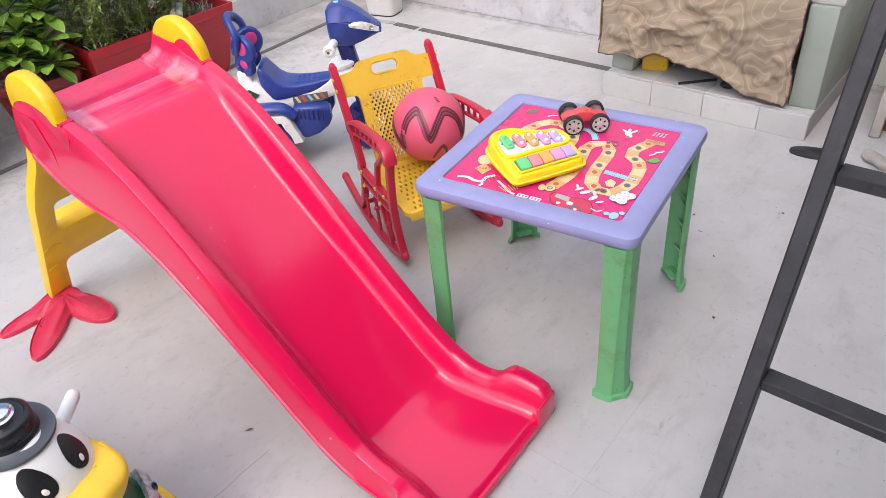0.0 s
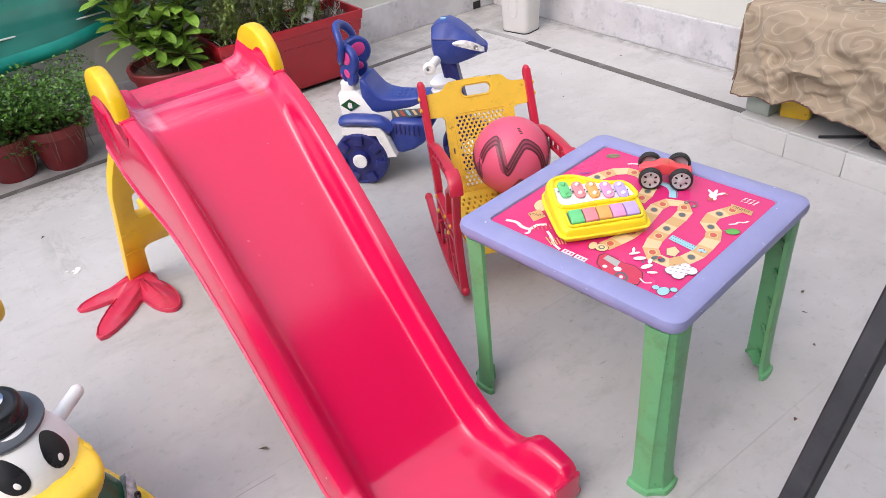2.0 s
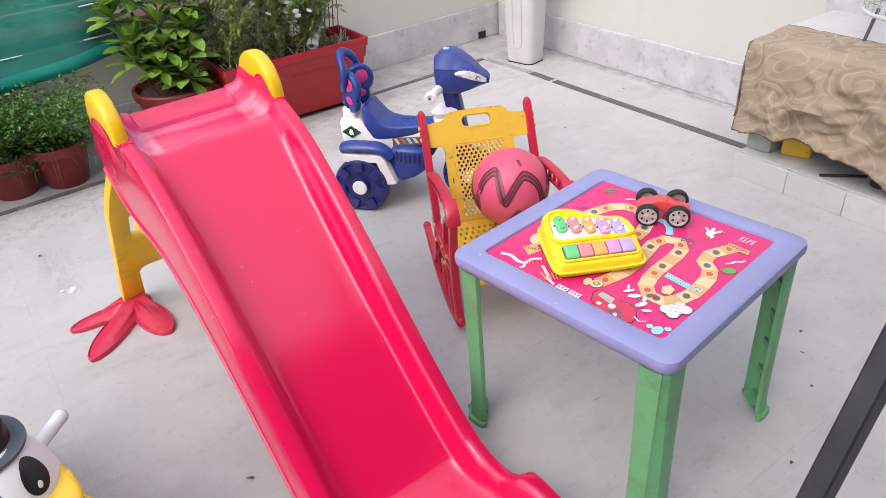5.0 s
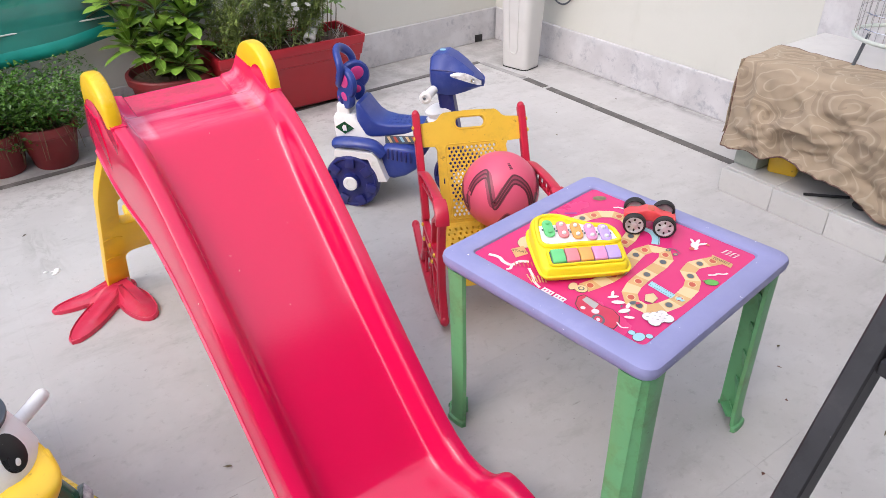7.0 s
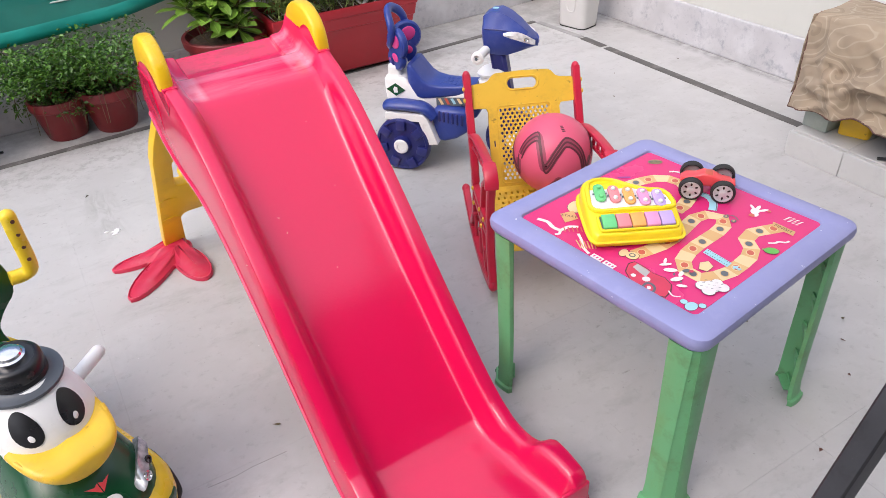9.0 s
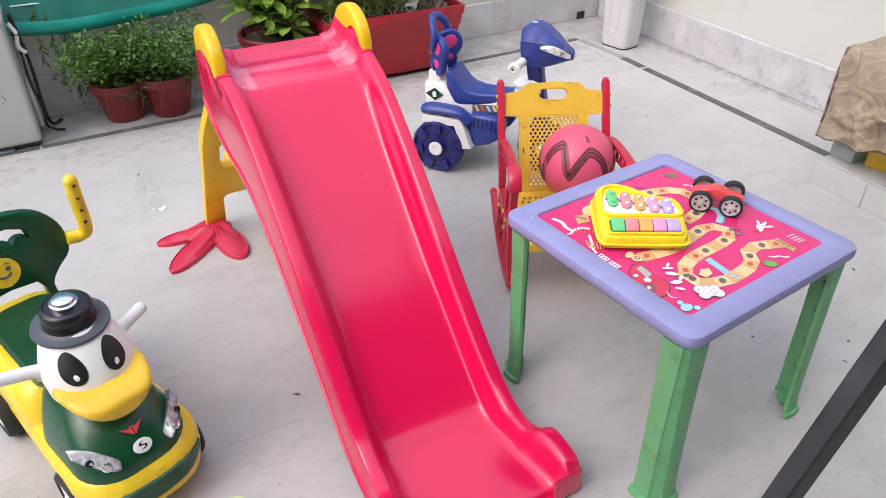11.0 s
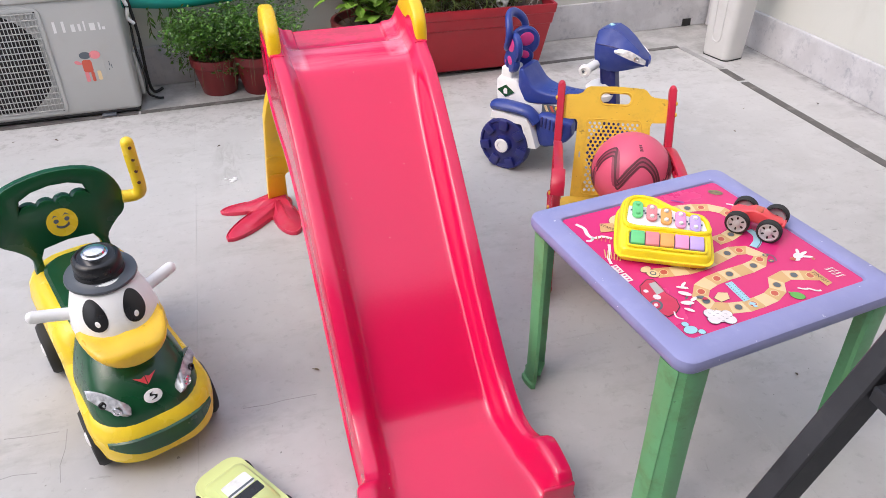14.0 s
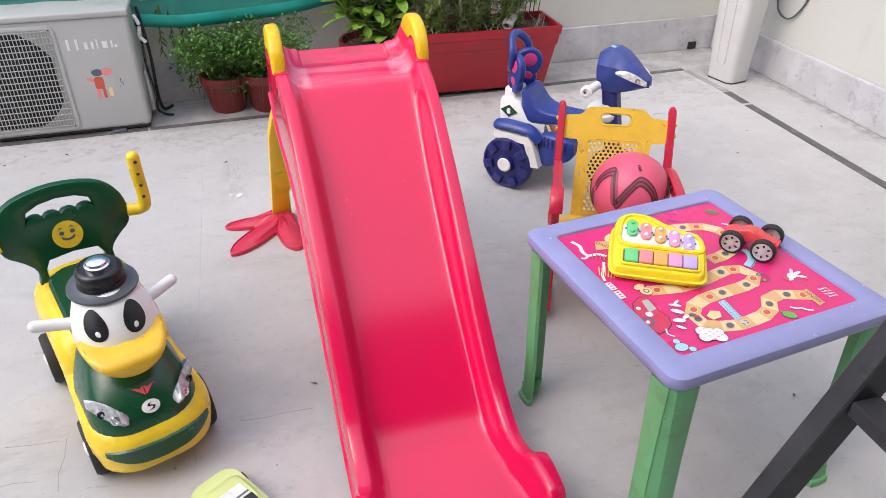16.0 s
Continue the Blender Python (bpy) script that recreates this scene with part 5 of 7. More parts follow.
# ---- duck ride-on car ----
def build_duck_car():
    t = thing("ride_on_car", "yellow and green ride-on car with white duck head", "ride-on car", pose(-1.020, 0.572, 0, 0, 0, 21.5))
    # yellow hull
    rings = []
    for z, hx, y0, y1, r in ((0.045, 0.112, -0.168, 0.41, 0.085), (0.058, 0.128, -0.188, 0.428, 0.095), (0.10, 0.134, -0.195, 0.43, 0.10), (0.135, 0.134, -0.196, 0.425, 0.10), (0.158, 0.128, -0.184, 0.42, 0.095), (0.168, 0.116, -0.168, 0.41, 0.085)):
        ring = []
        for x, y in rounded(2 * hx, y1 - y0, r, 7, 0, (y0 + y1) / 2):
            waist = 1 - 0.26 * smoothstep(0.02, 0.10, y) * (1 - smoothstep(0.25, 0.36, y)) - 0.10 * smoothstep(0.25, 0.36, y)
            ring.append((x * waist, y, z))
        rings.append(ring)
    hull = part("hull", rings_mesh(rings, True, True), "sun_yellow", t, "yellow hull with bumper")
    # green bumper inlay
    rr = []
    for k in np.linspace(-1, 1, 23):
        cx = 0.112 * k
        hh = 0.003 + 0.023 * (1 - abs(k) ** 3.0)
        y = -0.096 - math.sqrt(0.01 - max(0.0, abs(cx) - 0.034) ** 2)
        sl = 0.010 * abs(k)
        rr.append([(cx, y + 0.010, 0.103 - hh + sl), (cx, y - 0.004, 0.105 - hh * 0.8 + sl), (cx, y - 0.005, 0.113 + hh * 0.6 + sl), (cx, y + 0.012, 0.115 + hh * 0.9 + sl)])
    part("bumper_inlay", rings_mesh(rr, True, True), "forest", hull, "dark green bumper inlay")
    # green bonnet
    rings = []
    for z, s, yo in ((0.150, 1.0, 0.0), (0.170, 1.0, 0.0), (0.195, 0.95, 0.004), (0.225, 0.86, 0.014), (0.255, 0.74, 0.030), (0.280, 0.58, 0.045), (0.295, 0.36, 0.055)):
        rings.append([(x * s, (y + 0.02) * s - 0.02 + yo, z) for x, y in rounded(0.228, 0.285, 0.085, 7, -0.004, -0.038)])
    bon = part("bonnet", rings_mesh(rings, True, True), "forest", t, "glossy dark green bonnet")
    # rear body, seat
    rings = []
    for z, hx, y0, y1 in ((0.13, 0.118, 0.06, 0.425), (0.15, 0.124, 0.06, 0.430), (0.19, 0.125, 0.07, 0.432), (0.222, 0.118, 0.085, 0.435), (0.244, 0.104, 0.10, 0.433), (0.255, 0.086, 0.115, 0.43)):
        rings.append([(x, y, z) for x, y in rounded(2 * hx, y1 - y0, 0.06, 5, 0, (y0 + y1) / 2)])
    part("rear_body", rings_mesh(rings, True, True), "sun_yellow", t, "yellow rear body")
    rings = []
    for z, hx, y0, y1 in ((0.245, 0.080, 0.07, 0.36), (0.262, 0.082, 0.07, 0.36), (0.272, 0.074, 0.08, 0.35), (0.268, 0.05, 0.11, 0.31)):
        rings.append([(x, y, z + 0.02 * smoothstep(0.22, 0.36, y)) for x, y in rounded(2 * hx, y1 - y0, 0.05, 5, 0, (y0 + y1) / 2)])
    part("seat", rings_mesh(rings, True, True), "forest", t, "dark green seat")
    # backrest
    out = smooth_path([(-0.105, 0.0, 0), (-0.098, 0.05, 0), (-0.125, 0.085, 0), (-0.160, 0.115, 0), (-0.168, 0.165, 0), (-0.150, 0.215, 0), (-0.100, 0.252, 0), (0.0, 0.268, 0), (0.100, 0.252, 0), (0.150, 0.215, 0), (0.168, 0.165, 0), (0.160, 0.115, 0), (0.125, 0.085, 0), (0.098, 0.05, 0), (0.105, 0.0, 0)], 3)
    out = [(p.x, p.y) for p in out] + [(0.078, 0.0), (0.075, 0.05), (0.062, 0.072), (0.0, 0.078), (-0.062, 0.072), (-0.075, 0.05), (-0.078, 0.0)]
    wav = [(-0.085 + 0.17 * k / 24, 0.188 + 0.010 * abs(math.sin(math.pi * 4 * k / 24)) ** 0.6) for k in range(25)]
    hole = wav + [(0.078, 0.212), (0.045, 0.226), (0.0, 0.231), (-0.045, 0.226), (-0.078, 0.212)]
    b = part("backrest", plate(out, [hole], 0.030, None, 0.006), "forest", t, "dark green backrest with hand slot")
    b.matrix_basis = pose(0, 0.362, 0.240) @ Matrix.Rotation(radians(82), 4, "X") @ Matrix.Diagonal((0.925, 0.95, 1, 1))
    s = part("smile_sticker", plate(circle(0, 0.130, 0.0385, 28), (), 0.001, Matrix.Translation((0, 0, 0.0016))), "sun_yellow", b, "yellow smiling face sticker")
    bm = bmesh.new()
    for sx in (-1, 1):
        add(bm, plate(circle(sx * 0.0135, 0.137, 0.0066, 12, 0.0058), (), 0.0005, Matrix.Translation((0, 0, 0.0022))))
        add(bm, plate([(sx * 0.005, 0.1465), (sx * 0.013, 0.1505), (sx * 0.023, 0.1455), (sx * 0.014, 0.1545)], (), 0.0005, Matrix.Translation((0, 0, 0.0022))))
    arc = [(0.019 * math.sin(a), 0.128 - 0.014 * math.cos(a)) for a in np.linspace(-1.15, 1.15, 9)]
    add(bm, plate(arc + [(x * 0.86, y + 0.0060) for x, y in arc[::-1]], (), 0.0005, Matrix.Translation((0, 0, 0.0022))))
    part("smile_print", bm, "dot_dark", s)
    for sx in (-1, 1):
        pts = smooth_path([(sx * 0.150, 0.373, 0.385), (sx * 0.178, 0.368, 0.383), (sx * 0.192, 0.358, 0.395), (sx * 0.193, 0.350, 0.425), (sx * 0.189, 0.340, 0.49), (sx * 0.187, 0.334, 0.540)], 5)
        bm = tube(pts, 0.0160, 12)
        add(bm, blob(0.0160, (sx * 0.187, 0.334, 0.540), 12, 8))
        h = part("push_handle", bm, "sun_yellow", t, "yellow bent push handle")
        for k in range(4):
            part("peg_hole", lathe([(0.0045, 0), (0.0045, 0.002)], 10, pose(sx * (0.187 + 0.001 * k), 0.3205 + 0.0045 * k, 0.532 - 0.034 * k, 90, 0, 0)), "brown", h)
    # head
    rings = []
    for z, rx, ry, cy in ((0.245, 0.050, 0.055, -0.01), (0.262, 0.080, 0.085, -0.018), (0.295, 0.102, 0.104, -0.02), (0.335, 0.106, 0.106, -0.016), (0.375, 0.098, 0.098, -0.008), (0.410, 0.084, 0.085, 0.0), (0.438, 0.066, 0.068, 0.008), (0.452, 0.045, 0.046, 0.010)):
        rings.append([(rx * math.cos(2 * math.pi * i / 36), cy + ry * math.sin(2 * math.pi * i / 36), z) for i in range(36)])
    head = part("duck_head", rings_mesh(rings, True, True), "white", t, "white duck head", angle=60)
    head.matrix_basis = pose(0, -0.012, 0.052) @ Matrix.Diagonal((0.83, 0.85, 0.86, 1))

    def on_head(u, v):
        """Front surface of the head at angle u sideways and height v."""
        tab = [(0.262, 0.085), (0.295, 0.104), (0.335, 0.106), (0.375, 0.098), (0.410, 0.085), (0.438, 0.068)]
        cyt = [(0.262, -0.018), (0.335, -0.016), (0.375, -0.008), (0.438, 0.008)]
        r, c = interp(tab, v), interp(cyt, v)
        return Vector((r * math.sin(u), c - r * math.cos(u), v)), Vector((math.sin(u), -math.cos(u), 0.25)).normalized()

    for sx in (-1, 1):
        for nm, mt, s, du, dv, off in (("eye", "black", 1.0, 0, 0, 0.0012), ("eye_glint", "white", 0.20, 0.06, -0.016, 0.003)):
            bm = bmesh.new()
            cen = None
            rim = []
            for i in range(24):
                a = 2 * math.pi * i / 24
                uu = sx * 0.52 - 0.13 + (0.310 * math.cos(a) * s * (1 - 0.06 * math.sin(a))) + du * -sx
                vv = 0.387 + 0.035 * math.sin(a) * s + dv
                p, nrm = on_head(uu + sx * 0.05 * math.sin(a) * s, vv)
                rim.append(bm.verts.new(p + nrm * off))
            p, nrm = on_head(sx * 0.53 - 0.13 + du * -sx, 0.386 + dv)
            cen = bm.verts.new(p + nrm * (off + 0.003))
            for i in range(24):
                bm.faces.new((cen, rim[i], rim[(i + 1) % 24]))
            e = part(nm, bm, mt, head, "glossy black oval eye" if nm == "eye" else "", angle=80)
    # bill
    rings = []
    for k in range(15):
        u = k / 14
        y = -0.055 - 0.126 * math.sin(u * math.pi / 2)
        w = (0.103 * math.cos(u * math.pi / 2 * 0.97) ** 0.45)
        zt = 0.338 - 0.024 * u + 0.010 * math.sin(u * math.pi)
        zb = 0.250 + 0.036 * u
        ring = []
        for i in range(24):
            a = 2 * math.pi * i / 24
            x = w * math.cos(a)
            lift = 0.042 * (abs(math.cos(a)) ** 2.5) * (1 - 0.85 * u) + (0.007 * math.exp(-(x / 0.022) ** 2) if math.sin(a) > 0 else 0.0) * (1 - u)
            z = (zt if math.sin(a) > 0 else zb) * abs(math.sin(a)) + (0.5 * (zt + zb)) * (1 - abs(math.sin(a)))
            ring.append((x - 0.005, y, z + lift))
        rings.append(ring)
    bill = part("bill", rings_mesh(rings, True, True), "bill", head, "yellow duck bill", angle=70)
    pts = [(0.098 * math.sin(a) - 0.005, -0.058 - 0.112 * math.cos(a) ** 0.75, 0.306 + 0.034 * abs(math.sin(a)) ** 3) for a in np.linspace(-1.4, 1.4, 21)]
    part("bill_rim", tube(pts, 0.0065, 8), "bill", bill)
    part("mouth_line", tube([(x * 1.005, y - 0.0015, z - 0.0085) for x, y, z in pts[2:-2]], 0.0022, 6), "brown", bill, "dark line between the two bill halves")
    # hat
    hat = part("hat_brim", lathe([(0.040, 0.0), (0.078, -0.004), (0.086, 0.0), (0.085, 0.006), (0.074, 0.006), (0.062, 0.010), (0.060, 0.012)], 36, pose(0, 0.012, 0.437, 4, 0, 0)), "hat_grey", head, "dark grey hat brim")
    part("hat_crown", lathe([(0.060, 0.0), (0.059, 0.006), (0.056, 0.012), (0.058, 0.018), (0.057, 0.040), (0.052, 0.046), (0.046, 0.048), (0.044, 0.045), (0.034, 0.045)], 36, pose(0, 0.012, 0.446, 4, 0, 0)), "black", hat, "black hat crown")
    part("horn_button", lathe([(0.032, 0.0), (0.031, 0.010), (0.026, 0.012), (0.024, 0.018), (0.016, 0.021), (0.006, 0.022)], 28, pose(0, 0.009, 0.490, 4, 0, 0)), "chrome", hat, "silver horn button")
    for sx in (-1, 1):
        end = 0.176 if sx < 0 else 0.167
        bm = tube([(sx * 0.07, 0.006, 0.352), (sx * 0.120, 0.018, 0.362), (sx * end, 0.030, 0.372)], 0.0155, 14)
        add(bm, blob(0.0155, (sx * end, 0.030, 0.372), 12, 8))
        part("handlebar", bm, "white", head, "white handlebar grip")
    # headlights, badge, crest
    for sx in (-1, 1):
        rr = []
        for i in range(9):
            u = i / 8
            x = sx * (0.052 + 0.060 * u)
            yy = -0.172 + 0.075 * u ** 1.4
            h = 0.004 + 0.022 * math.sin(math.pi * (0.08 + 0.87 * u))
            zc = 0.196 + 0.020 * u
            rr.append([(x, yy - 0.004 + h * 0.10, zc - h), (x + sx * 0.002, yy - 0.012, zc), (x, yy + 0.010, zc + h), (x - sx * 0.01, yy + 0.02, zc)])
        hl = part("headlight", rings_mesh(rr, True, True), "headlight_print", bon, "silver printed headlight", angle=70)
        for k, (u, r) in enumerate(((0.35, 0.010), (0.68, 0.0085))):
            x = sx * (0.052 + 0.060 * u)
            yy = -0.172 + 0.075 * u ** 1.4
            part("lens_ring", lathe([(r, 0), (r, 0.003), (r * 0.7, 0.004), (r * 0.55, 0.001)], 16, pose(x, yy - 0.011, 0.197 + 0.020 * u, 72, 0, sx * 32)), "black" if k else "chrome", hl)
    bd = part("badge", plate(circle(0, 0, 0.019, 24, 0.0145), (), 0.002, pose(0, -0.168, 0.2055) @ Matrix.Rotation(radians(50), 4, "X"), 0.0006), "white", bon, "white oval badge")
    bm = plate([(0.004, 0.008), (-0.005, 0.006), (-0.007, 0.001), (0.003, -0.001), (0.004, -0.004), (-0.006, -0.008), (0.006, -0.007), (0.009, -0.001), (-0.002, 0.003), (-0.001, 0.005)], (), 0.001, pose(0, -0.1685, 0.2065) @ Matrix.Rotation(radians(50), 4, "X"))
    part("badge_mark", bm, "black", bd)
    for sx, mt in ((-1, "toy_red"), (1, "toy_red")):
        bm = plate([(0.001, -0.010), (0.024, 0.012), (0.008, 0.006), (0.001, 0.010)] if sx > 0 else [(-0.001, -0.010), (-0.001, 0.010), (-0.008, 0.006), (-0.024, 0.012)], (), 0.001, pose(0, -0.143, 0.2315) @ Matrix.Rotation(radians(44), 4, "X"))
        part("crest", bm, mt, bon, "red winged crest")
    # wheels
    for sx in (-1, 1):
        for y in (-0.06, 0.31):
            bm = lathe([(0.020, -0.02), (0.062, -0.02), (0.068, -0.012), (0.068, 0.012), (0.062, 0.02), (0.045, 0.021), (0.042, 0.014), (0.012, 0.016)], 32, Matrix.Rotation(radians(90 * sx), 4, "Y"))
            w = part("wheel", bm, "rubber", t, "black plastic wheel")
            w.matrix_basis = pose(sx * (0.118 if y < 0 else 0.124), y, 0.068)
            part("rim", lathe([(0.042, 0.0145), (0.041, 0.018), (0.018, 0.020), (0.014, 0.024), (0.004, 0.025)], 24, Matrix.Rotation(radians(90 * sx), 4, "Y")), "white", w, "white wheel rim")
    return t


build_duck_car()


# ---- air conditioner outdoor unit ----
def build_ac():
    x0, x1, yf, H, D = -1.960, -1.130, 2.482, 0.535, 0.27
    t = thing("air_conditioner", "off-white outdoor air conditioner unit with fan grille standing on the floor", "air conditioner", pose(x1, yf, 0, 0, 0, 1.5))
    W = x1 - x0
    part("casing", box((W, D, H - 0.038), (-W / 2, D / 2, 0.018 + (H - 0.038) / 2), 0.020, 4), "ac", t)
    part("top_cover", box((W + 0.012, D + 0.012, 0.028), (-W / 2, D / 2 - 0.002, H - 0.014), 0.008, 3), "ac", t, "off-white top cover")
    part("base_tray", box((W - 0.012, D - 0.012, 0.016), (-W / 2, D / 2, 0.018), 0.004, 1), "ac_dark", t)
    for fx in (-0.14, -W + 0.14):
        part("foot", box((0.06, D + 0.03, 0.012), (fx, D / 2, 0.0065), 0.003, 1), "hat_grey", t)
    g0, g1, z0, z1 = -0.825, -0.292, 0.035, 0.490
    fr = part("grille_frame", plate(rounded(g1 - g0, z1 - z0, 0.03, 5, (g0 + g1) / 2, (z0 + z1) / 2), [rounded(g1 - g0 - 0.035, z1 - z0 - 0.035, 0.022, 5, (g0 + g1) / 2, (z0 + z1) / 2)], 0.008, Matrix.Translation((0, -0.006, 0)) @ STAND, 0.002), "ac", t, "off-white grille frame")
    cx, cz = (g0 + g1) / 2, (z0 + z1) / 2
    bore = [(cx + max(-0.232, min(0.232, 0.250 * math.cos(a))), cz + max(-0.200, min(0.200, 0.228 * math.sin(a)))) for a in np.linspace(0, 2 * math.pi, 72, endpoint=False)]
    part("fan_opening", plate(bore, (), 0.002, Matrix.Translation((0, -0.0012, 0)) @ STAND), "ac_dark", t, "dark opening behind the grille")
    for k in range(3):
        a = 0.5 + k * 2.094
        blade = [(cx + r * math.cos(a + da), cz + r * math.sin(a + da)) for r, da in ((0.04, 0.0), (0.11, -0.12), (0.185, -0.25), (0.192, 0.10), (0.185, 0.42), (0.11, 0.55), (0.04, 0.6))]
        part("fan_blade", plate(blade, (), 0.0012, Matrix.Translation((0, -0.0030, 0)) @ STAND), "black", t, "dark fan blade")
    n = 17
    hz = mesh_of(box((g1 - g0 - 0.03, 0.004, 0.0038), (0, 0, 0), 0.0008, 1), "slat")
    hz.materials.append(M["ac"])
    for k in range(n):
        z = z0 + 0.022 + (z1 - z0 - 0.044) * k / (n - 1)
        o = new("slat", hz)
        o.parent = fr
        o.matrix_basis = pose((g0 + g1) / 2, -0.0085, z)
    vt = mesh_of(box((0.0030, 0.004, z1 - z0 - 0.03), (0, 0, 0), 0.0008, 1), "slat")
    vt.materials.append(M["ac"])
    n = 36
    for k in range(n):
        x = g0 + 0.022 + (g1 - g0 - 0.044) * k / (n - 1)
        o = new("slat", vt)
        o.parent = fr
        o.matrix_basis = pose(x, -0.0065, (z0 + z1) / 2)
    for x, z in ((g0 + 0.02, z0 + 0.02), (g1 - 0.02, z0 + 0.02), (g1 - 0.02, z1 - 0.02), (g0 + 0.02, z1 - 0.02)):
        part("screw", lathe([(0.0045, 0), (0.0045, 0.002), (0.002, 0.003)], 10, pose(x, -0.0065, z, 90, 0, 0)), "black", fr)
    # maker's mark as plain bars
    for k, (x, w, h) in enumerate(((-0.262, 0.014, 0.045), (-0.228, 0.014, 0.045), (-0.196, 0.020, 0.030), (-0.168, 0.014, 0.030), (-0.146, 0.008, 0.040), (-0.126, 0.028, 0.030), (-0.090, 0.010, 0.030), (-0.078, 0.016, 0.012))):
        part("maker_mark", box((w * 0.75, 0.001, h), (x + w / 2, -0.0010, 0.380 + h / 2), 0), "logo", t, "pale maker's mark")
    # sticker: plain coloured shapes
    st = part("sticker", plate([(x, z) for x, z in rounded(0.10, 0.125, 0.03, 5, -0.155, 0.232)], (), 0.0008, Matrix.Translation((0, -0.0012, 0)) @ STAND), "ac", t, "small pink and white sticker")
    for mt, lp in (("dot_red", rounded(0.030, 0.042, 0.008, 3, -0.168, 0.232)), ("dot_dark", circle(-0.168, 0.268, 0.018, 14, 0.012)), ("key_pink", circle(-0.138, 0.268, 0.017, 14, 0.014)), ("key_pink", rounded(0.012, 0.034, 0.004, 3, -0.176, 0.196)), ("dot_red", rounded(0.010, 0.034, 0.004, 3, -0.158, 0.196)), ("key_pink", circle(-0.194, 0.245, 0.012, 12, 0.006, -0.4)), ("cream_print", rounded(0.012, 0.032, 0.004, 3, -0.138, 0.198))):
        part("sticker_shape", plate([(-0.155 + (x + 0.155) * 1.28, 0.232 + (z - 0.232) * 1.28) for x, z in lp], (), 0.0006, Matrix.Translation((0, -0.0019, 0)) @ STAND), mt, st)
    bm = bmesh.new()
    for x, z, l in ((-0.085, 0.235, 0.02), (-0.078, 0.222, 0.016), (-0.09, 0.21, 0.008)):
        add(bm, box((0.003, 0.0006, l), (x, -0.0006, z), 0, 1))
    part("scratch", bm, "dot_dark", t)
    part("valve_cover", box((0.02, 0.10, 0.20), (0.010, 0.16, 0.14), 0.008, 2), "ac", t)
    return t


build_ac()


def cable(name, pts, r, mt, label):
    ob = part(name, tube(smooth_path(pts, 6), r, 8), mt)
    return tagged(ob, label, "cable")


cable("cable", [(-1.116, 2.60, 0.46), (-1.108, 2.585, 0.36), (-1.112, 2.59, 0.25), (-1.100, 2.60, 0.12), (-1.105, 2.61, 0.04), (-1.075, 2.62, 0.010), (-1.045, 2.605, 0.010)], 0.0055, "black", "black cable hanging beside the air conditioner")
cable("cable", [(-1.118, 2.56, 0.49), (-1.100, 2.55, 0.45), (-1.108, 2.555, 0.40), (-1.088, 2.56, 0.37)], 0.008, "white", "white taped pipe end beside the air conditioner")
cable("cable", [(-1.112, 2.66, 0.50), (-1.095, 2.66, 0.30), (-1.100, 2.67, 0.10), (-1.09, 2.69, 0.014), (-1.05, 2.72, 0.014)], 0.007, "ac_dark", "dark insulated pipe beside the air conditioner")
cable("cable", [(2.052, 2.46, 0.42), (2.045, 2.42, 0.345), (2.043, 2.35, 0.318), (2.045, 2.29, 0.345), (2.052, 2.24, 0.43), (2.052, 2.22, 0.55), (2.052, 2.24, 0.8)], 0.005, "hat_grey", "grey cable looped on the wall")


# ---- tall white cabinet in the corner ----
def build_tower():
    t = thing("tower_cabinet", "tall white plastic tower with rounded corners standing on the floor", "tower", pose(1.812, 2.405, 0, 0, 0, 12))
    rings = []
    for z, k in ((0.0, 0.93), (0.006, 0.98), (0.015, 1.0), (0.5, 1.22), (1.2, 1.5), (1.25, 1.48), (1.26, 1.40)):
        rings.append([(x * k, y * k, z) for x, y in rounded(0.140, 0.175, 0.034, 6)])
    b = part("body", rings_mesh(rings, True, True), "cabinet", t)
    # thin dark ring in place of the contact shadow round the tower's foot
    part("base", rings_mesh([[(x * k, y * k, z) for x, y in rounded(0.140, 0.175, 0.034, 6)] for z, k in ((0.0, 1.0), (0.006, 1.01))], True, True), "rubber", t, "dark ring standing for the shadow line at the foot")
    loop = [(-0.0715 - 0.0335 * z / 0.5 * 0.48, y, z) for y, z in [(0.028 * math.cos(a), 0.115 + 0.028 * math.sin(a)) for a in np.linspace(math.pi, 2 * math.pi, 12)] + [(0.034, 0.6), (0.038, 1.05), (-0.038, 1.05), (-0.034, 0.6)]]
    part("handle_groove", tube(loop, 0.0035, 6, 1.0, True), "cabinet", b)
    return t


build_tower()


# ---- plants ----
LEAF_RND = random.Random(11)


def leaf_mesh(ln, w, fold=0.25, droop=0.25, seg=6):
    """An obovate leaf along +x with a midrib fold."""
    bm = bmesh.new()
    rows = []
    for k in range(seg + 1):
        u = k / seg
        ww = w * (math.sin(math.pi * u ** 1.6) ** 0.8 if 0 < u < 1 else (0.06 if u == 0 else 0.0))
        z = -droop * ln * u * u
        rows.append([bm.verts.new((u * ln, -ww, z + fold * ww)), bm.verts.new((u * ln, 0, z)), bm.verts.new((u * ln, ww, z + fold * ww))])
    for a, b in zip(rows, rows[1:]):
        bm.faces.new((a[0], a[1], b[1], b[0]))
        bm.faces.new((a[1], a[2], b[2], b[1]))
    return bm


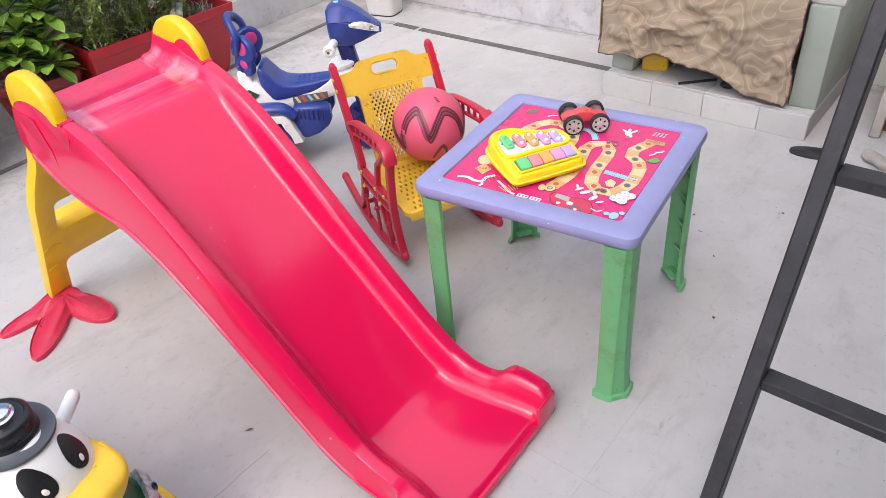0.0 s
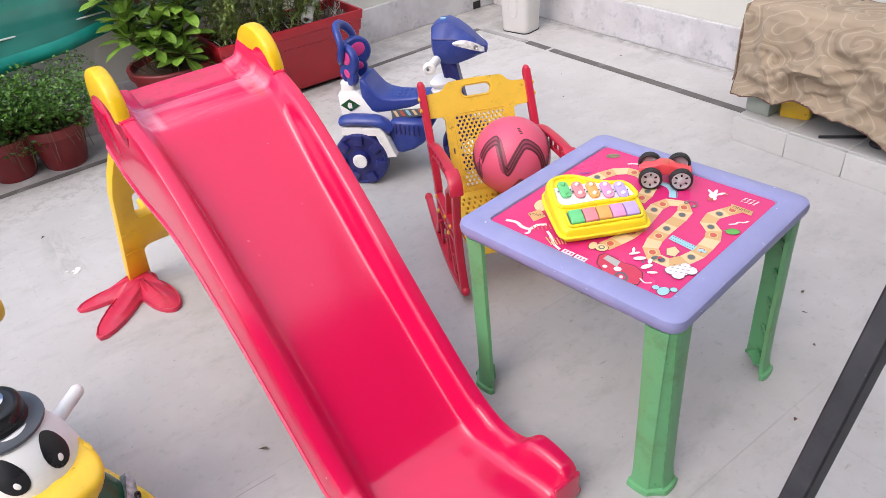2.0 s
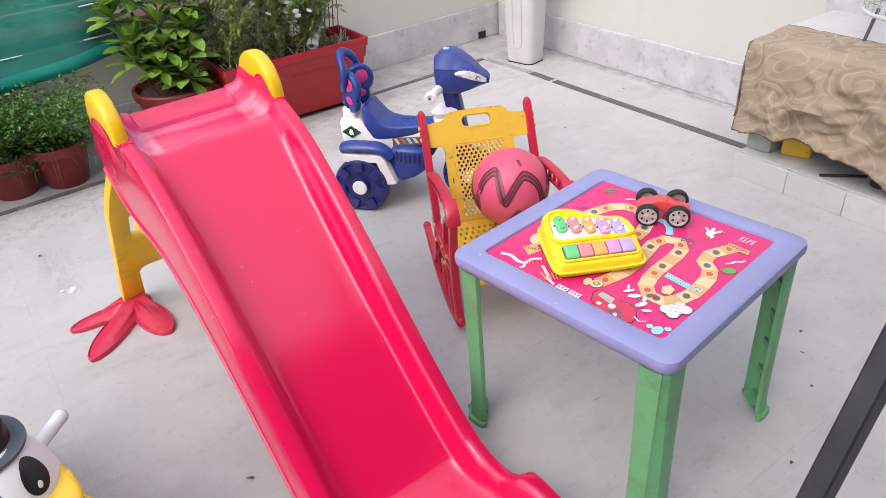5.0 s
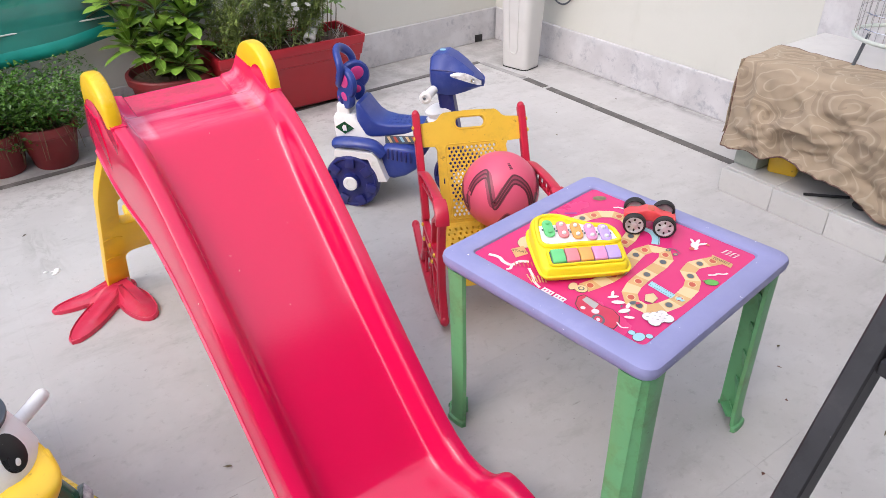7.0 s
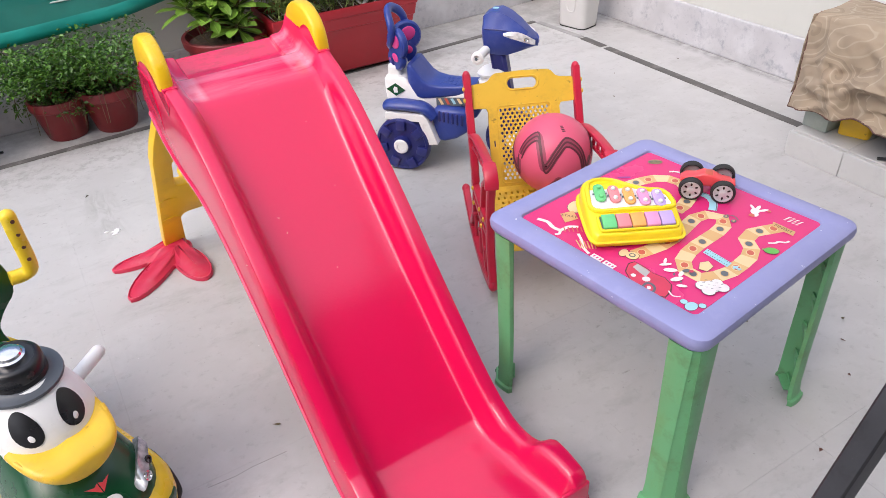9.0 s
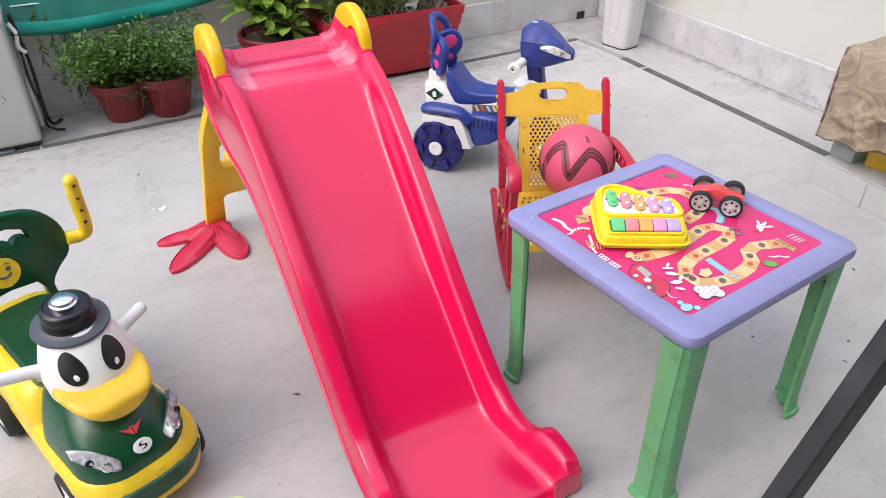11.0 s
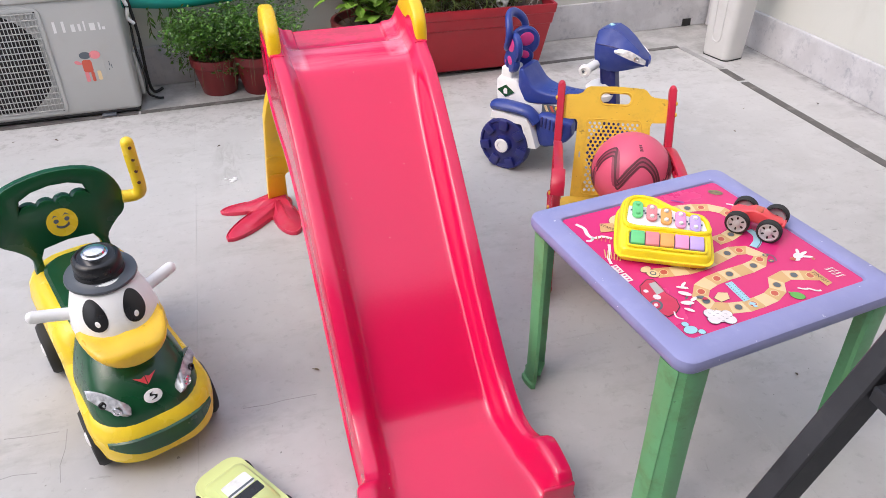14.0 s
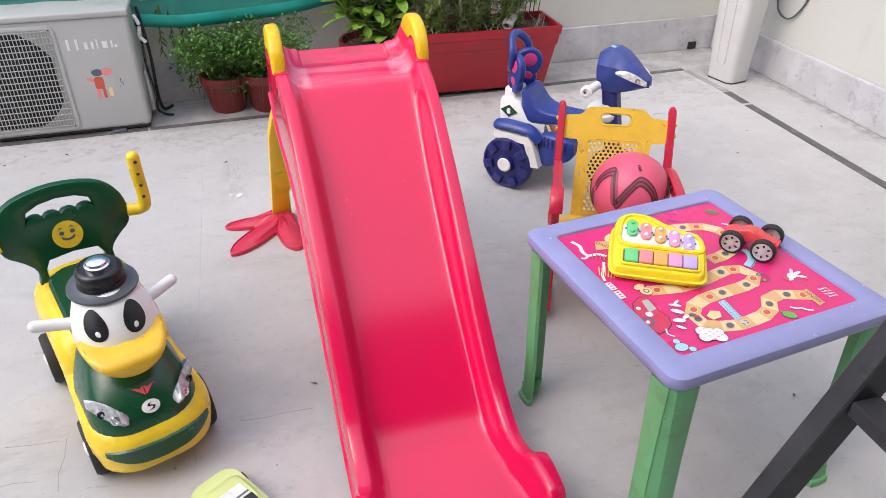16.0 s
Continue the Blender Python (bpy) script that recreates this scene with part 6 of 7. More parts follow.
def build_pot(name_thing, label, at, r, h, mt="terracotta", saucer=False):
    t = thing(name_thing, label, "potted plant", pose(*at))
    part("pot", lathe([(r * 0.40, 0.0), (r * 0.66, 0.0), (r * 0.70, 0.006), (r * 0.93, h - 0.045), (r * 0.95, h - 0.042), (r * 1.0, h - 0.038), (r * 1.02, h - 0.006), (r * 1.0, h), (r * 0.93, h), (r * 0.90, h - 0.03), (r * 0.88, h - 0.035)], 36), mt, t, "dark red painted pot")
    bm = lathe([(r * 0.90, h - 0.034), (r * 0.6, h - 0.026), (r * 0.3, h - 0.022), (0.004, h - 0.02)], 20, caps=False)
    part("soil", bm, "soil", t)
    return t


def build_rosette_plant():
    t = build_pot("potted_shrub", "broad-leaved green shrub in a dark red pot", (-0.045, 2.645, 0), 0.185, 0.285)
    rnd = random.Random(5)
    heads = [(-0.02, -0.06, 0.56), (-0.13, -0.03, 0.50), (0.10, -0.02, 0.62), (0.02, 0.06, 0.72), (-0.10, 0.06, 0.68), (0.14, 0.05, 0.48), (0.05, -0.10, 0.42), (-0.07, -0.11, 0.40), (-0.17, 0.04, 0.60), (0.17, 0.10, 0.64), (0.03, -0.13, 0.345), (-0.03, -0.09, 0.48), (0.09, -0.07, 0.53), (-0.15, -0.07, 0.44)]
    kinds = []
    for ln, w in ((0.132, 0.0240), (0.112, 0.0215), (0.085, 0.017)):
        me = mesh_of(leaf_mesh(ln, w, 0.30, 0.10, 7), "leaf")
        me.materials.append(M["leaf"])
        kinds.append(me)
    for hx, hy, hz in heads:
        pts = smooth_path([(hx * 0.15, hy * 0.15, 0.25), (hx * 0.6, hy * 0.6, 0.25 + (hz - 0.25) * 0.5), (hx, hy, hz)], 4)
        part("stem", tube(pts, 0.008, 7, r_end=0.005), "stem", t)
        n = 23
        for k in range(n):
            a = k * 2.399 + rnd.uniform(-0.2, 0.2)
            tier = k / n
            o = new("leaf", kinds[0 if tier < 0.45 else 1 if tier < 0.8 else 2])
            o.parent = t
            pitch = -22 + 92 * tier + rnd.uniform(-12, 12)
            o.matrix_basis = pose(hx, hy, hz - 0.02 + 0.028 * tier) @ Matrix.Rotation(a, 4, "Z") @ Matrix.Rotation(-radians(pitch), 4, "Y") @ Matrix.Rotation(rnd.uniform(-0.3, 0.3), 4, "X") @ Matrix.Diagonal((rnd.uniform(0.85, 1.15),) * 3 + (1,))
    bm = bmesh.new()
    for k in range(40):
        a, r = rnd.uniform(0, 6.28), rnd.uniform(0.02, 0.13)
        p = (r * math.cos(a), r * math.sin(a), 0.26)
        q = (p[0] * 1.25 + rnd.uniform(-0.02, 0.02), p[1] * 1.25, 0.30 + rnd.uniform(0, 0.05))
        add(bm, tube([p, q], 0.0018, 4))
    tagged(part("dry_twigs", bm, "stem", t), kind="stuff")


build_rosette_plant()


def scatter_leaves(rnd, n, centre, radii, size, shell=0.35, low=-1.0):
    """Many small folded leaves in an uneven clump, as one mesh."""
    verts, faces = [], []
    lumps = [(Vector((rnd.uniform(-1, 1), rnd.uniform(-1, 1), rnd.uniform(-0.5, 0.8))), rnd.uniform(0.35, 0.6)) for _ in range(9)]
    while len(faces) < n * 2:
        lc, lr = rnd.choice(lumps)
        d = Vector((rnd.gauss(0, 1), rnd.gauss(0, 1), rnd.gauss(0, 1))).normalized() * (rnd.random() ** shell) * lr
        q = lc * 0.62 + d
        if q.z < low:
            continue
        p = Vector((centre[0] + q.x * radii[0], centre[1] + q.y * radii[1], centre[2] + q.z * radii[2]))
        rot = Euler((rnd.uniform(-0.9, 0.9), rnd.uniform(-0.9, 0.6), rnd.uniform(0, 6.28))).to_matrix()
        s = size * rnd.uniform(0.6, 1.25)
        i = len(verts)
        for v in ((0, 0, 0), (0.5 * s, -0.32 * s, 0.06 * s), (s, 0, -0.12 * s), (0.5 * s, 0.32 * s, 0.06 * s)):
            verts.append(p + rot @ Vector(v))
        faces += [(i, i + 1, i + 2), (i, i + 2, i + 3)]
    return verts, faces


def foliage(parent, name, data, mt, label=""):
    me = bpy.data.meshes.new(name)
    me.from_pydata([tuple(v) for v in data[0]], [], data[1])
    me.materials.append(M[mt])
    ob = new(name, me)
    ob.parent = parent
    ob["kind"] = "stuff"
    if label:
        ob["label"] = label
    return ob


def build_bush(at, r, h, crown_r, seed):
    t = build_pot("potted_bush", "small-leaved green bush in a dark red pot", at, r, h)
    rnd = random.Random(seed)
    for k in range(8):
        a = rnd.uniform(0, 6.28)
        e = (crown_r * 0.7 * math.cos(a), crown_r * 0.5 * math.sin(a), h + rnd.uniform(0.06, 0.2))
        part("stem", tube(smooth_path([(0.02 * math.cos(a), 0.02 * math.sin(a), h - 0.03), (e[0] * 0.5, e[1] * 0.5, h + 0.08), e], 4), 0.004, 6, r_end=0.0015), "stem", t)
    foliage(t, "leaves", scatter_leaves(rnd, 3600, (0, -0.035, h + 0.070), (crown_r * 1.30, crown_r * 1.15, 0.190), 0.0195), "leaf_small", "small glossy green leaves")
    # trailing dry grass over the rim
    bm = bmesh.new()
    for k in range(12):
        a = rnd.uniform(-2.9, -0.2)
        p0 = (r * 0.8 * math.cos(a), r * 0.8 * math.sin(a), h - 0.02)
        p1 = (r * 1.06 * math.cos(a), r * 1.06 * math.sin(a), h + 0.015)
        p2 = (r * 1.10 * math.cos(a + rnd.uniform(-0.2, 0.2)), r * 1.10 * math.sin(a), h - rnd.uniform(0.03, 0.13))
        add(bm, tube(smooth_path([p0, p1, p2], 3), 0.0011, 4))
    tagged(part("dry_stems", bm, "stem", t), kind="stuff")
    return t


build_bush((-0.785, 2.650, 0), 0.115, 0.175, 0.185, 21)
build_bush((-0.590, 2.615, 0), 0.120, 0.185, 0.190, 22)


def build_planter():
    t = thing("planter_box", "long dark red plastic planter with leafy and flowering plants", "planter", pose(0.475, 2.575, 0, 0, 0, -1.0))
    L, D, H = 0.72, 0.30, 0.345
    rings = []
    for z, kx, ky in ((0.022, L * 0.90, D * 0.72), (0.026, L * 0.905, D * 0.73), (0.04, L * 0.91, D * 0.75), (H - 0.100, L * 0.965, D * 0.92), (H - 0.097, L * 0.978, D * 0.95), (H - 0.045, L * 0.988, D * 0.975), (H - 0.042, L, D), (H - 0.004, L * 1.005, D * 1.01), (H, L, D), (H, L * 0.965, D * 0.92), (H - 0.05, L * 0.955, D * 0.90)):
        rings.append([(x, y + 0.062 * (1 - z / H), z) for x, y in rounded(kx, ky, 0.012, 4)])
    part("box", rings_mesh(rings, True, True), "planter", t, "dark red box with rim")
    for sx in (-1, 1):
        part("foot", box((0.075, D * 0.70, 0.026), (sx * (L * 0.45 - 0.045), 0.062, 0.013), 0.004, 1), "planter", t)
    grid = [[(-L * 0.475 + L * 0.95 * i / 60, -D * 0.445 + D * 0.89 * j / 26, H - 0.036 + 0.012 * noise.noise(Vector((i * 0.25, j * 0.25, 0.3))) + 0.008 * noise.noise(Vector((i * 0.8, j * 0.8, 1.3)))) for j in range(27)] for i in range(61)]
    part("soil", rings_mesh(grid, False, False), "soil", t, "dry brown soil")
    bm = bmesh.new()
    rnd_t = random.Random(12)
    for k in range(70):
        x, y, a = rnd_t.uniform(-0.32, 0.32), rnd_t.uniform(-0.12, 0.12), rnd_t.uniform(0, 6.28)
        ln = rnd_t.uniform(0.02, 0.07)
        add(bm, tube([(x, y, H - 0.032), (x + ln * math.cos(a), y + ln * 0.6 * math.sin(a), H - 0.02 + rnd_t.uniform(0, 0.05))], 0.0016, 4))
    tagged(part("dry_twigs", bm, "stick", t), kind="stuff")
    rnd = random.Random(8)
    # feathery stems
    verts, faces = [], []
    for k in range(85):
        bx, by = rnd.uniform(-0.33, 0.20), rnd.uniform(-0.10, 0.12)
        top = H + rnd.uniform(0.14, 0.52) * (1.0 if bx < 0.05 else 0.75)
        lean = (rnd.uniform(-0.10, 0.10), rnd.uniform(-0.12, 0.04))
        stem = smooth_path([(bx, by, H - 0.04), (bx + lean[0] * 0.3, by + lean[1] * 0.3, (H + top) / 2), (bx + lean[0], by + lean[1], top)], 7)
        for a, b in zip(stem, stem[1:]):
            i = len(verts)
            verts += [a + Vector((0.0014, 0, 0)), a - Vector((0.0014, 0, 0)), b - Vector((0.001, 0, 0)), b + Vector((0.001, 0, 0))]
            faces.append((i, i + 1, i + 2, i + 3))
        for p in stem[2:]:
            for _ in range(7):
                d = Vector((rnd.uniform(-1, 1), rnd.uniform(-1, 0.8), rnd.uniform(-0.15, 0.8))).normalized()
                s = d.cross(Vector((0, 0, 1))).normalized() * 0.0042
                ln = rnd.uniform(0.025, 0.055)
                i = len(verts)
                verts += [p, p + d * ln * 0.45 + s, p + d * ln - Vector((0, 0, 0.012)), p + d * ln * 0.45 - s]
                faces.append((i, i + 1, i + 2, i + 3))
    foliage(t, "feathery_leaves", (verts, faces), "leaf_fine", "feathery green stems and leaves")
    foliage(t, "leaves", scatter_leaves(rnd, 900, (0.02, 0.05, H + 0.20), (0.26, 0.12, 0.24), 0.03), "leaf_small", "green leaves among the stems")
    # white flowers
    for k in range(17):
        x, y, z = rnd.uniform(-0.28, 0.10), rnd.uniform(-0.17, -0.02), H + rnd.uniform(0.16, 0.40)
        bm = bmesh.new()
        for j in range(6):
            a = j * math.pi / 3
            add(bm, leaf_mesh(0.016, 0.006, 0.1, 0.1, 3), pose(0, 0, 0, 0, -10, math.degrees(a)))
        f = part("flower", bm, "petal", t, "small white flower")
        f.matrix_basis = pose(x, y, z, rnd.uniform(10, 50), rnd.uniform(-20, 20), 0)
    # lobed plant at the end
    for k in range(20):
        bm = bmesh.new()
        s = rnd.uniform(0.042, 0.062)
        for a, l in ((0, 1), (42, 0.85), (-42, 0.85), (85, 0.6), (-85, 0.6)):
            add(bm, leaf_mesh(s * l, s * 0.20, 0.2, 0.2, 4), pose(0, 0, 0, 0, 0, a))
        f = part("leaf", bm, "dry" if k in (3, 9) else "leaf", t)
        f.matrix_basis = pose(rnd.uniform(0.14, 0.30), rnd.uniform(-0.08, 0.10), H + rnd.uniform(0.03, 0.36), rnd.uniform(-40, 40), rnd.uniform(-40, 40), rnd.uniform(0, 360))
    for k in range(7):
        x = 0.15 + 0.022 * k
        part("stem", tube(smooth_path([(x, 0.02, H - 0.04), (x + 0.01, 0.0, H + 0.15), (x + rnd.uniform(-0.03, 0.06), -0.02, H + 0.38)], 4), 0.003, 6, r_end=0.0015), "stem", t)
    return t


build_planter()
bm = lathe([(0.013, -0.03), (0.0145, -0.080), (0.020, -0.083), (0.0275, -0.078), (0.0275, -0.055), (0.0245, -0.050), (0.0245, 0.078), (0.022, 0.08), (0.012, 0.08)], 24)
pp = part("pipe_offcut", bm, "ac")
pp.matrix_world = pose(0.612, 2.525, 0.385, -62, 0, -45)
tagged(pp, "short grey plastic pipe lying on the planter soil", "pipe")


# ---- railing and shade net over the parapet ----
def build_railing():
    t = thing("railing", "painted metal railing on top of the parapet", "railing", pose(-2.4, back_y(-2.4) + 0.08, 0.55, 0, 0, math.degrees(BACK)))
    for z in (0.08, 0.30, 0.60, 1.18):
        # top rail and upper post lengths are unseen, added to carry the raised net
        part("rail", rod((-3.5, 0, z), (2.55, 0, z), 0.012, 8), "rail", t)
    for k in range(21):
        part("post", rod((-3.4 + 0.295 * k, 0, 0.0), (-3.4 + 0.295 * k, 0, 1.20), 0.009, 8), "rail", t)


build_railing()


def build_net():
    t = thing("shade_net", "green woven shade net hung over the railing with a sagging hem", "net")
    xs = np.linspace(-2.6, -0.20, 61)
    rnd = random.Random(3)
    ph = [rnd.uniform(0, 6.28) for _ in range(6)]

    def edge(x):
        return 0.395 + 0.05 * smoothstep(-0.7, -0.2, x) + 0.03 * smoothstep(-0.9, -1.25, x) + 0.006 * math.sin(9 * x + ph[0])

    rows = []
    for x in xs:
        e = edge(x)
        col = []
        for k in range(23):
            v = k / 22
            # upper part is unseen, added to darken what the slide platform reflects
            z = e + 0.02 + (1.72 - e) * v
            y = back_y(x) - 0.055 - 0.075 * (1 - v) ** 2 * (1 - smoothstep(-0.5, -0.2, x) * 0.6) + 0.010 * math.sin(14 * x + ph[1] + 3 * v) * (1 - v * 0.6) + 0.006 * math.sin(31 * x + 7 * v + ph[2])
            xx = x + (0.10 * v if x > -0.5 else 0.0) * smoothstep(-0.5, -0.2, x)
            col.append((xx, y, z))
        rows.append(col)
    bm = rings_mesh(rows, False, False)
    part("mesh", bm, net_mat, t, angle=180)
    rr = []
    for x in xs:
        e = edge(x)
        y = back_y(x) - 0.055 - 0.078 * (1 - smoothstep(-0.5, -0.2, x) * 0.6) + 0.010 * math.sin(14 * x + ph[1])
        rr.append([(x, y - 0.012, e + 0.055), (x, y - 0.022, e + 0.03), (x, y - 0.016, e + 0.004), (x, y, e - 0.006), (x, y + 0.008, e + 0.02), (x, y + 0.004, e + 0.05)])
    part("hem", rings_mesh(rr, True, True), "hem", t, "lighter green folded hem", angle=80)
    # pale cords and creases
    for z, s in ((0.53, 0.25), (0.66, 0.10), (0.86, -0.1)):
        pts = [(x, back_y(x) - 0.066 - 0.065 * (1 - min(1, (z - 0.4) / 0.76)) ** 2, z + 0.015 * math.sin(2.2 * x + s)) for x in np.linspace(-2.6, -0.22, 24)]
        part("cord", tube(pts, 0.0035, 6), "rail", t, "pale cord")
    for k in range(8):
        x = -2.45 + 0.295 * k
        part("cord", tube([(x, back_y(x) - 0.076, 0.52), (x + 0.02, back_y(x) - 0.060, 0.80), (x + 0.03, back_y(x) - 0.058, 1.05)], 0.0025, 5), "rail", t)


net_mat = M["net"].copy()
net_mat.name = "green_shade_net_open"
nn, nl = net_mat.node_tree.nodes, net_mat.node_tree.links
tr = nn.new("ShaderNodeBsdfTransparent")
mxs = nn.new("ShaderNodeMixShader")
mxs.inputs["Fac"].default_value = 0.78
nl.new(tr.outputs["BSDF"], mxs.inputs[1])
nl.new(nn["Principled BSDF"].outputs["BSDF"], mxs.inputs[2])
nl.new(mxs.outputs["Shader"], nn["Material Output"].inputs["Surface"])
build_net()
rnd_h = random.Random(17)
def build_creeper():
    t = thing("hanging_creeper", "thin green creeper stems with narrow leaves drooping over the parapet", "creeper")
    rnd = random.Random(31)
    verts, faces = [], []
    for x0, x1, z1 in ((-1.03, -1.04, 0.285), (-0.985, -0.985, 0.335), (-0.945, -0.925, 0.325), (-0.915, -0.99, 0.20), (-0.90, -0.945, 0.10), (-0.875, -0.93, 0.235)):
        y0 = back_y(x0)
        path = smooth_path([(x0 + 0.02, y0 + 0.02, 0.565), (x0 + 0.012, y0 - 0.06, 0.550), (x0, y0 - 0.125, 0.45), (x1, y0 - 0.135, z1)], 8)
        part("stem", tube(path, 0.0016, 5), "stem", t, "thin trailing stem")
        for p in path[8:]:
            for _ in range(2):
                a, s = rnd.uniform(0, 6.28), rnd.uniform(0.022, 0.048)
                d = Vector((math.cos(a) * 0.5, -abs(math.sin(a)) * 0.3, -0.85)).normalized()
                n = d.cross(Vector((math.sin(a), 0.6, 0.2))).normalized() * s * 0.13
                i = len(verts)
                verts += [p, p + d * s * 0.45 + n, p + d * s, p + d * s * 0.45 - n]
                faces += [(i, i + 1, i + 2), (i, i + 2, i + 3)]
    foliage(t, "leaves", (verts, faces), "leaf_small", "narrow green leaves")


build_creeper()

hedge = thing("hedge", "dark leafy hedge beyond the parapet", "hedge", pose(0.2, 3.9, -0.3))
part("stem", rod((0, 0, 0), (0, 0, 0.6), 0.03), "stem", hedge)
for k in range(7):
    foliage(hedge, "leaves", scatter_leaves(rnd_h, 1300, (-3.2 + k * 1.05, rnd_h.uniform(-0.1, 0.3), 0.62), (0.75, 0.45, 0.62), 0.055), "leaf_small")


# ---- stone bench with a cloth over it ----
def build_plinth():
    t = thing("stone_plinth", "low white stone plinth against the wall", "plinth", pose(1.446, -0.012, 0))
    part("core", box((0.586, 0.812, 0.082), (0.308, 0.408, 0.041)), "joint", t)
    slab = [(0.0, 0.176), (0.176, 0.213), (0.389, 0.213), (0.602, 0.213)]
    for y0, ln in slab:
        part("facing_slab", box((0.018, ln - 0.0015, 0.094), (0.009, y0 + ln / 2, 0.047), 0.002, 1), "plinth", t)
        part("top_slab", box((0.586, ln - 0.0015, 0.016), (0.311, y0 + ln / 2, 0.0902), 0.002, 1), "plinth", t)
    part("end_slab", box((0.581, 0.016, 0.080), (0.311, 0.8230, 0.040), 0.002, 1), "plinth", t)


build_plinth()
# bench: two painted block supports and a stone top
bench = thing("stone_bench", "grey-green painted block bench with a white stone top", "bench", pose(1.50, 0.0, 0.098))
part("support", box((0.54, 0.095, 0.365), (0.27, 0.035, 0.1835), 0.005, 2), "block", bench, "grey-green painted block support")
part("support", box((0.52, 0.096, 0.365), (0.27, 0.756, 0.1835), 0.005, 2), "block", bench, "grey-green painted block support")
part("top_slab", box((0.53, 0.88, 0.030), (0.285, 0.420, 0.3815), 0.006, 2), "plinth", bench, "white stone top")


def cloth_material():
    """Brown-beige furnishing cloth with pale scroll outlines and darker patches."""
    m = mat("scroll_pattern_cloth", (0.335, 0.265, 0.187), 0.85, var=0.12, scale=9, bump=0.35, bscale=420)
    n, l = m.node_tree.nodes, m.node_tree.links
    b = n["Principled BSDF"]

    def math_node(op, x, y=None):
        q = n.new("ShaderNodeMath")
        q.operation = op
        for i, v in enumerate((x, y)):
            if v is None:
                continue
            if isinstance(v, (int, float)):
                q.inputs[i].default_value = v
            else:
                l.new(v, q.inputs[i])
        return q.outputs[0]

    warp = n.new("ShaderNodeTexNoise")
    warp.inputs["Scale"].default_value, warp.inputs["Detail"].default_value = 9.0, 1.0
    l.new(n["Texture Coordinate"].outputs["Object"], warp.inputs["Vector"])
    sp = n.new("ShaderNodeSeparateXYZ")
    l.new(n["Texture Coordinate"].outputs["Object"], sp.inputs["Vector"])
    wob = math_node("MULTIPLY", math_node("SUBTRACT", warp.outputs["Fac"], 0.5), 0.12)
    along = math_node("ADD", math_node("ADD", sp.outputs["Y"], math_node("MULTIPLY", sp.outputs["X"], 0.6)), wob)
    down = math_node("SUBTRACT", math_node("ADD", sp.outputs["X"], sp.outputs["Z"]), wob)
    cb = n.new("ShaderNodeCombineXYZ")
    l.new(along, cb.inputs["X"])
    l.new(down, cb.inputs["Y"])
    vor = n.new("ShaderNodeTexVoronoi")
    vor.voronoi_dimensions = "2D"
    vor.inputs["Scale"].default_value, vor.inputs["Randomness"].default_value = 6.2, 1.0
    l.new(cb.outputs["Vector"], vor.inputs["Vector"])
    loc = n.new("ShaderNodeVectorMath")
    loc.operation = "SUBTRACT"
    l.new(cb.outputs["Vector"], loc.inputs[0])
    l.new(vor.outputs["Position"], loc.inputs[1])
    ls = n.new("ShaderNodeSeparateXYZ")
    l.new(loc.outputs["Vector"], ls.inputs["Vector"])
    cs = n.new("ShaderNodeSeparateXYZ")
    l.new(vor.outputs["Color"], cs.inputs["Vector"])
    hand = math_node("SUBTRACT", math_node("MULTIPLY", math_node("GREATER_THAN", cs.outputs["X"], 0.5), 2.0), 1.0)
    ang = math_node("DIVIDE", math_node("ARCTAN2", ls.outputs["Y"], math_node("MULTIPLY", ls.outputs["X"], hand)), 2 * math.pi)
    rad = math_node("SQRT", math_node("ADD", math_node("POWER", ls.outputs["X"], 2.0), math_node("POWER", ls.outputs["Y"], 2.0)))
    turn = math_node("FRACT", math_node("ADD", math_node("ADD", math_node("DIVIDE", rad, 0.044), ang), cs.outputs["Y"]))
    off = math_node("ABSOLUTE", math_node("SUBTRACT", turn, 0.5))
    line = n.new("ShaderNodeMapRange")
    line.inputs["From Min"].default_value, line.inputs["From Max"].default_value, line.inputs["To Max"].default_value = 0.090, 0.045, 0.5
    l.new(off, line.inputs["Value"])
    inner = n.new("ShaderNodeMapRange")
    inner.inputs["From Min"].default_value, inner.inputs["From Max"].default_value = 0.010, 0.016
    l.new(rad, inner.inputs["Value"])
    side = n.new("ShaderNodeMapRange")
    side.inputs["From Min"].default_value, side.inputs["From Max"].default_value, side.inputs["To Max"].default_value = 0.52, 0.80, 0.45
    l.new(turn, side.inputs["Value"])
    m1 = n.new("ShaderNodeMix")
    m1.data_type = "RGBA"
    m1.inputs["B"].default_value = (0.215, 0.160, 0.110, 1)
    l.new(math_node("MULTIPLY", side.outputs["Result"], math_node("GREATER_THAN", cs.outputs["Z"], 0.35)), m1.inputs["Factor"])
    l.new(n["Hue/Saturation/Value"].outputs["Color"], m1.inputs["A"])
    m2 = n.new("ShaderNodeMix")
    m2.data_type = "RGBA"
    m2.inputs["B"].default_value = (0.47, 0.395, 0.295, 1)
    l.new(math_node("MULTIPLY", line.outputs["Result"], inner.outputs["Result"]), m2.inputs["Factor"])
    l.new(m1.outputs["Result"], m2.inputs["A"])
    l.new(m2.outputs["Result"], b.inputs["Base Color"])
    return m


M["cloth"] = cloth_material()


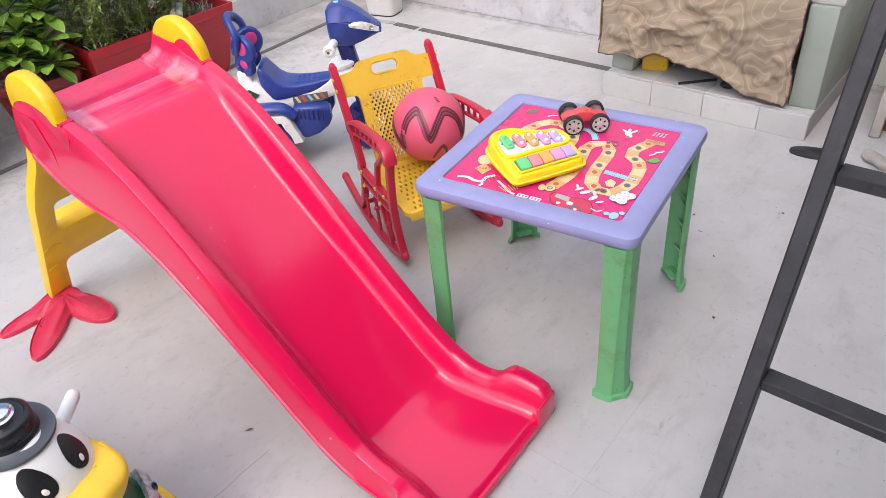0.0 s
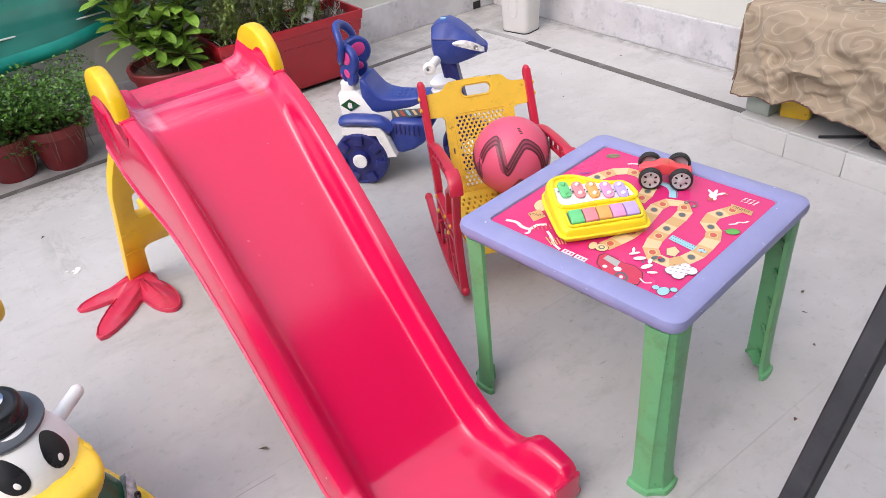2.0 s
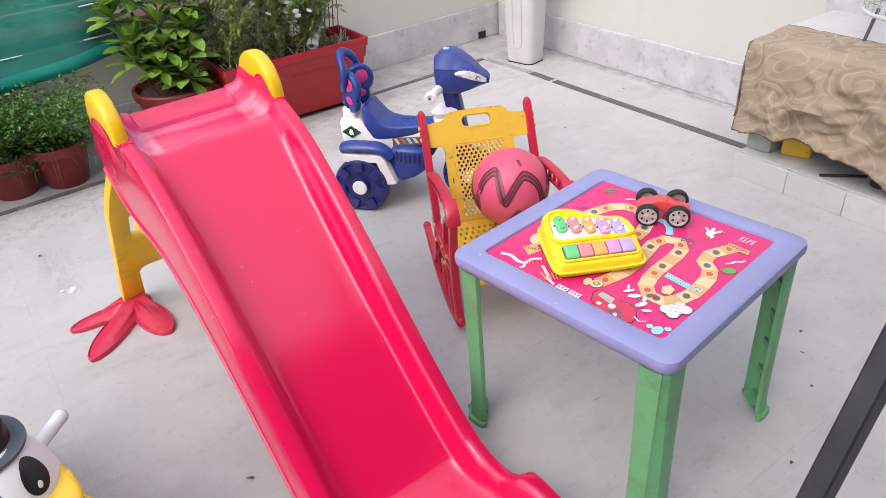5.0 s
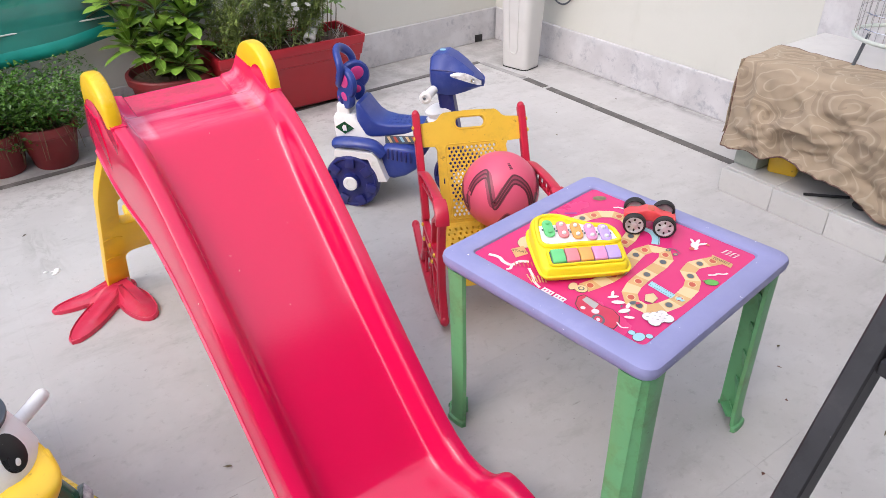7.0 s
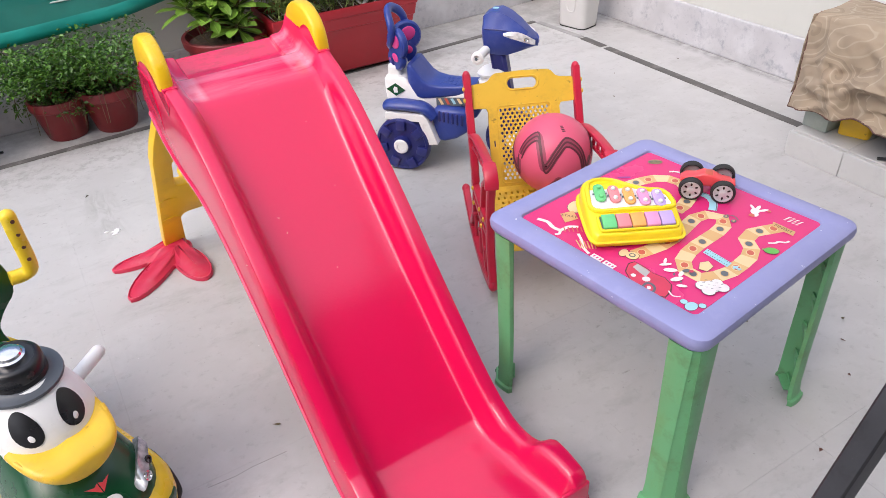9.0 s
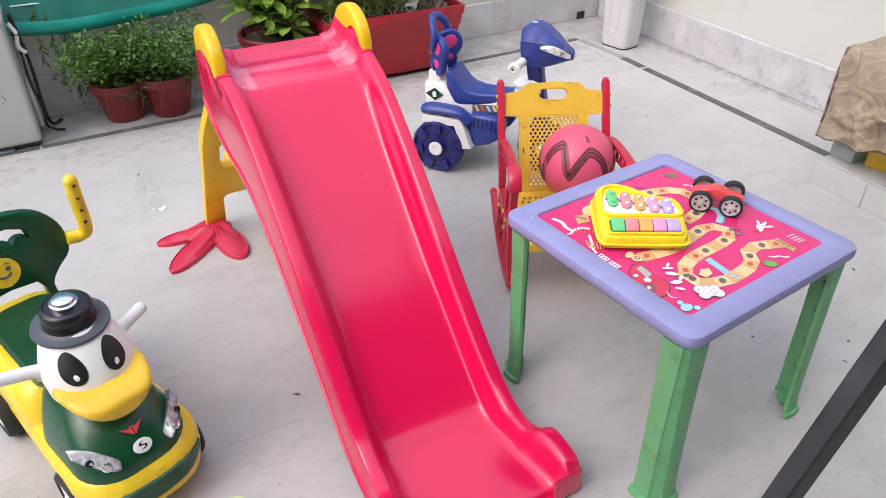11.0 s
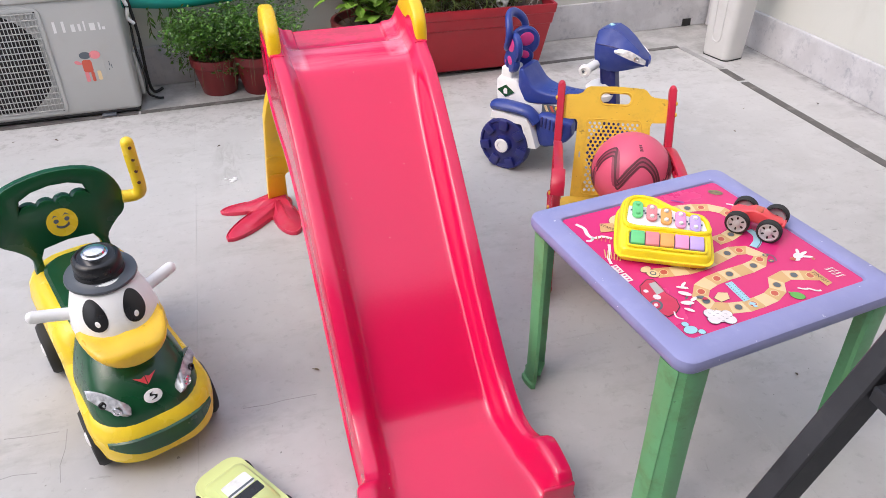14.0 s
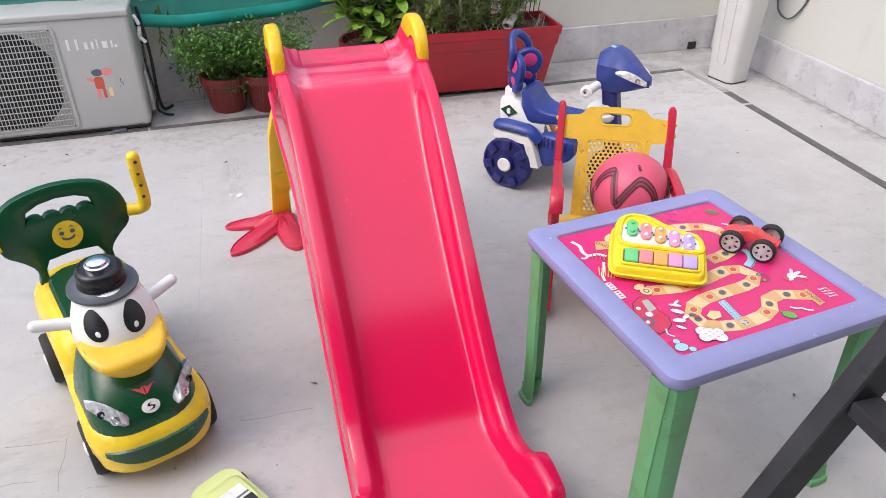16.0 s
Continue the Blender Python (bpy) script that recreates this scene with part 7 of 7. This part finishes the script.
def build_cloth():
    rows = []
    ny, nv = 130, 64
    for i in range(ny + 1):
        y = 0.085 + 0.756 * i / ny
        u = i / ny
        row = []
        for k in range(nv + 1):
            v = k / nv
            fold = 0.016 * noise.noise(Vector((y * 7, v * 3, 1.0))) + 0.010 * noise.noise(Vector((y * 16, v * 7, 5.0))) + 0.006 * noise.noise(Vector((y * 34 + v * 9, v * 19 - y * 12, 6.0)))
            crease = 0.034 * abs(noise.noise(Vector((y * 5 + v * 2.2, v * 4 - y * 3, 9.0))))
            ridge = 0.036 * max(0.0, 1 - 2.6 * abs(noise.noise(Vector((y * 6.0 + v * 3.0, v * 3.0 - y * 2.0, 4.0))))) * smoothstep(0.2, 0.6, u) + 0.012 * max(0.0, 1 - 3 * abs(noise.noise(Vector((y * 9.0 - v * 5.0, v * 6.0, 7.0)))))
            calm = 1 - 0.75 * smoothstep(0.86, 1.0, u)
            fold, crease, ridge = fold * calm, crease * calm, ridge * calm
            s = v * 0.60
            if s < 0.20:                      # lying on the top
                x, z = 1.715 - s, 0.5030 + max(0, fold * 0.35 + crease * 0.4)
            elif s < 0.245:                   # over the edge
                a = (s - 0.20) / 0.045 * math.pi / 2
                x, z = 1.515 - 0.029 * math.sin(a), 0.5030 - 0.029 * (1 - math.cos(a)) + max(0, fold * 0.3)
            else:                             # hanging
                d = s - 0.245
                bottom = interp([(0.085, 0.365), (0.20, 0.352), (0.263, 0.331), (0.33, 0.297), (0.415, 0.273), (0.55, 0.260), (0.61, 0.263), (0.71, 0.285), (0.84, 0.297)], y) - 0.005 * math.sin(u * 23)
                d = d / 0.355 * bottom
                x = min(1.4785, 1.478 - fold * (0.5 + 2.4 * d) - crease * (0.35 + 2.6 * d) - ridge * min(1, d * 9) - 0.035 * d)
                z = 0.4740 - d
            row.append((x, y + 0.010 * noise.noise(Vector((v * 5, y * 2, 3.0))) * (1 if 0.02 < u < 0.98 else 2), z))
        rows.append(row)
    sheet = rows
    bm = rings_mesh(rows, False, False)
    bm.normal_update()
    bmesh.ops.solidify(bm, geom=bm.faces[:], thickness=0.0025)
    ob = part("cloth_cover", bm, M["cloth"], angle=60)
    tagged(ob, "crumpled beige-brown cloth with scroll pattern draped over the bench", "cloth")
    # side flap at the far end
    rows = []
    for i in range(25):
        x = 1.475 + 0.22 * i / 24
        row = []
        for k in range(21):
            v = k / 20
            f = 0.014 * noise.noise(Vector((x * 14, v * 4, 2.0)))
            row.append((x - 0.008 * v, 0.840 + 0.006 * math.sin(v * math.pi / 2) + f * v + 0.004 * v, 0.499 - 0.28 * v * (1 - 0.12 * (i / 24))))
        rows.append(row)
    bm = rings_mesh(rows, False, False)
    bm.normal_update()
    bmesh.ops.solidify(bm, geom=bm.faces[:], thickness=0.0025)
    part("side_flap", bm, M["cloth"], ob, angle=180)
    # dark bound hem along the lower edge, the back edge and the two ends
    for edge in ([r[-1] for r in sheet], [r[0] for r in sheet], sheet[0], sheet[-1][22:]):
        part("hem_binding", tube([Vector(p) for p in edge[::2]], 0.0034, 6), "brown", ob, "dark brown bound edge")


build_cloth()

can = thing("plastic_can", "yellow plastic can lying under the bench", "can", pose(1.60, 0.650, 0.0985, 0, 0, 20))
rings = []
for z, k in ((0.0, 0.94), (0.006, 1.0), (0.060, 1.0), (0.072, 0.93), (0.092, 0.55), (0.096, 0.30)):
    rings.append([(x * k, y * k, z) for x, y in rounded(0.085, 0.105, 0.012, 4)])
part("body", rings_mesh(rings, True, True), "bill", can)
part("neck", lathe([(0.016, 0.092), (0.016, 0.106), (0.012, 0.108)], 14), "bill", can)
st = part("iron_rod", rod((1.476, 0.492, 0.1045), (1.580, 0.382, 0.1045), 0.0055, 8), "iron")
tagged(st, "thin dark iron rod lying on the plinth", "rod")
bm = blob(1, (0, 0, 0), 14, 8, (0.024, 0.030, 0.014), pose(1.540, 0.322, 0.1115))
tagged(part("dark_rag", bm, "rubber"), "crumpled dark rag on the plinth", "rag")

structure("trim_marble_panel", box((0.02, 0.98, 0.62), (WX - 0.0125, 0.40, 0.63), 0.004, 1), "marble", "grey marble panel on the wall above the bench", "panel")

# things on and beside the bench
bucket = thing("bucket", "dark blue plastic bucket standing on the bench", "bucket", pose(1.76, 0.055, 0.496))
part("body", lathe([(0.072, 0.0), (0.078, 0.002), (0.105, 0.20), (0.110, 0.203), (0.111, 0.214), (0.104, 0.214), (0.075, 0.008), (0.06, 0.006)], 32), "bucket", bucket)
part("handle", tube([(0.108 * math.cos(a), 0.108 * math.sin(a) * 0.9 - 0.02, 0.205 - 0.06 * math.sin(a)) for a in np.linspace(0, math.pi, 13)], 0.003, 6), "iron", bucket)
for p, q in (((1.66, 0.245, 0.512), (1.86, 0.19, 0.95)), ((1.665, 0.232, 0.512), (1.72, 0.27, 1.0))):
    tagged(part("wooden_stick", rod(p, q, 0.007, 8), "stick"), "weathered wooden stick leaning above the bench", "stick")


def build_cage():
    t = thing("wire_cage", "round grey wire cage on thin metal legs above the bench", "cage", pose(1.815, 0.470, 0.496))
    for a in (0.7, 2.3, 3.9, 5.5):
        part("leg", rod((0.165 * math.cos(a), 0.125 * math.sin(a), 0.004), (0.13 * math.cos(a), 0.11 * math.sin(a), 0.115), 0.006, 8), "hat_grey", t)
    part("base_ring", tube([(0.158 * math.cos(a), 0.158 * math.sin(a), 0.105) for a in np.linspace(0, 2 * math.pi, 33)[:-1]], 0.007, 8, 1.0, True), "rail", t, "pale metal base ring")
    for z in (0.14, 0.19, 0.24, 0.29, 0.34, 0.395):
        part("hoop", tube([(0.158 * math.cos(a), 0.158 * math.sin(a), z) for a in np.linspace(0, 2 * math.pi, 33)[:-1]], 0.0018, 5, 1.0, True), "chrome", t)
    for k in range(36):
        a = 2 * math.pi * k / 36
        part("wire", rod((0.158 * math.cos(a), 0.158 * math.sin(a), 0.105), (0.158 * math.cos(a), 0.158 * math.sin(a), 0.405), 0.0013, 4), "chrome", t)


build_cage()
box_b = tagged(part("wooden_box", box((0.36, 0.30, 0.34), (1.84, -0.36, 0.17), 0.008, 2), "brown"), "dark brown wooden box beside the plinth", "box")
tagged(part("white_post", bar((1.60, -0.205, 0.0), (1.78, -0.20, 0.62), 0.035, 0.025), "stick"), "pale wooden post leaning beside the plinth", "post")
# a worn sandal and rags on the floor
sd = thing("sandal", "worn dark grey flat sandal lying on the floor", "sandal", pose(1.365, -0.075, 0, 0, 0, -78))
part("sole", plate([(x, y) for x, y in circle(0, 0, 0.085, 24, 0.034)], (), 0.014, Matrix.Translation((0, 0, 0.015)), 0.003), "iron", sd)
part("strap", tube(smooth_path([(0.02, -0.032, 0.012), (0.03, -0.012, 0.034), (0.045, 0.0, 0.016), (0.03, 0.012, 0.034), (0.02, 0.032, 0.012)], 4), 0.005, 6), "rubber", sd)
bm = blob(1, (0, 0, 0), 20, 10, (0.07, 0.035, 0.018), pose(1.40, -0.27, 0.016, 0, 0, 60))
for v in bm.verts:
    v.co += Vector((0.02, 0.02, 0.012)) * noise.noise(v.co * 30)
tagged(part("rag", bm, "stick"), "crumpled pale grey rag on the floor", "rag")


# ---- iron ladder ----
def build_ladder():
    t = thing("iron_ladder", "dark grey welded iron ladder leaning beside the table", "ladder")

    def on(z, y):
        return Vector((-0.352 + 0.425 * z, y, z))

    for y in (-0.352, -0.80):
        part("side_rail", bar(on(0.008, y), on(2.88, y), 0.030, 0.044, up=(1, 0, 0.0), bevel=0.003), "iron", t)
    for k in range(8):
        z = 0.405 + 0.325 * (k - 1)
        part("rung", bar(on(z, -0.368), on(z, -0.784), 0.038, 0.022, up=(0, 0, 1), bevel=0.002), "iron", t)


build_ladder()


# ---- toys on the table ----
def build_piano():
    t = thing("toy_piano", "yellow toy piano xylophone with pastel keys on the table", "toy piano", pose(0.103, 0.275, TOP + 0.001, 0, 0, -28))
    rake = 0.215                            # the top slopes down to the keys
    plan = [(-0.072, -0.084), (0.0, -0.085), (0.072, -0.084), (0.086, -0.078), (0.092, -0.062), (0.094, -0.010), (0.092, 0.022), (0.080, 0.038), (0.050, 0.044), (0.016, 0.056), (-0.012, 0.074), (-0.046, 0.082), (-0.078, 0.074), (-0.091, 0.048), (-0.093, -0.010), (-0.092, -0.062), (-0.086, -0.078)]
    out = smooth_path([(x, y, 0) for x, y in plan], 4, True)

    def top(y):
        return 0.033 + rake * (y + 0.084)

    rings = [[(p.x * k, (p.y + 0.005) * k - 0.005, 0.003 + (top(p.y) - 0.003) * f) for p in out]
             for f, k in ((0.0, 0.90), (0.06, 0.955), (0.28, 0.985), (0.36, 0.99), (0.37, 1.03), (0.40, 1.045), (0.46, 1.045), (0.49, 1.03), (0.50, 0.992), (0.80, 0.975), (0.92, 0.955), (0.98, 0.925), (1.0, 0.885))]
    body = part("case", rings_mesh(rings, True, True), "piano", t)
    for x, y in ((-0.062, -0.062), (0.062, -0.062), (-0.062, 0.045), (0.062, 0.012)):
        part("foot", lathe([(0.010, -0.001), (0.011, 0.004), (0.011, 0.008)], 14, pose(x, y, 0)), "bill", body)
    flat = pose(0, 0, top(0)) @ Matrix.Rotation(math.atan(rake), 4, "X")
    inner = [(-0.068, -0.016), (0.0, -0.018), (0.074, -0.018), (0.079, 0.004), (0.070, 0.022), (0.040, 0.031), (0.010, 0.045), (-0.018, 0.062), (-0.046, 0.067), (-0.067, 0.057), (-0.074, 0.022)]
    rim = smooth_path([(x, y, 0) for x, y in inner], 4, True)
    part("note_panel", plate([(p.x, p.y) for p in rim], (), 0.002, flat @ Matrix.Translation((0, 0, 0.0012))), "white", body, "white panel")
    part("panel_rim", tube([flat @ Vector((p.x * 1.06, p.y * 1.06 - 0.001, 0.001)) for p in rim], 0.0052, 8, 1.0, True), "piano", body)
    part("key_bed", plate(rounded(0.144, 0.036, 0.004, 3, 0.003, -0.054), (), 0.003, flat @ Matrix.Translation((0, 0, 0.0012))), "dot_dark", body, "dark gap round the keys")
    part("key_rim", tube([flat @ Vector((x, y, 0.0008)) for x, y in rounded(0.150, 0.042, 0.007, 4, 0.003, -0.054)], 0.0032, 8, 1.0, True), "piano", body)
    for i, c in enumerate(("key_green", "key_pink", "key_orange", "key_rose", "key_violet")):
        x = -0.0535 + 0.0283 * i
        # key: flat top and a sloping front
        ring = [(-0.0710, 0.001), (-0.0705, 0.006), (-0.0590, 0.0095), (-0.0385, 0.0095), (-0.0375, 0.001)]
        bm = rings_mesh([[(x + w, y, z) for y, z in ring] for w in (-0.0132, 0.0132)], True, True)
        bmesh.ops.bevel(bm, geom=bm.edges[:], offset=0.0012, segments=2, profile=0.5, affect="EDGES")
        bm.transform(flat)
        part("piano_key", bm, c, t, "pastel piano key")
        yc = 0.027 - 0.0062 * i
        bar_ = part("chime_bar", plate(rounded(0.0215, 0.048, 0.0100, 6, x - 0.001, yc), (), 0.0045, flat @ Matrix.Translation((0, 0, 0.0075)), 0.0012), c, t, "pastel chime bar")
        for dy in (-0.0130, 0.0130):
            part("chime_stud", lathe([(0.0045, -0.003), (0.0045, 0.0015), (0.0035, 0.0028), (0.001, 0.003)], 12, flat @ pose(x - 0.001, yc + dy, 0.0085)), "white" if i else c, bar_)
        part("chime_cord", box((0.0285, 0.003, 0.002), (x - 0.001, yc - 0.001, 0.0035), 0, 1, flat), "dot_dark", body)


build_piano()


def build_buggy():
    t = thing("toy_buggy", "red toy stunt buggy with big black wheels on the table", "toy car", pose(0.327, 0.272, TOP, 0, 0, 41))
    r = 0.0250
    for sx in (-1, 1):
        for sy in (-1, 1):
            w = part("wheel", lathe([(r * 0.80, -0.008), (r - 0.003, -0.008), (r, -0.005), (r, 0.005), (r - 0.003, 0.008), (r * 0.80, 0.008), (r * 0.76, 0.0), (r * 0.80, -0.008)], 28, Matrix.Rotation(radians(90 * sx), 4, "Y"), caps=False), "rubber", t, "black rubber wheel")
            w.matrix_basis = pose(sx * 0.037, sy * 0.032, r)
            rim = part("rim", lathe([(r * 0.80, -0.006), (r * 0.78, 0.0080), (r * 0.68, 0.0084), (r * 0.66, 0.0050), (r * 0.72, -0.006)], 24, Matrix.Rotation(radians(90 * sx), 4, "Y"), caps=False), "tyre_grey", w, "silver rim")
            part("wheel_disc", lathe([(r * 0.78, 0.0010), (r * 0.70, 0.0042), (0.0075, 0.0050), (0.0065, 0.0085), (0.0030, 0.0095)], 24, Matrix.Rotation(radians(90 * sx), 4, "Y")), "tyre_grey", w, "silver wheel disc")
            for k in range(6):
                bm = plate(circle(r * 0.50, 0, 0.0034, 10, 0.0021), (), 0.0008, Matrix.Rotation(radians(90 * sx), 4, "Y") @ Matrix.Rotation(k * math.pi / 3, 4, "Z") @ Matrix.Translation((0, 0, 0.0056)))
                part("disc_hole", bm, "black", w)
    rings = []
    for y, hx, z0, z1 in ((-0.062, 0.010, 0.026, 0.034), (-0.052, 0.020, 0.022, 0.040), (-0.030, 0.019, 0.020, 0.043), (-0.012, 0.021, 0.019, 0.052), (0.012, 0.021, 0.019, 0.055), (0.030, 0.019, 0.020, 0.047), (0.052, 0.021, 0.022, 0.044), (0.064, 0.013, 0.026, 0.038)):
        rings.append([(x * 0.72, y * 0.86, (z0 + z1) / 2 + q * 0.8 - 0.001) for x, q in rounded(2 * hx, z1 - z0, 0.005, 3)])
    b = part("body", rings_mesh(rings, True, True), "toy_red", t, "red body")
    part("window", box((0.026, 0.018, 0.008), (0, 0.0, 0.0465), 0.003, 2), "dot_red", b)
    for sy in (-1, 1):
        part("axle", rod((-0.033, sy * 0.032, r), (0.033, sy * 0.032, r), 0.004, 8), "black", t)
        part("bumper", box((0.030, 0.006, 0.007), (0, sy * 0.053, 0.030), 0.002, 1), "toy_red", b)


build_buggy()


def build_lime_car():
    t = thing("toy_car", "lime green plastic toy car with dark windows on the floor", "toy car", pose(-0.806, 0.236, 0, 0, 0, 34) @ Matrix.Diagonal((1.22, 1.2, 1.15, 1)))
    rings = []
    L, W = 0.190, 0.098
    for z, kx, ky, r in ((0.012, 0.92, 0.94, 0.02), (0.020, 1.0, 1.0, 0.026), (0.034, 1.0, 1.0, 0.028), (0.040, 0.95, 0.97, 0.028)):
        rings.append([(x, y, z) for x, y in rounded(W * kx, L * ky, r, 5)])
    body = part("body", rings_mesh(rings, True, True), "lime", t)
    rings = []
    for z, kx, y0, y1 in ((0.038, 0.84, -0.060, 0.070), (0.052, 0.74, -0.040, 0.058), (0.058, 0.66, -0.028, 0.046)):
        rings.append([(x, y, z) for x, y in rounded(W * kx, y1 - y0, 0.015, 4, 0, (y0 + y1) / 2)])
    cab = part("cabin", rings_mesh(rings, True, True), "lime", body)
    part("rear_window", plate([(-0.032, 0.052), (0.032, 0.052), (0.028, 0.066), (-0.028, 0.066)], (), 0.001, Matrix.Translation((0, 0, 0.0535)) @ Matrix.Rotation(radians(-14), 4, "X")), "black", cab, "dark window")
    part("roof_panel", plate(rounded(0.050, 0.030, 0.004, 3, 0, 0.014), (), 0.001, Matrix.Translation((0, 0, 0.0592))), "white", cab, "pale sticker")
    part("roof_vent", plate(rounded(0.055, 0.022, 0.003, 3, 0, -0.014), (), 0.001, Matrix.Translation((0, 0, 0.0592))), "black", cab, "black vent")
    bm = bmesh.new()
    part("roof_stripe", plate(rounded(0.052, 0.004, 0.001, 2, 0, 0.004), (), 0.001, Matrix.Translation((0, 0, 0.0599))), "dot_dark", cab)
    for sx in (-1, 1):
        for sy in (-1, 1):
            w = part("wheel", lathe([(0.006, -0.008), (0.016, -0.008), (0.018, -0.005), (0.018, 0.005), (0.016, 0.008), (0.006, 0.008)], 20, Matrix.Rotation(radians(90), 4, "Y")), "rubber", t)
            w.matrix_basis = pose(sx * 0.044, sy * 0.058, 0.018)


build_lime_car()


# ---- bits on the floor ----
def build_litter():
    rnd = random.Random(30)
    spots = [(-1.62, 2.30), (-1.45, 2.26), (-1.70, 2.22), (-0.82, 2.02), (0.44, 2.05), (0.52, 1.98), (0.30, 1.88), (0.90, 1.45), (0.75, 1.0), (1.30, 1.55), (1.48, 1.75), (0.62, -0.02), (0.72, 0.06), (0.80, 0.12), (0.58, 0.25), (0.95, -0.10),
             (1.85, 1.72), (1.1, 0.35), (-0.62, 0.62), (-0.35, 1.75), (0.1, 1.95), (-1.38, 1.9), (0.70, -0.22), (0.36, -0.12)]
    for x, y in spots:
        bm = leaf_mesh(rnd.uniform(0.008, 0.024), rnd.uniform(0.002, 0.005), 0.5, -0.1, 4)
        o = part("dry_leaf", bm, rnd.choice(("soil", "stem", "brown")))
        o.matrix_world = pose(x, y, 0.0035, 0, 0, rnd.uniform(0, 360))
        tagged(o, "small dry leaf scrap on the floor", "leaf", "dry leaf scraps on the floor")
    bm = bmesh.new()
    for k in range(9):
        add(bm, blob(1, (0, 0, 0), 8, 5, (rnd.uniform(0.004, 0.011), rnd.uniform(0.003, 0.008), 0.003), pose(-0.775 + rnd.gauss(0, 0.016), 1.722 + rnd.gauss(0, 0.010), 0.002)))
    tagged(part("mortar_crumbs", bm, "white"), "pale mortar crumbs stuck on the floor", "crumbs", "", "stuff")


build_litter()


# ---- floor slabs with hairline joints ----
def build_floor_slabs():
    P = 0.64
    meshes = {}
    for i in range(-5, 6):
        for j in range(-5, 6):
            x, y = -1.545 + P * (i + 1.5), 0.545 + P * (j + 0.5)
            if x > WX + 0.3 or y > 3.2 or x < -4.6 or y < -2.6:
                continue
            if "slab" not in meshes:
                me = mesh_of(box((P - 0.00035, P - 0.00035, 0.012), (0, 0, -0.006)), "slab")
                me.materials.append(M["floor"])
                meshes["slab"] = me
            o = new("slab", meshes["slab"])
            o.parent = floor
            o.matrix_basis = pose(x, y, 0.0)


build_floor_slabs()


def crack(pts, w):
    """A shallow dark hairline in the floor."""
    bm = tube([(x, y, 0.0) for x, y in pts], w, 4, 0.3)
    part("crack", bm, "strip_pale", floor, "hairline crack")


crack([(-0.80, 0.531), (-0.74, 0.527), (-0.70, 0.531), (-0.62, 0.529)], 0.0012)
crack([(-1.34, 0.588), (-1.28, 0.580), (-1.22, 0.577)], 0.0012)
crack([(-1.203, 0.58), (-1.199, 0.52), (-1.204, 0.47), (-1.196, 0.42)], 0.0010)
crack([(-1.36, 0.46), (-1.30, 0.47), (-1.25, 0.462)], 0.0009)
